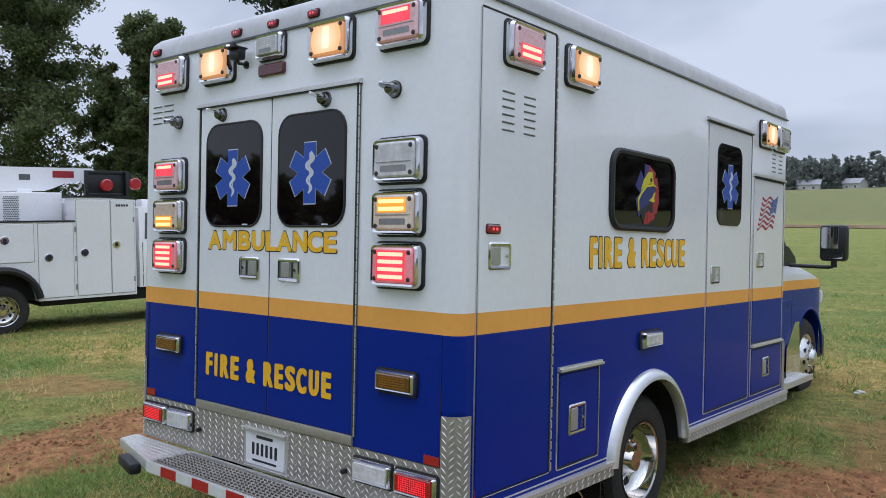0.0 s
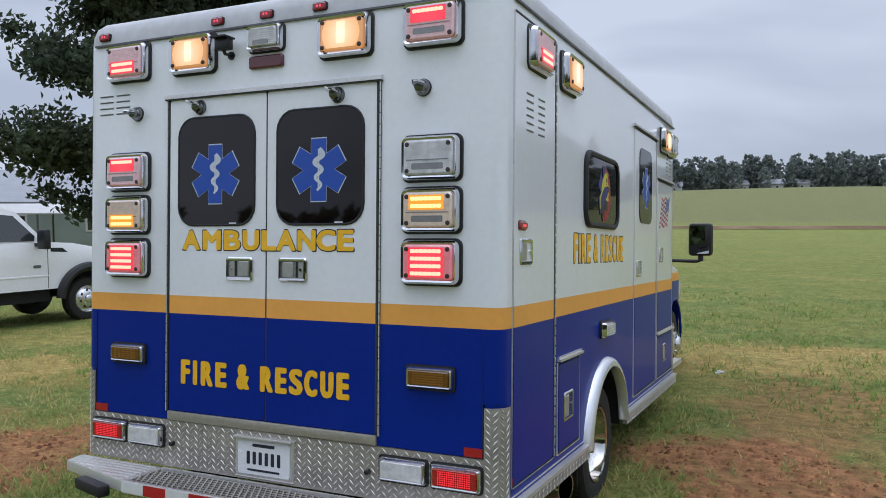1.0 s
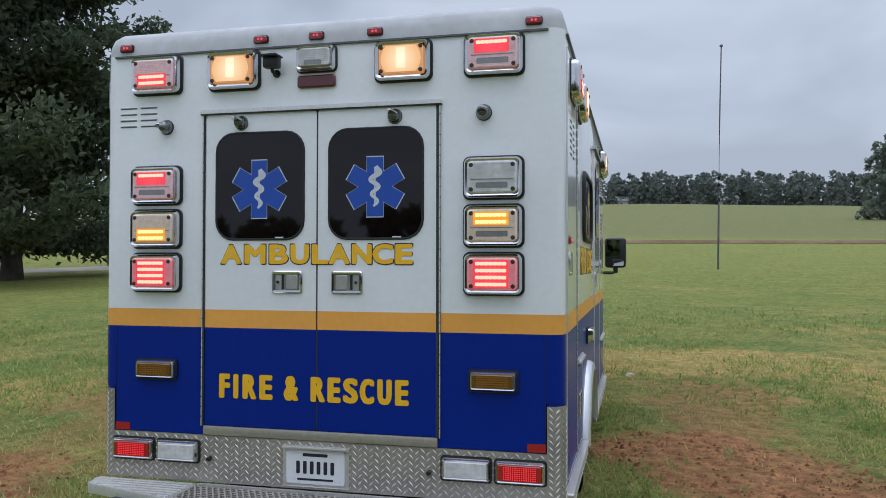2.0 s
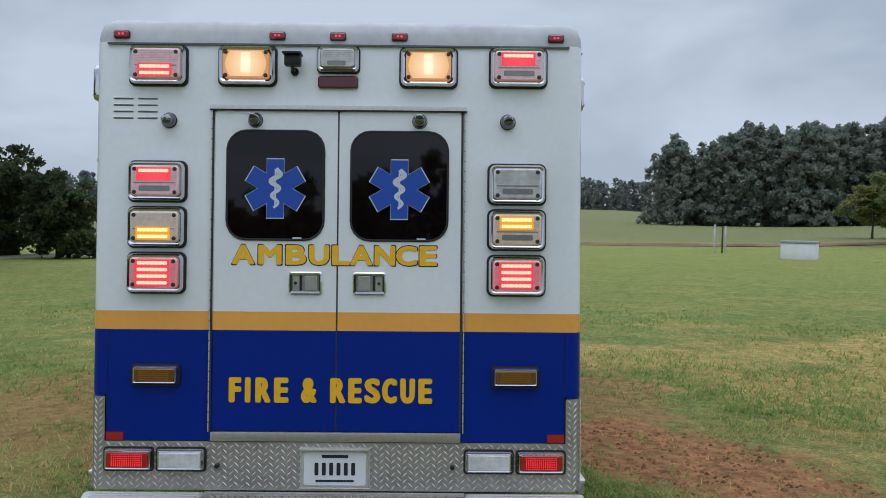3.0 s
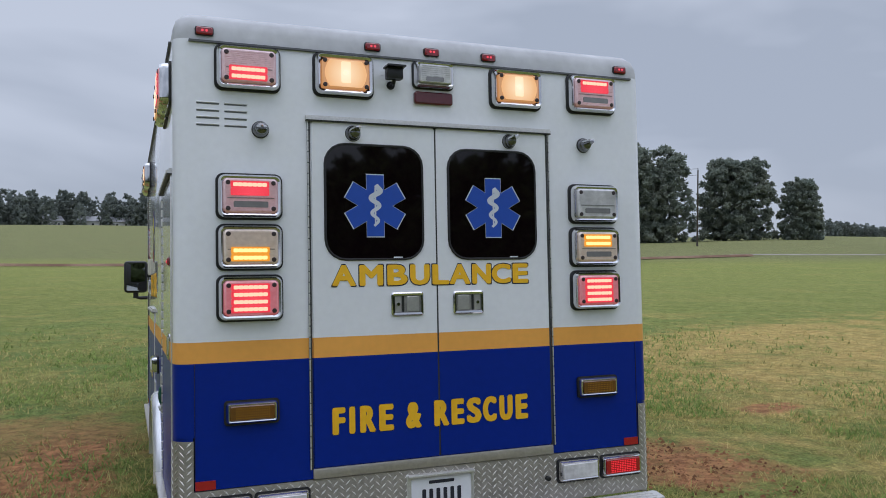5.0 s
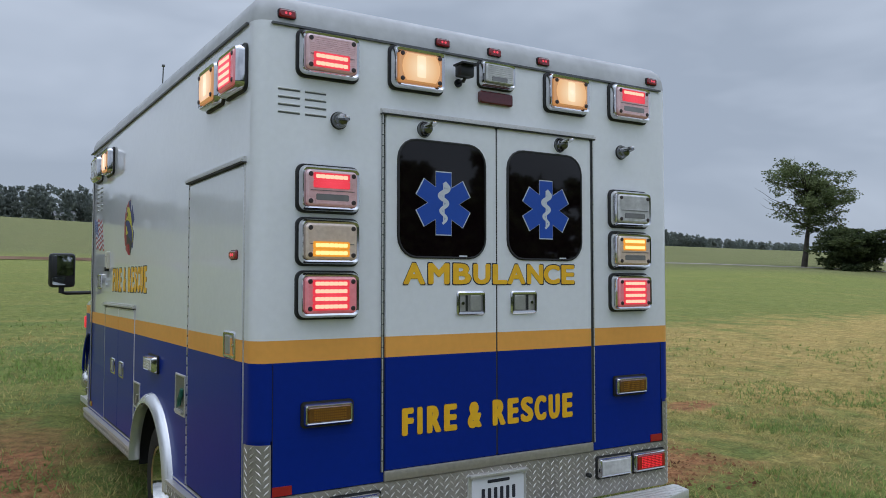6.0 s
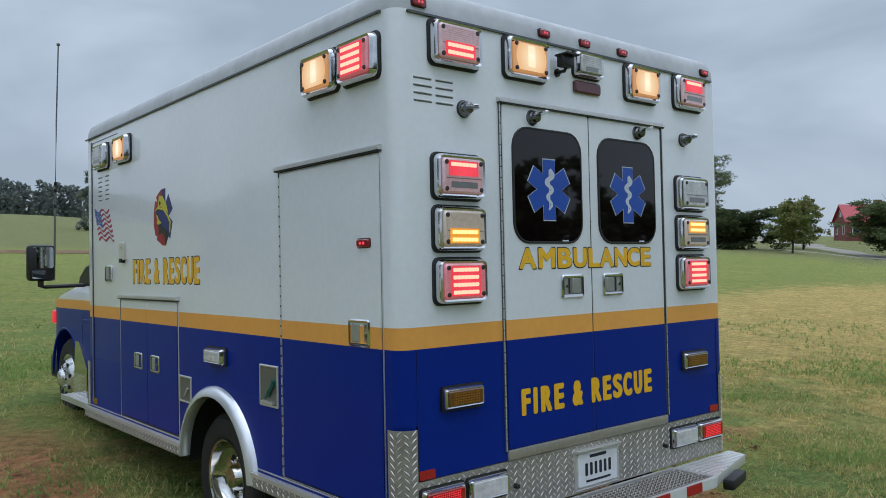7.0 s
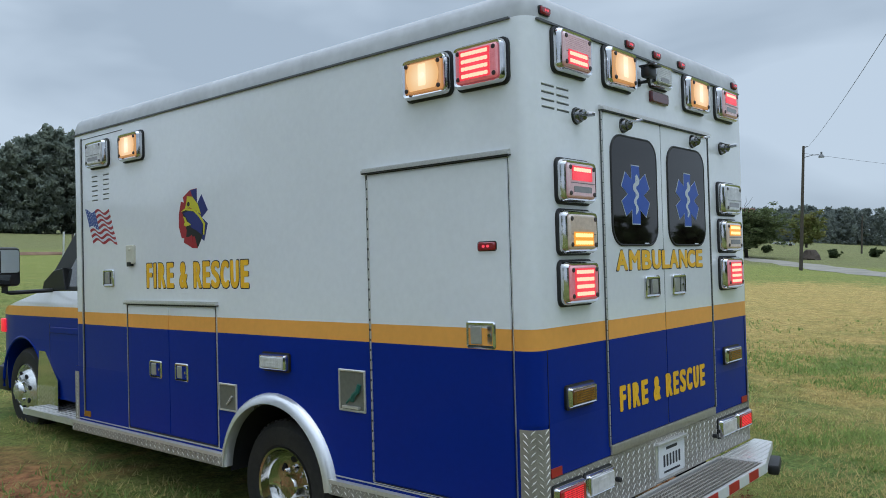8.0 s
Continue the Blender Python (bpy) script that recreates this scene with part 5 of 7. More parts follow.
def ground_material():
    m = bpy.data.materials.new("field_grass")
    m.use_nodes = True
    nt = m.node_tree
    p = nt.nodes["Principled BSDF"]
    p.inputs["Roughness"].default_value = 0.9
    p.inputs["Specular IOR Level"].default_value = 0.15
    tc = nt.nodes.new("ShaderNodeTexCoord")

    def noise_of(scale, detail=5, rough=0.6, stretch=None):
        n = nt.nodes.new("ShaderNodeTexNoise")
        n.inputs["Scale"].default_value, n.inputs["Detail"].default_value, n.inputs["Roughness"].default_value = scale, detail, rough
        if stretch:
            mp = nt.nodes.new("ShaderNodeMapping")
            mp.inputs["Scale"].default_value = stretch
            nt.links.new(tc.outputs["Object"], mp.inputs["Vector"])
            nt.links.new(mp.outputs[0], n.inputs["Vector"])
        else:
            nt.links.new(tc.outputs["Object"], n.inputs["Vector"])
        return n.outputs[0]

    def ramp(fac, a, b, lo, hi):
        r = nt.nodes.new("ShaderNodeValToRGB")
        r.color_ramp.elements[0].position, r.color_ramp.elements[1].position = lo, hi
        r.color_ramp.elements[0].color, r.color_ramp.elements[1].color = a, b
        nt.links.new(fac, r.inputs[0])
        return r.outputs[0]

    def mix(fac, a, b, blend="MIX"):
        n = nt.nodes.new("ShaderNodeMix")
        n.data_type, n.blend_type = "RGBA", blend
        if isinstance(fac, float):
            n.inputs[0].default_value = fac
        else:
            nt.links.new(fac, n.inputs[0])
        nt.links.new(a, n.inputs[6])
        nt.links.new(b, n.inputs[7])
        return n.outputs[2]

    def maths(op, a, b=None, c=None):
        n = nt.nodes.new("ShaderNodeMath")
        n.operation = op
        for k, v in enumerate((a, b, c)):
            if v is None:
                continue
            if isinstance(v, (int, float)):
                n.inputs[k].default_value = v
            else:
                nt.links.new(v, n.inputs[k])
        return n.outputs[0]

    grass = ramp(noise_of(3.0), (0.19, 0.228, 0.06, 1), (0.305, 0.325, 0.11, 1), 0.3, 0.72)
    straw = ramp(noise_of(5.0), (0.46, 0.325, 0.12, 1), (0.62, 0.455, 0.195, 1), 0.3, 0.7)
    patch = ramp(noise_of(0.30, 7, 0.62), (0, 0, 0, 1), (1, 1, 1, 1), 0.51, 0.69)
    split = nt.nodes.new("ShaderNodeSeparateXYZ")
    nt.links.new(tc.outputs["Object"], split.inputs[0])
    # the close field is drier than the far one, which is a fresher green
    away = maths("POWER", maths("ADD", maths("POWER", split.outputs[0], 2.0), maths("POWER", split.outputs[1], 2.0)), 0.5)
    dry = nt.nodes.new("ShaderNodeMapRange")
    dry.inputs["From Min"].default_value, dry.inputs["From Max"].default_value = 9.0, 24.0
    dry.inputs["To Min"].default_value, dry.inputs["To Max"].default_value = 1.0, 0.2
    nt.links.new(away, dry.inputs[0])
    tuft = ramp(noise_of(38, 4, 0.7), (0.5, 0.5, 0.47, 1), (1.3, 1.28, 1.22, 1), 0.3, 0.66)
    soil = ramp(noise_of(9.0, 6, 0.7), (0.15, 0.06, 0.03, 1), (0.60, 0.285, 0.13, 1), 0.3, 0.62)
    edge = noise_of(1.1, 6, 0.68)

    def worn(cx, cy, rx, ry, turn):
        """A ragged bare place round cx, cy."""
        mp = nt.nodes.new("ShaderNodeMapping")
        mp.vector_type = "TEXTURE"
        mp.inputs["Location"].default_value, mp.inputs["Rotation"].default_value, mp.inputs["Scale"].default_value = (cx, cy, 0), (0, 0, radians(turn)), (rx, ry, 50)
        nt.links.new(tc.outputs["Object"], mp.inputs["Vector"])
        ln = nt.nodes.new("ShaderNodeVectorMath")
        ln.operation = "LENGTH"
        nt.links.new(mp.outputs[0], ln.inputs[0])
        s = maths("ADD", ln.outputs["Value"], maths("MULTIPLY", maths("SUBTRACT", edge, 0.5), 1.9))
        r = nt.nodes.new("ShaderNodeMapRange")
        r.inputs["From Min"].default_value, r.inputs["From Max"].default_value = 1.15, 0.75
        nt.links.new(s, r.inputs[0])
        return r.outputs[0]

    parched = None
    for spot_of in ((22, 6.5, 19, 6.0, 9), (9, 8.6, 6, 1.6, 20), (10, 3.6, 5, 1.5, 12), (6.5, 0.6, 1.6, 0.7, 0), (5.5, 5.2, 2.2, 0.9, 10), (2.4, 7.0, 2.6, 1.2, 0), (-7, 3.5, 3, 1, 15)):
        w = worn(*spot_of)
        parched = w if parched is None else maths("MAXIMUM", parched, w)
    thin = maths("MULTIPLY", parched, ramp(noise_of(0.9, 6, 0.7), (0.68, 0.68, 0.68, 1), (1, 1, 1, 1), 0.36, 0.6))
    base = mix(maths("MAXIMUM", maths("MULTIPLY", patch, dry.outputs[0]), thin), grass, straw)
    # Grass past the lane is greyed in its colour to suggest haze.
    hazed_pasture = ramp(noise_of(0.5, 6, 0.7), (0.15, 0.155, 0.085, 1), (0.225, 0.22, 0.125, 1), 0.3, 0.7)
    beyond = nt.nodes.new("ShaderNodeMapRange")
    beyond.inputs["From Min"].default_value, beyond.inputs["From Max"].default_value = 74.0, 90.0
    beyond.inputs["To Max"].default_value = 0.75
    nt.links.new(away, beyond.inputs[0])
    base = mix(beyond.outputs[0], base, hazed_pasture)
    clover = ramp(noise_of(14.0, 5, 0.7), (0.085, 0.16, 0.04, 1), (0.24, 0.32, 0.105, 1), 0.32, 0.68)
    lush = maths("MULTIPLY", ramp(noise_of(0.62, 6, 0.66), (0, 0, 0, 1), (0.9, 0.9, 0.9, 1), 0.47, 0.58), dry.outputs[0])
    base = mix(maths("MULTIPLY", lush, maths("SUBTRACT", 1.0, maths("MULTIPLY", parched, 0.85))), base, clover)
    base = mix(1.0, base, tuft, "MULTIPLY")
    clumps = ramp(noise_of(7.5, 6, 0.72), (0.7, 0.71, 0.64, 1), (1.25, 1.25, 1.2, 1), 0.34, 0.62)
    base = mix(1.0, base, clumps, "MULTIPLY")
    blades = ramp(noise_of(150, 3, 0.7), (0.6, 0.6, 0.58, 1), (1.35, 1.33, 1.28, 1), 0.32, 0.68)
    base = mix(1.0, base, blades, "MULTIPLY")
    mask = None
    for spot in ((2.35, 2.2, 1.4, 0.72, -48), (1.5, 2.75, 0.6, 0.35, 0), (-3.05, 0.6, 0.75, 1.35, 14), (1.3, 0.6, 0.5, 0.5, 0), (-1.9, 3.2, 0.5, 1.4, 0), (5.2, 3.3, 0.4, 0.2, 10)):
        w = worn(*spot)
        mask = w if mask is None else maths("MAXIMUM", mask, w)
    base = mix(maths("MULTIPLY", mask, ramp(noise_of(5.5, 5, 0.7), (0.68, 0.68, 0.68, 1), (1, 1, 1, 1), 0.36, 0.58)), base, soil)
    scuffed = None
    for spot_of in ((-2.9, 4.2, 1.7, 1.8, 0), (2.3, 4.6, 0.7, 1.5, 0), (-5.6, 1.5, 1.1, 0.5, 20)):
        w = worn(*spot_of)
        scuffed = w if scuffed is None else maths("MAXIMUM", scuffed, w)
    base = mix(maths("MULTIPLY", scuffed, 0.55), base, soil)
    nt.links.new(base, p.inputs["Base Color"])
    bump = nt.nodes.new("ShaderNodeBump")
    bump.inputs["Strength"].default_value, bump.inputs["Distance"].default_value = 1.0, 0.06
    nt.links.new(noise_of(17, 7, 0.75), bump.inputs["Height"])
    nt.links.new(bump.outputs[0], p.inputs["Normal"])
    return m


ground.data.materials.append(ground_material())


def band(name, pts, width, lift, mat, label, category):
    """A track of that width along a line, laid on the ground."""
    line = []
    for (x0, y0), (x1, y1) in zip(pts, pts[1:]):
        n = max(2, int(math.hypot(x1 - x0, y1 - y0) / 3))
        line += [(x0 + (x1 - x0) * k / n, y0 + (y1 - y0) * k / n) for k in range(n)]
    line.append(pts[-1])
    verts, faces = [], []
    for k, (x, y) in enumerate(line):
        a, b = line[max(0, k - 1)], line[min(len(line) - 1, k + 1)]
        d = Vector((b[0] - a[0], b[1] - a[1], 0)).normalized()
        for s in (-0.5, -0.17, 0.17, 0.5):
            w = width * (1 + 0.18 * math.sin(k * 1.7 + s * 9))
            px, py = x - d.y * s * w, y + d.x * s * w
            verts.append((px, py, float(height(px, py)) + (lift if abs(s) < 0.3 else lift * 0.2)))
    for k in range(len(line) - 1):
        for j in range(3):
            faces.append((4 * k + j, 4 * k + j + 1, 4 * k + j + 5, 4 * k + j + 4))
    me = bpy.data.meshes.new(name)
    me.from_pydata(verts, [], faces)
    me.materials.append(mat)
    me.shade_smooth()
    return tagged(new(name, me), label, category, kind="structure")


DIRT = material("red_dirt", (0.17, 0.085, 0.045, 1), 0.9, vary=0.3, grain=2, second=(0.27, 0.165, 0.10, 1), blotch=0.3)
GRAVEL = material("pale_gravel", (0.27, 0.25, 0.21, 1), 0.9, vary=0.25, grain=8, second=(0.38, 0.35, 0.29, 1), blotch=0.5, bump=0.3, bump_scale=30)
band("dirt_track", [(-140, 80), (-70, 70), (-20, 68), (14, 68), (28, 69.5), (41, 69.8), (52, 68.5), (62, 65.5)], 1.4, 0.26, DIRT, "reddish dirt farm track across the field", "track")
band("paved_road", [(-140, 84), (-70, 74), (-20, 71.5), (14, 71.5), (28, 73), (41, 73), (54, 72), (65, 69), (72, 65.4), (82, 57.6), (87, 51), (93, 42), (95, 34)], 1.7, 0.1, GRAVEL, "pale gravel lane beside the dirt track", "road")
band("driveway", [(200, 110), (150, 82), (120, 58), (96, 33), (80, 22.5), (62, 13), (48, 4), (30, -14)], 5.0, 0.1, GRAVEL, "pale gravel driveway", "driveway")
band("paved_drive", [(-60, 20), (-34, 26), (-26, 28), (-18, 37), (-18, 52), (-21, 69)], 3.4, 0.08, GRAVEL, "grey paved drive beside the pine", "driveway")

# tufts of grass on the near field, and clods on the bare soil
BARE = ((1.7, 2.8, 0.75, 0.5), (2.3, 2.2, 0.8, 0.8), (2.85, 1.6, 0.6, 0.75), (-3.1, 0.2, 0.8, 0.8), (-3.15, 1.1, 0.8, 0.8), (1.3, 0.6, 0.5, 0.5))

THIN = ((-2.9, 4.2, 1.9, 1.9), (2.3, 4.6, 0.9, 1.5), (11, 4.4, 5.5, 1.6), (15, 7, 9, 2.2))


def patchy(x, y):
    """Slow unevenness of the sward, about -2 to 2."""
    return np.sin(x * 2.1 + 0.7 * np.sin(y * 1.1)) * np.sin(y * 1.9 + 1) + np.sin(x * 0.7 + 2) * np.sin(y * 0.9) + 0.7 * np.sin(x * 5.3 + y * 2.2) * np.sin(y * 4.7 - x)


def bareness(x, y):
    return np.minimum.reduce([((x - cx) / rx) ** 2 + ((y - cy) / ry) ** 2 for cx, cy, rx, ry in BARE])


def blades(name, n, seed, low, tall, wide, mat, label, lush):
    """Blades three to a tuft; thicker on the ground near the ambulance, sparser and larger far off."""
    rng = np.random.default_rng(seed)
    r = 1.2 + 21 * rng.random(n) ** 1.25
    a = np.where(rng.random(n) < 0.85, np.radians(90 + 84 * (2 * rng.random(n) - 1)), rng.random(n) * 2 * np.pi)
    x, y = r * np.cos(a), -3.2 + r * np.sin(a)
    keep = ~((np.abs(x) < 0.95) & (y > 0.0) & (y < 6.3))
    bare = bareness(x, y) + rng.normal(0, 0.4, n)
    sward = patchy(x, y) + rng.normal(0, 0.3, n)
    keep &= (bare > 0.9) & (sward > 0.3) if lush else ((bare > 0.9) & (sward > -0.8) & (sward < 0.7)) | (rng.random(n) < 0.03)
    worn_down = np.minimum.reduce([((x - cx) / rx) ** 2 + ((y - cy) / ry) ** 2 for cx, cy, rx, ry in THIN])
    keep &= (worn_down + rng.normal(0, 0.3, n) > 1) | (rng.random(n) < 0.35)
    keep &= rng.random(n) < np.clip((19 - r) / 12, 0, 1)
    x, y, r = x[keep], y[keep], r[keep]
    z = height(x, y)
    n = len(x)
    verts, faces = [], []
    big = 0.8 + 0.06 * r
    for b in range(3):
        ang = rng.random(n) * 2 * np.pi
        h = (low + tall * rng.random(n) ** 2.0) * big ** 0.5
        lean = 0.5 + 1.2 * rng.random(n)
        w = wide * (0.7 + 0.6 * rng.random(n)) * big
        ox, oy = rng.normal(0, 0.014, n) * big, rng.normal(0, 0.014, n) * big
        dx, dy = np.cos(ang), np.sin(ang)
        base = len(verts)
        p0 = np.stack([x + ox - dy * w, y + oy + dx * w, z - 0.004], -1)
        p1 = np.stack([x + ox + dy * w, y + oy - dx * w, z - 0.004], -1)
        p2 = np.stack([x + ox + dx * h * lean, y + oy + dy * h * lean, z + h], -1)
        verts += np.stack([p0, p1, p2], 1).reshape(-1, 3).tolist()
        faces += [(base + 3 * k, base + 3 * k + 1, base + 3 * k + 2) for k in range(n)]
    me = bpy.data.meshes.new(name)
    me.from_pydata(verts, [], faces)
    me.materials.append(mat)
    return tagged(new(name, me), label, "grass", kind="stuff")


blades("grass_tufts", 160000, 3, 0.012, 0.045, 0.0045, leaf_material("dry_blades", (0.47, 0.45, 0.155, 1), (0.74, 0.58, 0.26, 1), 0.4), "short mown grass, green to straw-coloured", False)
blades("clover_tufts", 170000, 5, 0.018, 0.06, 0.006, leaf_material("green_blades", (0.23, 0.36, 0.09, 1), (0.39, 0.48, 0.15, 1), 0.4), "thicker green tufts of grass and clover", True)


def clods():
    rng = np.random.default_rng(9)
    n = 30000
    x, y = rng.uniform(-6, 6, n), rng.uniform(-1.5, 4, n)
    keep = bareness(x, y) + rng.normal(0, 0.3, n) < 1.0
    x, y = x[keep][:9000], y[keep][:9000]
    n = len(x)
    size = 0.006 + 0.022 * rng.random(n) ** 3
    corner = np.array([(1, 0, 0), (0, 1, 0), (-1, 0, 0), (0, -1, 0), (0, 0, 0.8), (0.3, 0.2, -0.3)])
    pts = np.stack([x, y, height(x, y)], -1)[:, None, :] + corner[None] * size[:, None, None] * (0.7 + 0.6 * rng.random((n, 6, 3)))
    faces = [tuple(6 * k + i for i in f) for k in range(n) for f in ((0, 1, 4), (1, 2, 4), (2, 3, 4), (3, 0, 4))]
    me = bpy.data.meshes.new("soil_clods")
    me.from_pydata(pts.reshape(-1, 3).tolist(), [], faces)
    me.materials.append(material("clod_soil", (0.20, 0.085, 0.042, 1), 0.95, vary=0.3, grain=20, second=(0.54, 0.265, 0.125, 1), blotch=3, random=0.5, spec=0.15))
    tagged(new("soil_clods", me), "loose clods of reddish soil", "soil", kind="stuff")


clods()

# ---- trees ----
BARK = material("bark", (0.055, 0.045, 0.036, 1), 0.9, vary=0.4, grain=8, second=(0.10, 0.085, 0.07, 1), bump=0.5, bump_scale=20)


LEAF = leaf_material("broad_leaves", (0.145, 0.193, 0.083, 1), (0.235, 0.28, 0.125, 1))
NEEDLE = leaf_material("pine_needles", (0.10, 0.135, 0.088, 1), (0.16, 0.195, 0.115, 1))
# Distance haze is mixed into these two leaf colours, so they stay pale.
FOREST = leaf_material("haze_pale_wood_leaves", (0.25, 0.30, 0.255, 1), (0.33, 0.365, 0.29, 1), 0.15)
HAZYWOOD = leaf_material("haze_pale_distant_leaves", (0.235, 0.275, 0.255, 1), (0.30, 0.335, 0.29, 1), 0.12)
AUTUMN = leaf_material("turning_leaves", (0.225, 0.277, 0.090, 1), (0.345, 0.323, 0.120, 1))
SHADE = leaf_material("shade_tree_leaves", (0.20, 0.29, 0.115, 1), (0.31, 0.32, 0.14, 1))
CEDAR = leaf_material("cedar_leaves", (0.072, 0.101, 0.047, 1), (0.130, 0.163, 0.065, 1))


def leaf_cloud(rng, centres, radii, count, size, flat=0.75, shell=0.55, loose=1.4):
    """Small bent leaf clumps strewn through ellipsoids; returns vertices and faces. loose: how freely the leaves turn."""
    centres, radii = np.array(centres, float), np.array(radii, float)
    weight = radii ** 2
    pick = rng.choice(len(centres), count, p=weight / weight.sum())
    d = rng.normal(size=(count, 3))
    d /= np.linalg.norm(d, axis=1)[:, None]
    rad = radii[pick] * (shell + (1 - shell) * rng.random(count)) * (0.85 + 0.3 * rng.random(count))
    c = centres[pick] + d * rad[:, None] * np.array([1, 1, flat])
    d = d + loose * rng.normal(size=(count, 3))
    a = np.cross(d, rng.normal(size=(count, 3)))
    a /= np.linalg.norm(a, axis=1)[:, None]
    b = np.cross(a, d)
    b /= np.linalg.norm(b, axis=1)[:, None]
    s = size * (0.6 + 0.8 * rng.random(count))[:, None]
    mid = 0.25 * s * np.cross(a, b)
    pts = np.stack([c - a * s, c - b * s * 0.55 + mid, c + a * s, c + b * s * 0.55 + mid], 1).reshape(-1, 3)
    return pts, [(4 * k, 4 * k + 1, 4 * k + 2, 4 * k + 3) for k in range(count)]


def cloud_mesh(name, pts, faces, mat):
    me = bpy.data.meshes.new(name)
    me.from_pydata(pts.tolist(), [], faces)
    me.materials.append(mat)
    return me


def limb(bm, rng, start, way, length, r0, r1, bend=0.25, n=5):
    p, w, path, radii = Vector(start), Vector(way).normalized(), [Vector(start)], [r0]
    for k in range(n):
        w = (w + Vector(rng.normal(0, bend, 3)) * 0.5 + Vector((0, 0, 0.05))).normalized()
        p = p + w * (length / n)
        path.append(p.copy())
        radii.append(r0 + (r1 - r0) * (k + 1) / n)
    tube(bm, path, radii, 6)
    return path


def tree(name, x, y, tall, wide, mat, label, seed, stem=0.25, leaves=4000, leaf=0.18, trunk=0.03, kind="round", group="", bare=0, forks=1, gap=0.0, fit=None, slant=(0, 0), perk=0.5):
    """Tapered trunk, limbs and a crown of many leaf clumps. stem: the share of the height under the crown."""
    rng = np.random.default_rng(seed)
    root = thing(name, label, "tree" if kind != "bush" else "bush", pose(x, y, float(height(x, y)) - 0.05), group)
    bm = solid()
    tips, radii = [], []
    r0 = tall * trunk
    for f in range(forks):
        lean = Vector(((f - (forks - 1) / 2) * 0.35 + slant[0], 0.1 * f + slant[1], 1))
        path = limb(bm, rng, (0, 0, 0), lean, tall * (0.86 if kind != "bush" else 0.6), r0 / (1 + 0.3 * (forks - 1)), r0 * 0.15, 0.05, 7)
        many = {"pine": 120, "round": 15, "bush": 14, "open": 22, "vase": 26}[kind]
        for k in range(many):
            t = stem + (0.97 - stem) * (k + 0.5) / many
            i = min(6, int(t * 7 / 0.9))
            base = path[min(i, len(path) - 1)].lerp(path[min(i + 1, len(path) - 1)], 0.5)
            base = Vector((base.x, base.y, min(base.z, tall * t)))
            ang = k * 2.4 + rng.random()
            if kind == "pine":
                reach = wide / 2 * (1.0 - ((t - stem) / (1 - stem)) ** 1.4) * (0.65 + 0.5 * rng.random()) + 0.5
                rise = -0.02 + 0.3 * t
            else:
                q = (t - stem) / (1 - stem)
                reach = wide / 2 * math.sqrt(max(0.05, 1 - (1.9 * q - 0.75) ** 2 * 0.72)) * (0.55 + 0.5 * rng.random())
                rise = 0.25 + 0.9 * q
                if kind == "vase":
                    reach, rise = wide / 2 * (0.3 + 0.7 * q ** 0.7) * (0.6 + 0.45 * rng.random()), 0.5 + 0.25 * q
            tip = limb(bm, rng, base, (math.cos(ang), math.sin(ang), rise), reach, r0 * 0.28, r0 * 0.05, 0.22, 4)
            for p in tip[2 if kind == "vase" else 1:]:
                if rng.random() > gap:
                    if kind == "pine":
                        tips.append(tuple(p))
                        radii.append(wide * 0.1 * (0.5 + 0.8 * rng.random()))
                        continue
                    for twig in range(4):
                        tips.append(tuple(p + Vector(rng.normal(0, 1, 3)) * wide * 0.055))
                        radii.append(wide * 0.068 * (0.4 + 1.1 * rng.random()))
    for k in range(bare):
        ang, t = rng.random() * 6.3, 0.35 + 0.6 * rng.random()
        limb(bm, rng, (0, 0, tall * t * 0.9), (math.cos(ang), math.sin(ang), perk), wide * 0.5, r0 * 0.2, r0 * 0.03, 0.4, 5)
    pts, faces = leaf_cloud(rng, tips, radii, leaves, leaf, 0.7 if kind == "pine" else 0.75, 0.25)
    if fit:
        high = np.percentile(pts[:, 2], 99.5)
        span = np.percentile(np.abs(pts[:, :2]), 98)
        size = np.array((fit[1] / 2 / span, fit[1] / 2 / span, fit[0] / high))
        pts = pts * size
        moved(bm, Matrix.Diagonal((*size, 1)))
    if kind == "vase":
        # drawn in to a narrow foot
        quads = pts.reshape(-1, 4, 3)
        mid = quads.mean(1)
        away = np.hypot(mid[:, 0], mid[:, 1]) + 1e-6
        most = wide / 2 * np.clip(0.13 + 1.75 * mid[:, 2] / pts[:, 2].max(), 0.13, 2) * (0.55 + 0.45 * np.sqrt(rng.random(len(mid))))
        keep = np.minimum(1, most / away)
        quads[:, :, :2] += (mid * (keep - 1)[:, None])[:, None, :2]
        pts = quads.reshape(-1, 3)
    part("trunk", bm, BARK, root, "dark bark trunk and limbs", smooth=60)
    part("crown", cloud_mesh("crown", pts, faces, mat), None, root, "crown of loose leaf clumps with gaps")
    return root


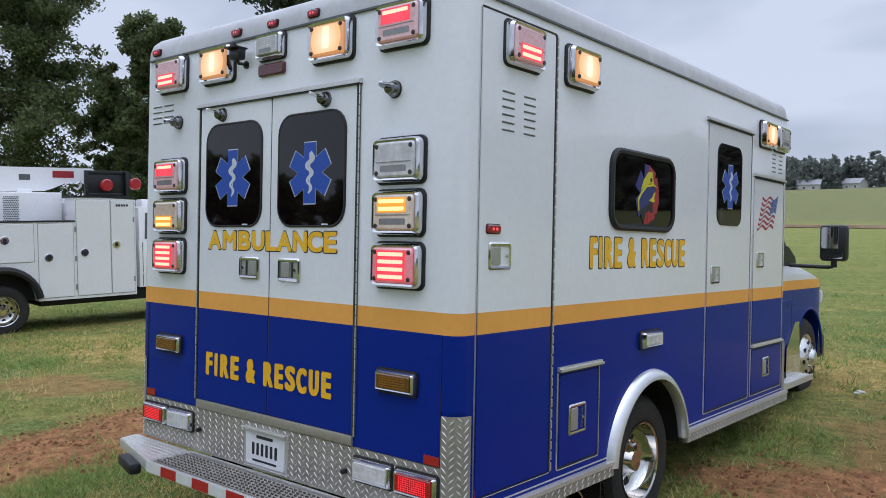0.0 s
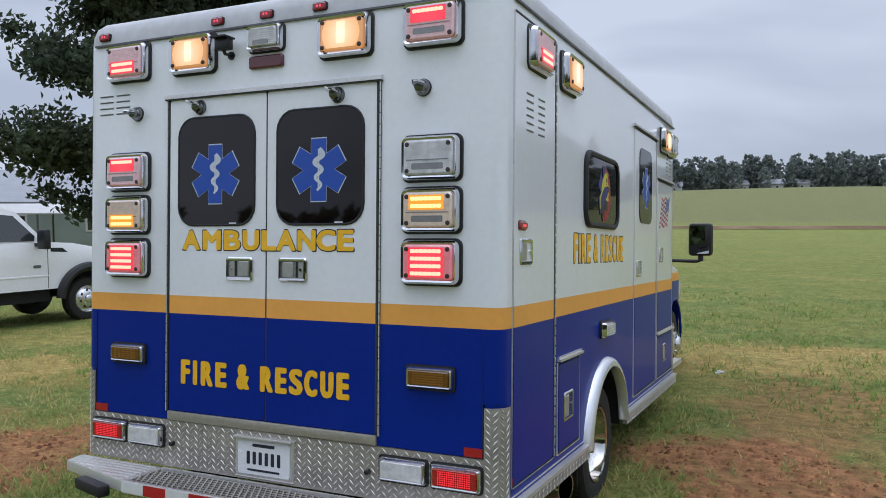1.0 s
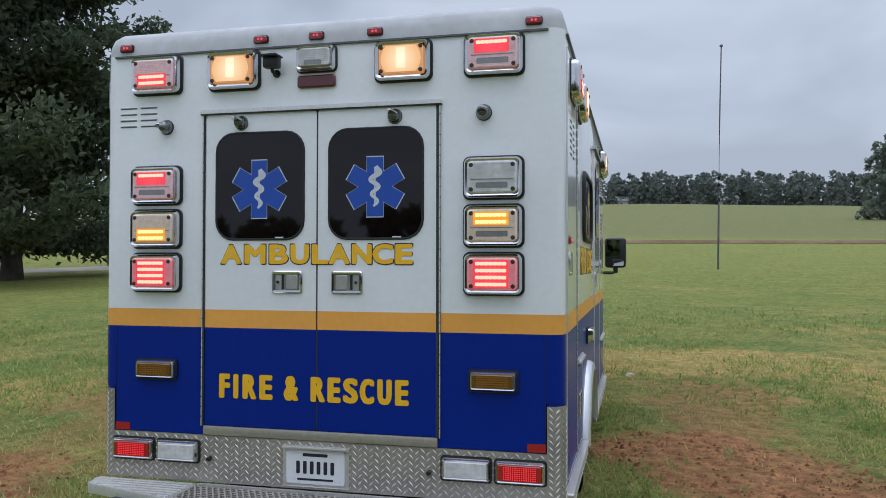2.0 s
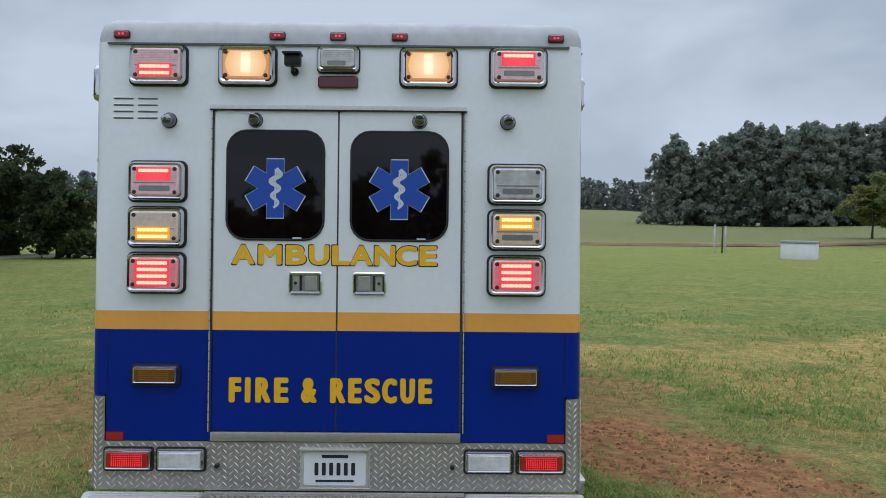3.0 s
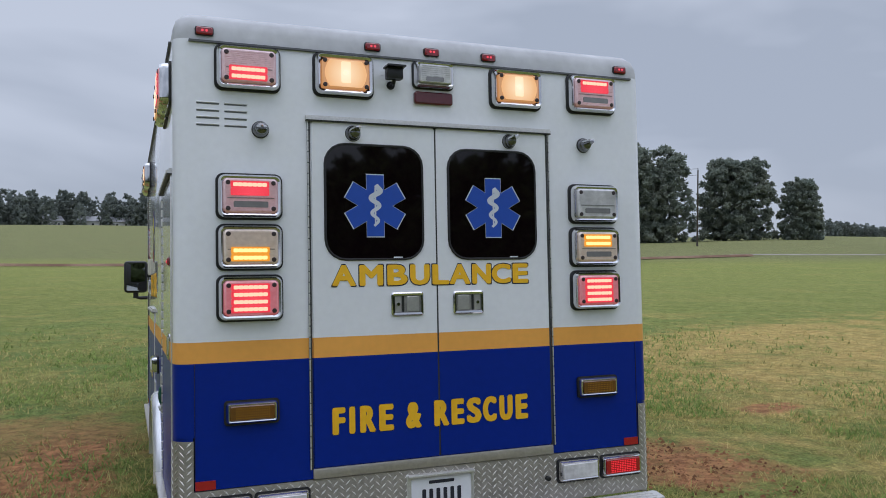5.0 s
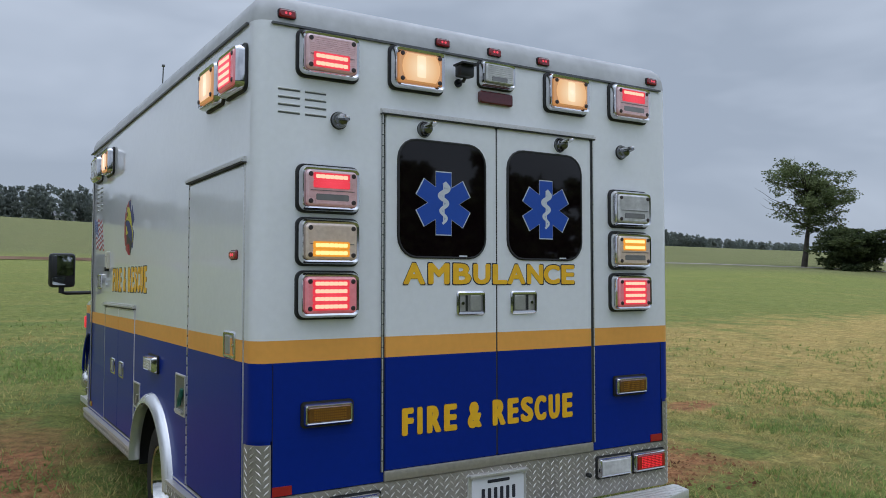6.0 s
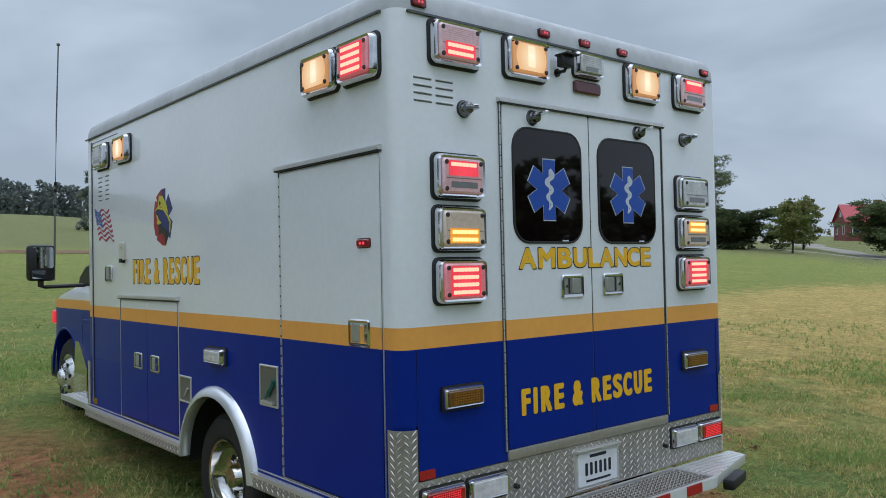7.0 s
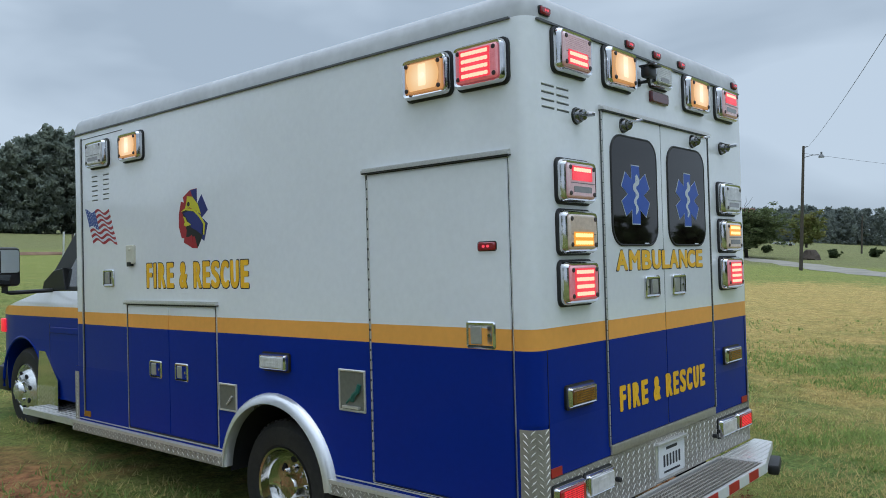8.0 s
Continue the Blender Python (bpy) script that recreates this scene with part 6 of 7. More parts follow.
def wood(name, line, depth, tall, mat, label, seed, count, leaf, vary=0.25):
    """A belt of far trees along a line: many crowns in one mass of leaf clumps."""
    rng = np.random.default_rng(seed)
    centres, radii = [], []
    pts = np.array(line, float)
    seg = np.hypot(*np.diff(pts[:, :2], axis=0).T)
    total = seg.sum()
    n = max(8, int(total / (tall * (0.03 if tall > 15 else 0.06))))
    for k in range(n):
        s = total * (k + rng.random()) / n
        i = min(len(seg) - 1, int(np.searchsorted(np.cumsum(seg), s)))
        f = (s - (np.cumsum(seg)[i] - seg[i])) / seg[i]
        c = pts[i] * (1 - f) + pts[i + 1] * f
        h = (tall if len(c) < 3 else c[2]) * (1 - vary + 1.3 * vary * rng.random())
        x, y = c[0] + rng.normal(0, depth / 3), c[1] + rng.normal(0, depth / 3)
        z = float(height(x, y))
        broad, lean = h * (0.36 + 0.2 * rng.random()), rng.normal(0, 0.03, 2) * h
        for j in range(80):
            t = 0.02 + 0.91 * rng.random()
            reach = broad / 2 * min(1.0, 1.75 * (1 - t)) ** 0.6 * (0.35 + 0.75 * math.sqrt(rng.random()))
            ang = 6.283 * rng.random()
            centres.append((x + lean[0] * t + reach * math.cos(ang), y + lean[1] * t + reach * math.sin(ang), z + h * t))
            radii.append(h * 0.047 * (0.4 + 0.9 * rng.random()))
    p, faces = leaf_cloud(rng, centres, radii, count, leaf, 0.85, 0.2, 1.1)
    ob = new(name, cloud_mesh(name, p, faces, mat))
    return tagged(ob, label, "trees", kind="stuff")


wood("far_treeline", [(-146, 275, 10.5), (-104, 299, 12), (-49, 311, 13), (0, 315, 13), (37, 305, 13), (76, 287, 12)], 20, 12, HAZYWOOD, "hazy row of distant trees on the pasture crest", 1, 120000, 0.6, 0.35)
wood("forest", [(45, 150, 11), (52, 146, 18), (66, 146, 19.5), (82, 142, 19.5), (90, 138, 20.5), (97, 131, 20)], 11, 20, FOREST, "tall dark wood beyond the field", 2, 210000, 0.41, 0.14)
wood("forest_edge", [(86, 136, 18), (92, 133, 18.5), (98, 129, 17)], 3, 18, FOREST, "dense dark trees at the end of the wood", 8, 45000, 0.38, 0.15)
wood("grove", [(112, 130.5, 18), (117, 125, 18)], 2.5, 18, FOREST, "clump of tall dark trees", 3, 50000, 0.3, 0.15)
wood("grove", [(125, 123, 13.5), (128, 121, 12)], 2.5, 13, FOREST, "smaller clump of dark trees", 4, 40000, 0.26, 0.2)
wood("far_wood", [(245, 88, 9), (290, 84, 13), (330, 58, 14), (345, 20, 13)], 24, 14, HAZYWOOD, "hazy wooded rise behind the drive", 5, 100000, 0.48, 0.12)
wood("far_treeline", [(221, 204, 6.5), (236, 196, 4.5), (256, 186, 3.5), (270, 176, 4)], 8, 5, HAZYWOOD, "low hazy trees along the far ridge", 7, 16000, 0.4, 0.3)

tree("shade_tree", 42.6, 65.9, 5, 7, SHADE, "rounded shrub-like tree with green and turning leaves", 11, 0.2, 40000, 0.105, 0.03, "vase", fit=(6.8, 7.4))
tree("turning_tree", 48, 83.6, 5, 6, AUTUMN, "small tree with reddish turning leaves before the wood", 21, 0.42, 12000, 0.12, 0.02, "round", fit=(6.0, 6.0))
tree("lone_tree", 87.1, 56.7, 12.4, 11, LEAF, "tall thin lone tree with bare lower limbs", 12, 0.42, 16000, 0.13, 0.024, "open", bare=18, gap=0.5, slant=(0.045, -0.07), fit=(12.9, 9.6))
tree("cedar_bush", 85.2, 49.0, 4.8, 10.2, CEDAR, "broad dark evergreen bush", 13, 0.05, 20000, 0.15, 0.02, "bush", fit=(5.9, 9.6))
tree("orchard_tree", 81.8, 39.9, 4.6, 6.0, AUTUMN, "small round tree on a short trunk", 14, 0.25, 9000, 0.115, 0.03, "round")
tree("orchard_tree", 103, 49, 5.4, 8.2, AUTUMN, "small round tree near the house", 15, 0.15, 4500, 0.2, 0.03, "round")
tree("fork_tree", 102, 37, 7.6, 9.5, LEAF, "spreading tree with forked trunk and dead top twigs", 16, 0.25, 30000, 0.14, 0.035, "round", forks=2, bare=26, fit=(6.9, 9.4), perk=1.8)
tree("pine", -21.5, 22, 24, 12.4, NEEDLE, "big dark pine with hanging boughs", 17, 0.075, 150000, 0.138, 0.018, "pine")
tree("field_cedar", -21, 35, 5.4, 7.0, CEDAR, "dense dark cedar bush at the field edge", 18, 0.03, 16000, 0.13, 0.02, "bush")
tree("field_cedar", -17.2, 33.5, 4.2, 5.0, CEDAR, "dense dark cedar bush at the field edge", 19, 0.03, 11000, 0.13, 0.02, "bush")
for k, (x, y, h, w) in enumerate(((-42, 16, 17, 11.5), (-38.3, 21.5, 13.8, 7.2), (-48, 10, 17, 13), (-47, 25, 10, 8))):
    tree("oak", x, y, h, w, LEAF, "tall leafy tree with sky showing through", 30 + k, 0.12, 52000, 0.112, 0.022, "open", group="trees behind the truck", gap=0.22)
wood("rear_wood", [(-60, -34, 12), (-42, -45, 8), (-29, -53, 8), (-14, -58, 9.5), (-4, -60, 12.5), (12, -60, 17), (28, -58, 17), (44, -52, 15), (60, -42, 10), (80, -30, 6.5)], 8, 13, LEAF, "row of dark trees across the field behind", 6, 60000, 0.65, 0.15)
for k, (x, y, h, w) in enumerate(((-36, -12, 15, 12), (-44, -20, 15, 12))):
    tree("oak", x, y, h, w, LEAF, "tall leafy tree across the field", 40 + k, 0.12, 16000, 0.18, 0.025, "open", group="trees behind the truck", gap=0.2)

# ---- service truck: local y forward, x = 0 on its right flank, which faces the ambulance ----
GAPGREY = material("door_gap_grey", (0.26, 0.265, 0.27, 1), 0.5)
TRUCKWHITE = material("truck_white", (0.86, 0.86, 0.87, 1), 0.33, coat=0.6, vary=0.06, blotch=0.7)
truck = thing("service_truck", "white utility service truck with crane boom parked on the grass", "truck", pose(-10.4, 2.85, float(height(-10.9, 4.8)), 0, 0, -6.9))
TW = 2.05


def flank(pts, x0, x1):
    """An outline in (forward, up) raised across the truck."""
    bm = prism(solid(), pts, 0, 1)
    return moved(bm, Matrix(((0, 0, x1 - x0, x0), (1, 0, 0, 0), (0, 1, 0, 0), (0, 0, 0, 1))))


def arch(cy, cz, r, a0=0, a1=180, n=16):
    return [(cy - r * math.cos(radians(a0 + (a1 - a0) * k / n)), cz + r * math.sin(radians(a0 + (a1 - a0) * k / n))) for k in range(n + 1)]


bed = part("utility_body", flank([(-1.6, 0.52), (-0.54, 0.52)] + arch(0, 0.5, 0.54, 4, 176) + [(0.54, 0.52), (2.17, 0.52), (2.17, 2.2), (1.14, 2.26), (1.14, 1.83), (-1.6, 1.83)], -0.5, 0), TRUCKWHITE, truck, "white utility body with compartment doors")
part("far_utility_body", flank([(-1.6, 0.52), (2.17, 0.62), (2.17, 2.2), (1.14, 2.26), (1.14, 1.83), (-1.6, 1.83)], -TW, -TW + 0.5), TRUCKWHITE, truck)
part("bed_floor", box(solid(), -TW + 0.4, -0.4, -1.6, 2.15, 0.9, 1.0), TRUCKWHITE, truck)
part("headboard", box(solid(), -TW + 0.4, -0.4, 1.2, 2.15, 0.9, 2.15), TRUCKWHITE, truck)
part("top_cap", box(solid(), -0.52, 0.012, 1.12, 2.19, 2.235, 2.262), RUBBER, truck, "dark edge cap")
part("top_cap", box(solid(), -0.52, 0.012, -1.6, 1.14, 1.825, 1.85), RUBBER, truck, "dark edge cap")
SIDE = Matrix(((0, 0, 1, 0), (1, 0, 0, 0), (0, 1, 0, 0), (0, 0, 0, 1)))
for u0, u1, v0, v1 in ((-1.55, -0.2, 1.15, 1.8), (-0.15, 0.48, 1.18, 1.8), (0.55, 1.1, 0.57, 1.8), (1.16, 1.72, 0.57, 2.19), (1.74, 2.14, 0.57, 2.17)):
    d = part("compartment_door", rrect(solid(), u1 - u0, v1 - v0, 0.015, 0, 0.014, bevel=0.004), TRUCKWHITE, bed, "", SIDE @ Matrix.Translation(((u0 + u1) / 2, (v0 + v1) / 2, 0)))
    part("door_gap", frame_ring(solid(), u1 - u0 + 0.016, v1 - v0 + 0.016, 0.018, 0.005, 0, 0.004), GAPGREY, bed, "", SIDE @ Matrix.Translation(((u0 + u1) / 2, (v0 + v1) / 2, 0)))
    if u1 > -0.15:
        hx = {1.72: 0.22, 2.14: -0.12}.get(u1, -0.12)
        h = part("door_handle", disc(solid(), 0.07, 0.014, 0.03, seg=8, bevel=0.006), CHROME, d, "chrome folding handle", Matrix.Translation((hx if u1 != 1.72 else 9, 0.05, 0)) if u1 != 1.72 else Matrix.Translation((-0.16, -0.08, 0)))
        part("handle_grip", rrect(solid(), 0.05, 0.07, 0.01, 0.03, 0.036), PLASTIC, h)
for k in range(5):
    part("letter_bar", rrect(solid(), 0.035, 0.04, 0.004, 0.014, 0.016, seg=1), INK, bed, "", SIDE @ Matrix.Translation((1.84 + 0.045 * k, 2.1, 0)))
for u, v in ((1.14, 1.7), (1.14, 1.2), (1.14, 0.72), (2.13, 1.85), (2.13, 0.8)):
    part("hinge", rrect(solid(), 0.025, 0.09, 0.004, 0.0, 0.022, seg=1), GAPGREY, bed, "", SIDE @ Matrix.Translation((u, v, 0)))
part("flare", tube(solid(), [(0.03, y, z) for y, z in arch(0, 0.5, 0.56, 8, 172)], 0.06, 8), RUBBER, truck, "black rubber wheel flare")
part("wheel_well", box(solid(), -0.9, -0.2, -0.55, 0.55, 0.55, 1.05), UNDER, truck)
part("chassis", box(box(solid(), -1.5, -0.45, -1.5, 5.0, 0.45, 0.7), -TW + 0.1, -0.12, 0.6, 4.0, 0.42, 0.62), UNDER, truck, "black chassis and side step")
for k, (y, x) in enumerate(((0, -0.02), (4.7, -0.06), (0, -TW + 0.02), (4.7, -TW + 0.06))):
    s = 1 if k < 2 else -1
    at = Matrix(((0, 0, s, x), (s, 0, 0, y), (0, 1, 0, 0.4), (0, 0, 0, 1))) @ Matrix.Diagonal((1.07, 1.07, 1.0, 1))
    wheel(FRONTWHEEL, truck, "tyre on polished steel wheel", at, FRONTWHEEL if y else REARWHEEL)
# cab
cabpts = [(2.24, 0.64), (4.14, 0.64)] + arch(4.7, 0.42, 0.6, 22, 158) + [(5.24, 0.66), (5.3, 0.95), (5.22, 1.22), (4.95, 1.33), (4.4, 1.44), (3.95, 1.47), (2.24, 1.45)]
bm = flank(cabpts, -TW + 0.05, -0.02)
for y in (4.0, 4.5, 4.9):
    cut(bm, (0, y, 0), (0, 1, 0))
for z in (0.85, 1.1, 1.3):
    cut(bm, (0, 0, z), (0, 0, 1))
for v in bm.verts:
    if v.co.z > 1.3:
        v.co.x = -TW / 2 + (v.co.x + TW / 2) * 0.965
cab2 = part("cab", bm, TRUCKWHITE, truck, "white extended cab and hood")
top = [(2.26, 1.45), (3.93, 1.46), (3.45, 2.0), (3.2, 2.08), (2.6, 2.1), (2.3, 2.06)]
bm = flank(top, -TW + 0.1, -0.06)
for v in bm.verts:
    v.co.x = -TW / 2 + (v.co.x + TW / 2) * (1 - 0.14 * (v.co.z - 1.45) / 0.65)
part("cab_roof", bm, TRUCKWHITE, truck, "white cab roof")
slant = Matrix(((0, 0, 1, -0.055), (1, 0, 0, 0), (0, 1, 0, 0), (0, 0, 0, 1)))
for pts in ([(2.36, 1.5), (2.74, 1.5), (2.72, 1.96), (2.42, 1.97)], [(2.92, 1.5), (3.7, 1.5), (3.72, 1.58), (3.38, 1.94), (2.94, 1.98)]):
    bm = prism(solid(), pts, -0.02, 0.012)
    for v in bm.verts:
        v.co.z -= 0.135 * (v.co.y - 1.45) / 0.65
    part("cab_window", bm, PANE, cab2, "dark cab side glass", slant)
for y in (2.3, 2.83, 3.92):
    part("door_seam", rrect(solid(), 0.01, 0.78, 0.003, -0.004, 0.003), GASKET, cab2, "", Matrix(((0, 0, 1, -0.02), (1, 0, 0, y), (0, 1, 0, 1.05), (0, 0, 0, 1))))
part("door_pull", rrect(solid(), 0.1, 0.17, 0.01, 0, 0.02), PLASTIC, cab2, "black door handle", Matrix(((0, 0, 1, -0.022), (1, 0, 0, 2.95), (0, 1, 0, 1.3), (0, 0, 0, 1))))
part("body_crease", rrect(solid(), 1.65, 0.03, 0.01, -0.004, 0.01, bevel=0.004), TRUCKWHITE, cab2, "", Matrix(((0, 0, 1, -0.02), (1, 0, 0, 3.1), (0, 1, 0, 0.88), (0, 0, 0, 1))))
part("fender_badge", rrect(solid(), 0.14, 0.05, 0.02, 0, 0.008), GREYPAINT, cab2, "", Matrix(((0, 0, 1, -0.02), (1, 0, 0, 3.72), (0, 1, 0, 1.05), (0, 0, 0, 1))))
part("hood_vent", prism(solid(), [(3.98, 1.3), (4.3, 1.28), (4.2, 1.36), (3.98, 1.37)], 0, 0.012), PLASTIC, cab2, "", Matrix(((0, 0, 1, -0.03), (1, 0, 0, 0), (0, 1, 0, 0), (0, 0, 0, 1))))
part("fender_flare", tube(solid(), [(0.02, y, z) for y, z in arch(4.7, 0.42, 0.58, 4, 172)], 0.085, 8), PLASTIC, truck, "black fender flare")
part("cab_well", box(solid(), -0.9, -0.2, 4.2, 5.2, 0.5, 1.0), UNDER, truck)
part("front_bumper", box(solid(), -TW + 0.05, 0.02, 5.2, 5.4, 0.45, 0.75, bevel=0.04), PLASTIC, truck, "black front bumper")
part("side_mirror", box(box(solid(), 0.05, 0.3, 3.68, 3.8, 1.36, 1.7, bevel=0.03), -0.06, 0.1, 3.7, 3.78, 1.4, 1.46), PLASTIC, truck, "black door mirror")
part("roof_beacon", box(solid(), -1.1, -0.8, 2.62, 2.85, 2.08, 2.22, bevel=0.03), TRUCKWHITE, truck, "white roof beacon")
part("marker_lamp", box(solid(), -0.06, 0.0, 5.0, 5.14, 0.98, 1.08, bevel=0.01), MARKER, truck, "red corner lamp")
# crane and generator in the bed
bm = flank([(-2.6, 2.28), (0.95, 2.36), (1.08, 2.4), (1.3, 2.5), (1.78, 2.58), (1.88, 2.62), (1.8, 2.78), (-2.6, 2.76)], -1.2, -0.95)
boom = part("crane_boom", bm, TRUCKWHITE, truck, "white tapering crane boom")
part("crane_post", box(box(solid(), -1.22, -0.93, 0.5, 0.76, 1.0, 2.4, bevel=0.03), -1.3, -0.85, 0.42, 0.84, 1.0, 1.25, bevel=0.03), TRUCKWHITE, truck, "white crane pedestal")
bm = box(solid(), -1.22, -0.93, 1.82, 2.5, 2.5, 2.72)
part("boom_head", bm, PLASTIC, boom, "dark boom extension")
part("boom_sign", box(solid(), -0.95, -0.945, 1.1, 1.46, 2.6, 2.72), DECALRED, boom, "red panel on the boom")
part("boom_badge", box(solid(), -0.95, -0.945, 0.55, 0.73, 2.55, 2.65), GREYPAINT, boom)
part("lifting_hook", tube(solid(), [(-1.07, 1.62, 2.58), (-1.07, 1.62, 2.46), (-1.07, 1.56, 2.4), (-1.07, 1.5, 2.44)], 0.022, 6), TRUCKWHITE, boom, "white hook")
for y, h in ((1.9, 2.47), (2.42, 2.5)):
    part("strobe_lamp", disc(solid(), 0.11, 0, 0.08, seg=20, bevel=0.02), material("strobe_red" + ("" if y < 2.0 else "_b"), (0.24, 0.012, 0.016, 1), 0.25, coat=0.5, glow=(1, 0.03, 0.05, 1), power=0.1), boom, "round red lamp", Matrix(((0, 0, 1, -0.615), (1, 0, 0, y), (0, 1, 0, h), (0, 0, 0, 1))))
rack = part("headache_rack", box(solid(), -0.66, -0.64, 1.6, 2.3, 2.33, 2.67, bevel=0.004), PLASTIC, truck, "black rack behind the cab")
for z in (2.3, 2.7):
    part("rack_rail", box(solid(), -1.9, -0.62, 2.24, 2.3, z - 0.03, z + 0.03, bevel=0.006), PLASTIC, rack)
    part("rack_rail", box(solid(), -0.68, -0.62, 1.6, 2.24, z - 0.03, z + 0.03, bevel=0.006), PLASTIC, rack)
for x, y in ((-1.93, 2.27), (-0.59, 2.27), (-0.65, 1.57)):
    part("rack_post", box(solid(), x - 0.03, x + 0.03, y - 0.03, y + 0.03, 2.1, 2.73, bevel=0.006), PLASTIC, rack)
gen = part("generator_box", box(solid(), -1.5, -0.55, 0.1, 1.12, 1.0, 2.33, bevel=0.02), TRUCKWHITE, truck, "white generator housing")
bm = solid()
for i in range(9):
    for j in range(14):
        disc(bm, 0.011, 0, 0.004, -0.11 + 0.027 * i + 0.013 * (j % 2), -0.2 + 0.03 * j, 6)
part("vent_grille", bm, GREYPAINT, gen, "perforated vent", Matrix(((0, 0, 1, -0.55), (1, 0, 0, 0.3), (0, 1, 0, 2.06), (0, 0, 0, 1))))

# ---- antenna mast, well box, posts, scrap ----
METALGREY = material("weathered_steel", (0.16, 0.165, 0.17, 1), 0.5, metal=0.6, vary=0.25, grain=12)
WOODGREY = material("weathered_wood", (0.075, 0.062, 0.05, 1), 0.9, vary=0.35, grain=6, bump=0.3, bump_scale=30)
WHITEWOOD = material("old_white_paint", (0.55, 0.56, 0.55, 1), 0.7, vary=0.15, grain=10)


def stand(x, y, turn=0.0, lift=0.0):
    return pose(x, y, float(height(x, y)) + lift, 0, 0, turn)


mast = thing("antenna_mast", "thin grey metal mast standing in the field", "mast", stand(4.47, 28.0))
bm = tube(solid(), [(0, 0, -0.1), (0, 0, 2.6)], [0.038, 0.036], 10)
part("mast_tube", bm, METALGREY, mast)
part("upper_tube", tube(solid(), [(0, 0, 2.6), (0.0, 0, 5.6), (0.03, 0, 8.3)], [0.028, 0.026, 0.022], 10), METALGREY, mast)
part("mast_cap", disc(solid(), 0.06, 8.28, 8.36, 0.03, 0, 12, bevel=0.015), METALGREY, mast)
for z in (2.55, 3.1, 3.35):
    part("clamp", disc(solid(), 0.048, z, z + 0.12, 0, 0, 10, bevel=0.01), UNDER, mast)
well = thing("well_box", "low white pump house box with grey lid in the field", "pump house", stand(21.6, 42.75, -35))
part("wall", box(solid(), -0.93, 0.93, -0.6, 0.6, -0.1, 0.92, bevel=0.02), material("fresh_white_paint", (0.78, 0.79, 0.8, 1), 0.6, vary=0.08), well)
part("lid", box(solid(), -0.98, 0.98, -0.65, 0.65, 0.92, 1.07, bevel=0.03), material("grey_lid", (0.30, 0.33, 0.36, 1), 0.6, vary=0.1), well, "blue-grey lid")
for x, y, h, m, lab in ((19.9, 52.3, 2.0, WHITEWOOD, "white marker post in the field"), (20.35, 52.0, 1.85, WOODGREY, "dark wooden post in the field"), (20.62, 52.2, 1.9, WHITEWOOD, "white marker post in the field")):
    p = thing("post", lab, "post", stand(x, y), "marker posts")
    part("shaft", box(solid(), -0.05, 0.05, -0.05, 0.05, -0.1, h, bevel=0.012), m, p)
scrap = solid()
for k, (x, y) in enumerate(((0, 0), (0.07, 0.03), (0.12, -0.01))):
    prism(scrap, [(x * 0.35 - 0.028, y - 0.02), (x * 0.35 + 0.028, y - 0.016), (x * 0.35 + 0.022, y + 0.02), (x * 0.35 - 0.024, y + 0.014)], 0.01 * k, 0.01 * k + 0.009, bevel=0.003)
tagged(part("paper_scrap", scrap, WHITEWOOD, None, "", pose(1.43, 5.72, float(height(1.43, 5.72)) + 0.03, 8, 5, 20)), "small scrap of white paper on the grass", "litter")

# ---- utility poles with wires ----
def utility_pole(x, y, tall, lamp, label):
    p = thing("utility_pole", label, "utility pole", stand(x, y))
    part("pole", tube(solid(), [(0, 0, -0.3), (0, 0, tall)], [0.16, 0.1], 10), WOODGREY, p, "dark wooden pole")
    if lamp:
        part("lamp_arm", tube(solid(), [(0, 0, tall - 0.95), (0.35, -0.6, tall - 0.75), (0.6, -1.05, tall - 0.7)], 0.035, 6), METALGREY, p)
        part("lamp_head", box(lathe(solid(), [(0.02, 0.14), (0.14, 0.06), (0.24, -0.12), (0.22, -0.16), (0.0, -0.16)], 16), -0.06, 0.06, -0.06, 0.06, 0.1, 0.3), METALGREY, p, "yard lamp head", pose(0.68, -1.2, tall - 0.78))
        part("insulator", tube(solid(), [(0, 0, tall - 0.12), (0.1, -0.3, tall - 0.05)], 0.045, 6), METALGREY, p)
    else:
        part("insulator", tube(solid(), [(0, 0, tall), (0, 0, tall + 0.3)], 0.06, 6), METALGREY, p)
    return p


def wire(pole, a, b, sag, r=0.010):
    pts = [Vector(a).lerp(Vector(b), k / 24) - Vector((0, 0, sag * 4 * (k / 24) * (1 - k / 24))) for k in range(25)]
    part("wire", tube(solid(), pts, r, 5), UNDER, pole, "slack overhead wire")


pole = utility_pole(65, 19, 10.2, True, "dark wooden utility pole with yard lamp beside the driveway")
wire(pole, (0.1, -0.3, 10.1), (-95, -34, 9.4), 1.2)
wire(pole, (0, 0, 9.6), (90, -60, 9.0), 1.6)
utility_pole(142, 32.7, 6.2, False, "short dark pole far down the driveway")
pole = utility_pole(82, 99, 12.0, False, "dark wooden utility pole at the edge of the wood")
wire(pole, (0, 0, 12.2), (-31, 41, 12.6), 0.5, 0.022)
wire(pole, (0, 0, 11.2), (-31, 41, 11.7), 0.5, 0.022)

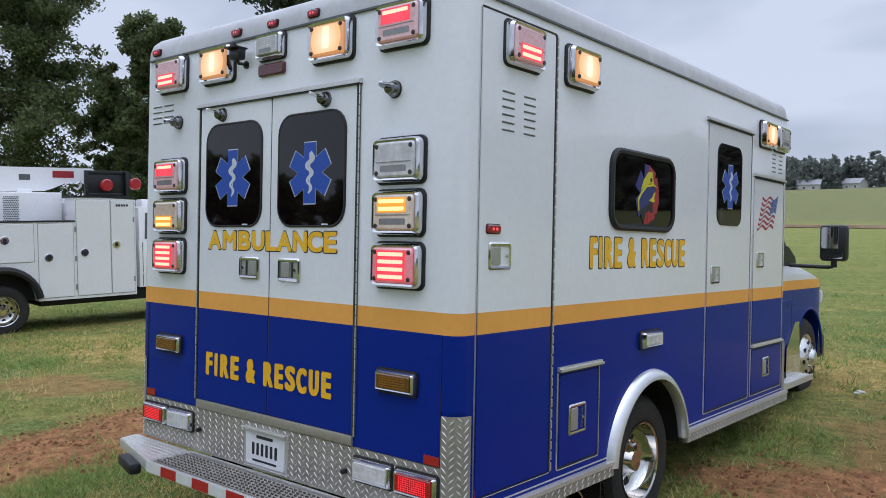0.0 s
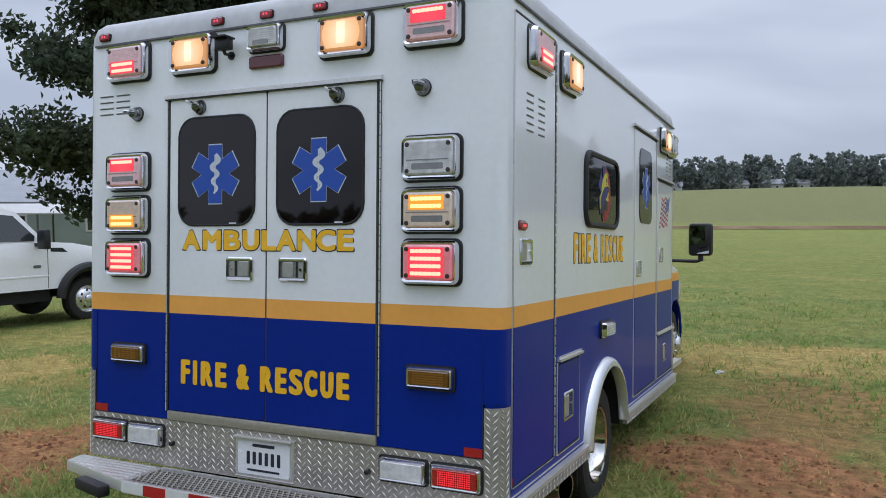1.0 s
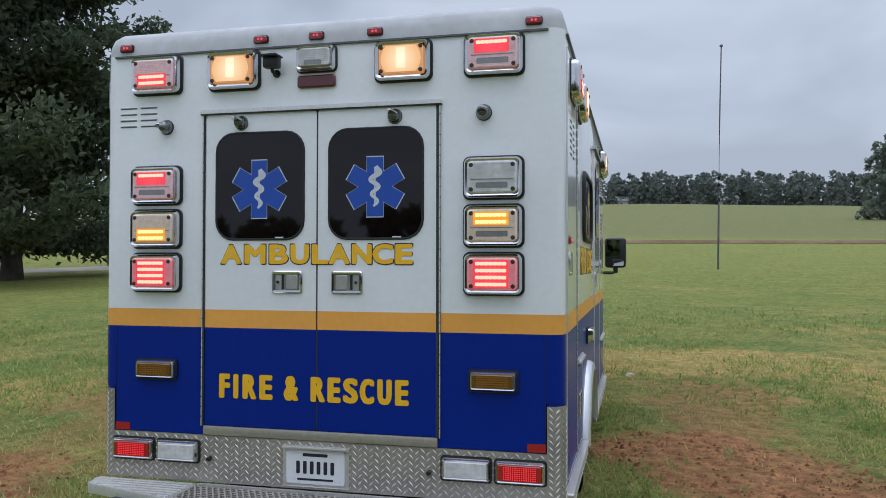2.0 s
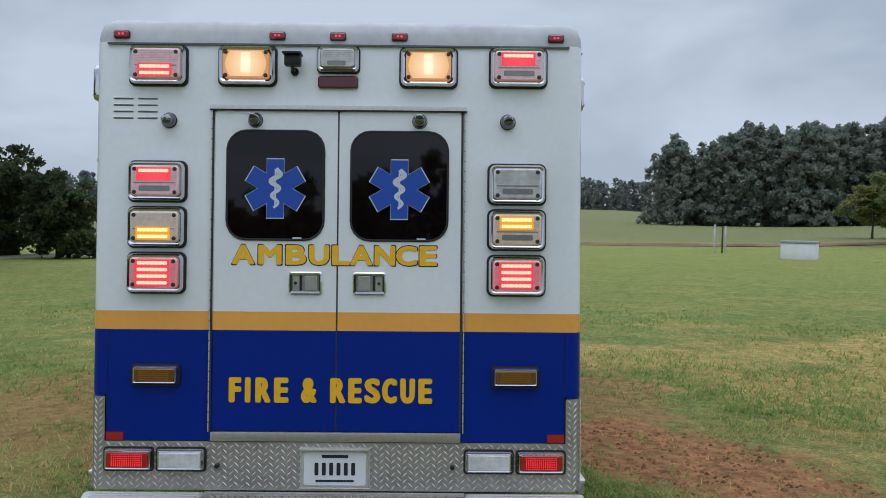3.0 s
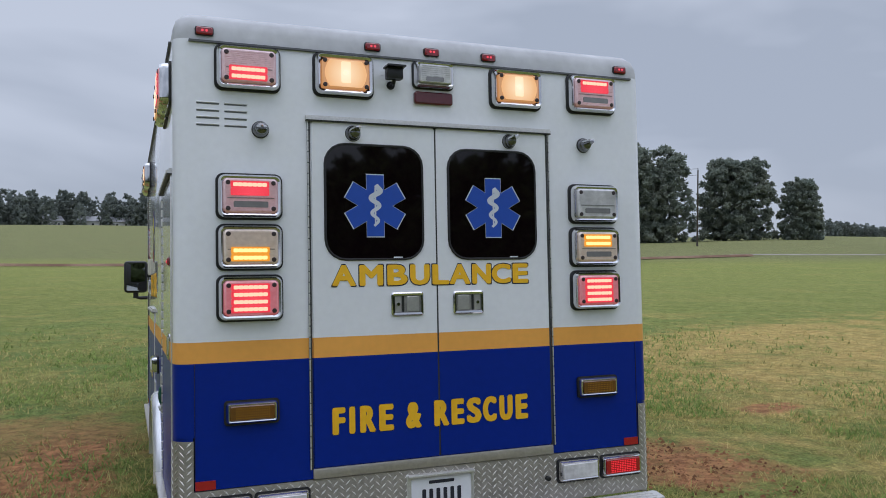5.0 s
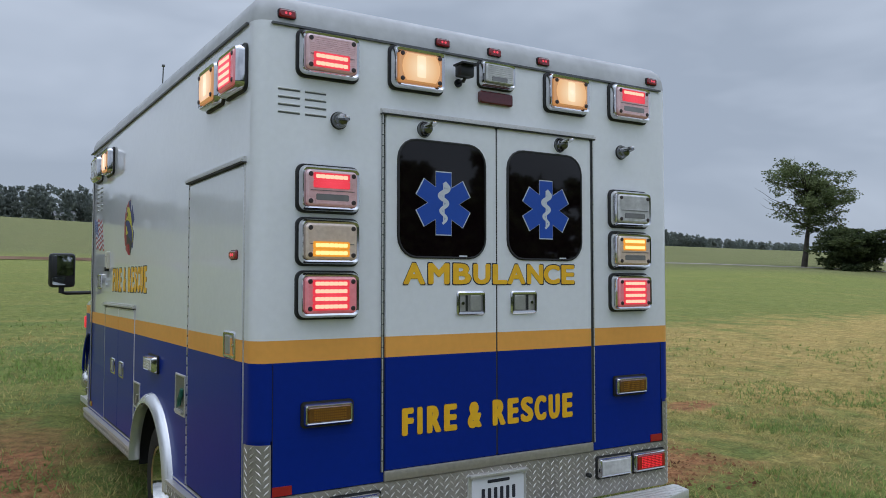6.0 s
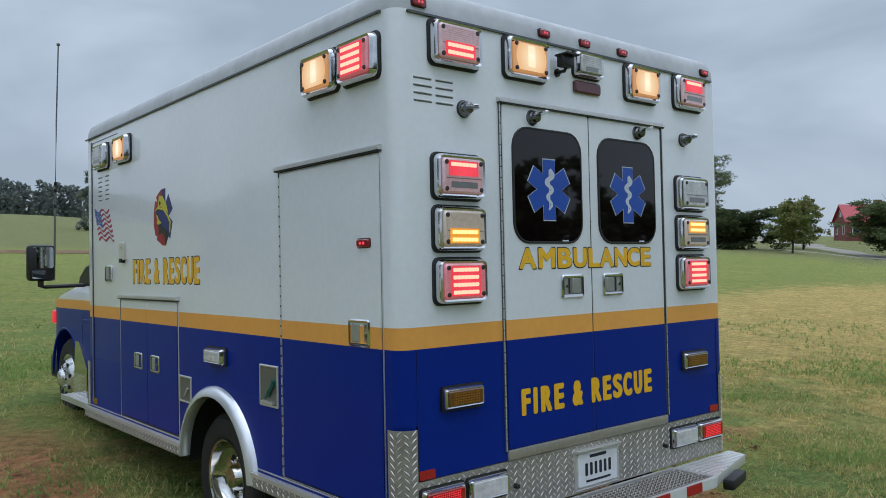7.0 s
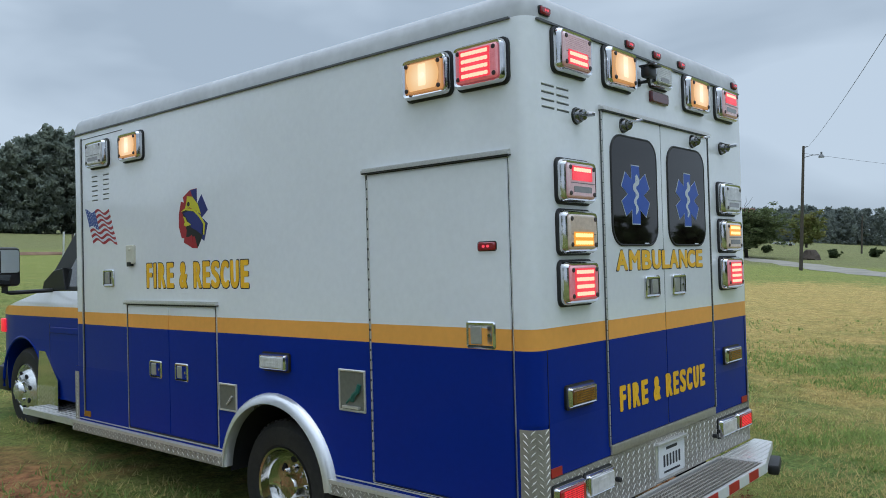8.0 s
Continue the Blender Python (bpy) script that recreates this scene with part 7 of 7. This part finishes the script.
# ---- buildings ----
BRICK = material("red_brick_wall", (0.19, 0.055, 0.042, 1), 0.85, vary=0.3, grain=5, second=(0.26, 0.08, 0.06, 1))
ROOFRED = material("red_metal_roof", (0.42, 0.035, 0.045, 1), 0.45, vary=0.1)
ROOFGREY = material("grey_metal_roof", (0.30, 0.31, 0.33, 1), 0.45, metal=0.3, vary=0.12)
WALLGREEN = material("pale_green_siding", (0.30, 0.36, 0.32, 1), 0.7, vary=0.1)
WALLTAN = material("tan_siding", (0.42, 0.36, 0.22, 1), 0.7, vary=0.12)
# White siding of the far houses, dulled in colour for haze.
WALLHAZED = material("haze_dulled_siding", (0.5, 0.5, 0.49, 1), 0.7, vary=0.1)
WALLWHITE = material("white_siding", (0.6, 0.6, 0.58, 1), 0.7, vary=0.08)


def house(name, x, y, turn, long, deep, wall, rise, mats, label, windows=(), chimney=False, over=0.4):
    """Walls with gables, a pitched roof with thickness, windows with frames."""
    h = thing(name, label, "building", stand(x, y, turn))
    bm = moved(prism(solid(), [(-deep / 2, -1), (deep / 2, -1), (deep / 2, wall), (0, wall + rise), (-deep / 2, wall)], -long / 2, long / 2), Matrix(((0, 0, 1, 0), (1, 0, 0, 0), (0, 1, 0, 0), (0, 0, 0, 1))))
    part("wall", bm, mats[0], h)
    k = rise / (deep / 2)
    for s in (1, -1):
        e = deep / 2 + over
        pts = [(0, wall + rise + 0.18), (s * e, wall + rise + 0.18 - k * e), (s * e, wall + rise - k * e + 0.03), (0, wall + rise + 0.03)]
        part("roof", moved(prism(solid(), pts, -long / 2 - over, long / 2 + over), Matrix(((0, 0, 1, 0), (1, 0, 0, 0), (0, 1, 0, 0), (0, 0, 0, 1)))), mats[1], h)
    for side, u, v, w, hh in windows:
        m = {"front": Matrix(((1, 0, 0, u), (0, 0, -1, -deep / 2), (0, 1, 0, v), (0, 0, 0, 1))), "end": Matrix(((0, 0, -1, -long / 2), (-1, 0, 0, u), (0, 1, 0, v), (0, 0, 0, 1))), "far": Matrix(((0, 0, 1, long / 2), (1, 0, 0, u), (0, 1, 0, v), (0, 0, 0, 1)))}[side]
        f = part("window", frame_ring(solid(), w + 0.24, hh + 0.24, 0.01, 0.14, -0.02, 0.06), WALLWHITE, h, "white framed window", m)
        part("pane", rrect(solid(), w, hh, 0.01, -0.02, 0.02, seg=1), PANE, f)
    if chimney:
        part("chimney", box(solid(), 0.2, 1.3, -0.4, 0.4, wall, wall + rise + 1.0, bevel=0.03), BRICK, h, "brick chimney")
    return h


house("brick_house", 137.8, 54.35, -52, 9.8, 8.0, 3.0, 2.7, (BRICK, ROOFRED), "brick house with bright red metal roof and chimney", [("end", -2, 1.6, 0.9, 1.4), ("end", 2, 1.6, 0.9, 1.4), ("end", 0, 4.4, 0.8, 1.1), ("front", -3.5, 1.6, 1.0, 1.4), ("front", 0, 1.6, 1.0, 1.4), ("front", 3.5, 1.6, 1.0, 1.4)], True)
house("metal_barn", -49, 37, 38, 18, 11, 3.0, 2.2, (WALLGREEN, ROOFGREY), "long pale green building with grey metal roof", [("front", -5, 1.6, 1.2, 1.0), ("front", 0, 1.6, 1.2, 1.0), ("front", 5, 1.6, 1.2, 1.0)])
shelter = thing("open_shelter", "open shelter with dark roof and tan back wall", "shelter", stand(-43, 41.5, 40))
part("back_wall", box(solid(), -3.4, 3.4, 2.2, 2.4, -0.2, 2.2), WALLTAN, shelter)
part("roof", box(solid(), -3.8, 3.8, -2.2, 2.8, 2.2, 2.45, bevel=0.05), UNDER, shelter, "dark flat roof")
for x in (-3.3, -1.1, 1.1, 3.3):
    part("roof_post", box(solid(), x - 0.08, x + 0.08, -2.0, -1.84, -0.2, 2.2), WOODGREY, shelter)
for x, y in ((-41.7, 39.4), (-40.9, 40.0)):
    d = thing("drum", "blue plastic barrel beside the shelter", "barrel", stand(x, y), "blue barrels")
    part("drum_body", lathe(solid(), [(0.0, 0.0), (0.28, 0.0), (0.3, 0.1), (0.3, 0.42), (0.315, 0.45), (0.3, 0.48), (0.3, 0.8), (0.27, 0.9), (0.0, 0.9)], 20), material("barrel_blue" + str(int(-x)), (0.02, 0.10, 0.36, 1), 0.45, vary=0.1), d)
carport = thing("carport", "white-roofed carport in front of the grey barn", "carport", stand(-40, 30.5, 42))
part("roof", moved(prism(solid(), [(-2.6, 2.2), (0, 2.75), (2.6, 2.2), (2.6, 2.28), (0, 2.84), (-2.6, 2.28)], -3.2, 3.2), Matrix(((0, 0, 1, 0), (1, 0, 0, 0), (0, 1, 0, 0), (0, 0, 0, 1)))), WALLWHITE, carport, "white arched roof")
for x in (-3, 0, 3):
    for y in (-2.5, 2.5):
        part("roof_post", box(solid(), x - 0.05, x + 0.05, y - 0.05, y + 0.05, -0.2, 2.25), METALGREY, carport)
for k, (x, y, t, l) in enumerate(((-64, 240, 10, 7), (-53, 244, -20, 6), (-40, 248, 5, 8), (-21, 250, 25, 6), (-11, 252, -10, 7), (-3, 254, 15, 6), (27, 246, 0, 6))):
    house("far_house", x * 1.21, y * 1.21, t, l, 5, 2.4, 1.5, (WALLHAZED, ROOFGREY), "small pale house on the distant crest", [("front", -1.5, 1.2, 0.8, 0.8), ("front", 1.5, 1.2, 0.8, 0.8)])

# mound, far car and shrubs beside the drive
bm = solid()
rng = np.random.default_rng(8)
rows = []
for j in range(7):
    t = j / 6
    rows.append([bm.verts.new(((1 - 0.8 * t) ** 0.55 * 1.75 * math.cos(2 * math.pi * k / 26) * (1 + 0.08 * rng.normal()), (1 - 0.8 * t) ** 0.55 * 1.3 * math.sin(2 * math.pi * k / 26) * (1 + 0.08 * rng.normal()), 1.4 * t - 0.1)) for k in range(26)])
for a, b in zip(rows, rows[1:]):
    for k in range(26):
        bm.faces.new((a[k], a[(k + 1) % 26], b[(k + 1) % 26], b[k]))
bm.faces.new(rows[-1])
tagged(part("earth_mound", bm, material("mound_earth", (0.075, 0.058, 0.045, 1), 0.95, vary=0.4, grain=5, bump=0.5, bump_scale=6), None, "", stand(106.4, 30.3)), "dark heap of earth beside the driveway", "mound")

def far_car(x, y, turn, label):
    c = thing("car", label, "car", stand(x, y, turn))
    side = Matrix(((0, 0, 1.7, -0.85), (1, 0, 0, 0), (0, 1, 0, 0), (0, 0, 0, 1)))
    part("body", moved(prism(solid(), [(-2.2, 0.35), (2.2, 0.35), (2.25, 0.75), (1.2, 0.95), (-2.1, 1.0), (-2.25, 0.7)], 0, 1), side), WHITEWOOD, c)
    part("cabin", moved(prism(solid(), [(-1.6, 0.97), (1.1, 0.95), (0.45, 1.45), (-1.1, 1.48)], 0.06, 0.94), side), PANE, c)
    for sx in (-0.87, 0.87):
        for sy in (-1.35, 1.4):
            part("wheel", lathe(solid(), [(0.0, -0.1), (0.32, -0.1), (0.33, 0.1), (0.0, 0.1)], 18), TYRE, c, at=pose(sx, sy, 0.33, 0, 90, 0))


far_car(167.7, 53.6, 18, "white car parked far down the driveway")
for k, (x, y, h, w) in enumerate(((116, 30, 0.95, 2.2), (128, 27.5, 1.0, 2.4), (118, 40, 0.9, 1.8), (150, 60, 3.0, 4))):
    tree("shrub", x, y, h, w, CEDAR, "low dark shrub beside the driveway", 50 + k, 0.05, 1500, 0.16, 0.03, "bush", group="drive shrubs")
tree("yard_tree", 154, 45, 6.5, 7.5, AUTUMN, "leafy yard tree turning yellow", 61, 0.15, 6000, 0.2, 0.03, "round", fit=(6.9, 7.2))
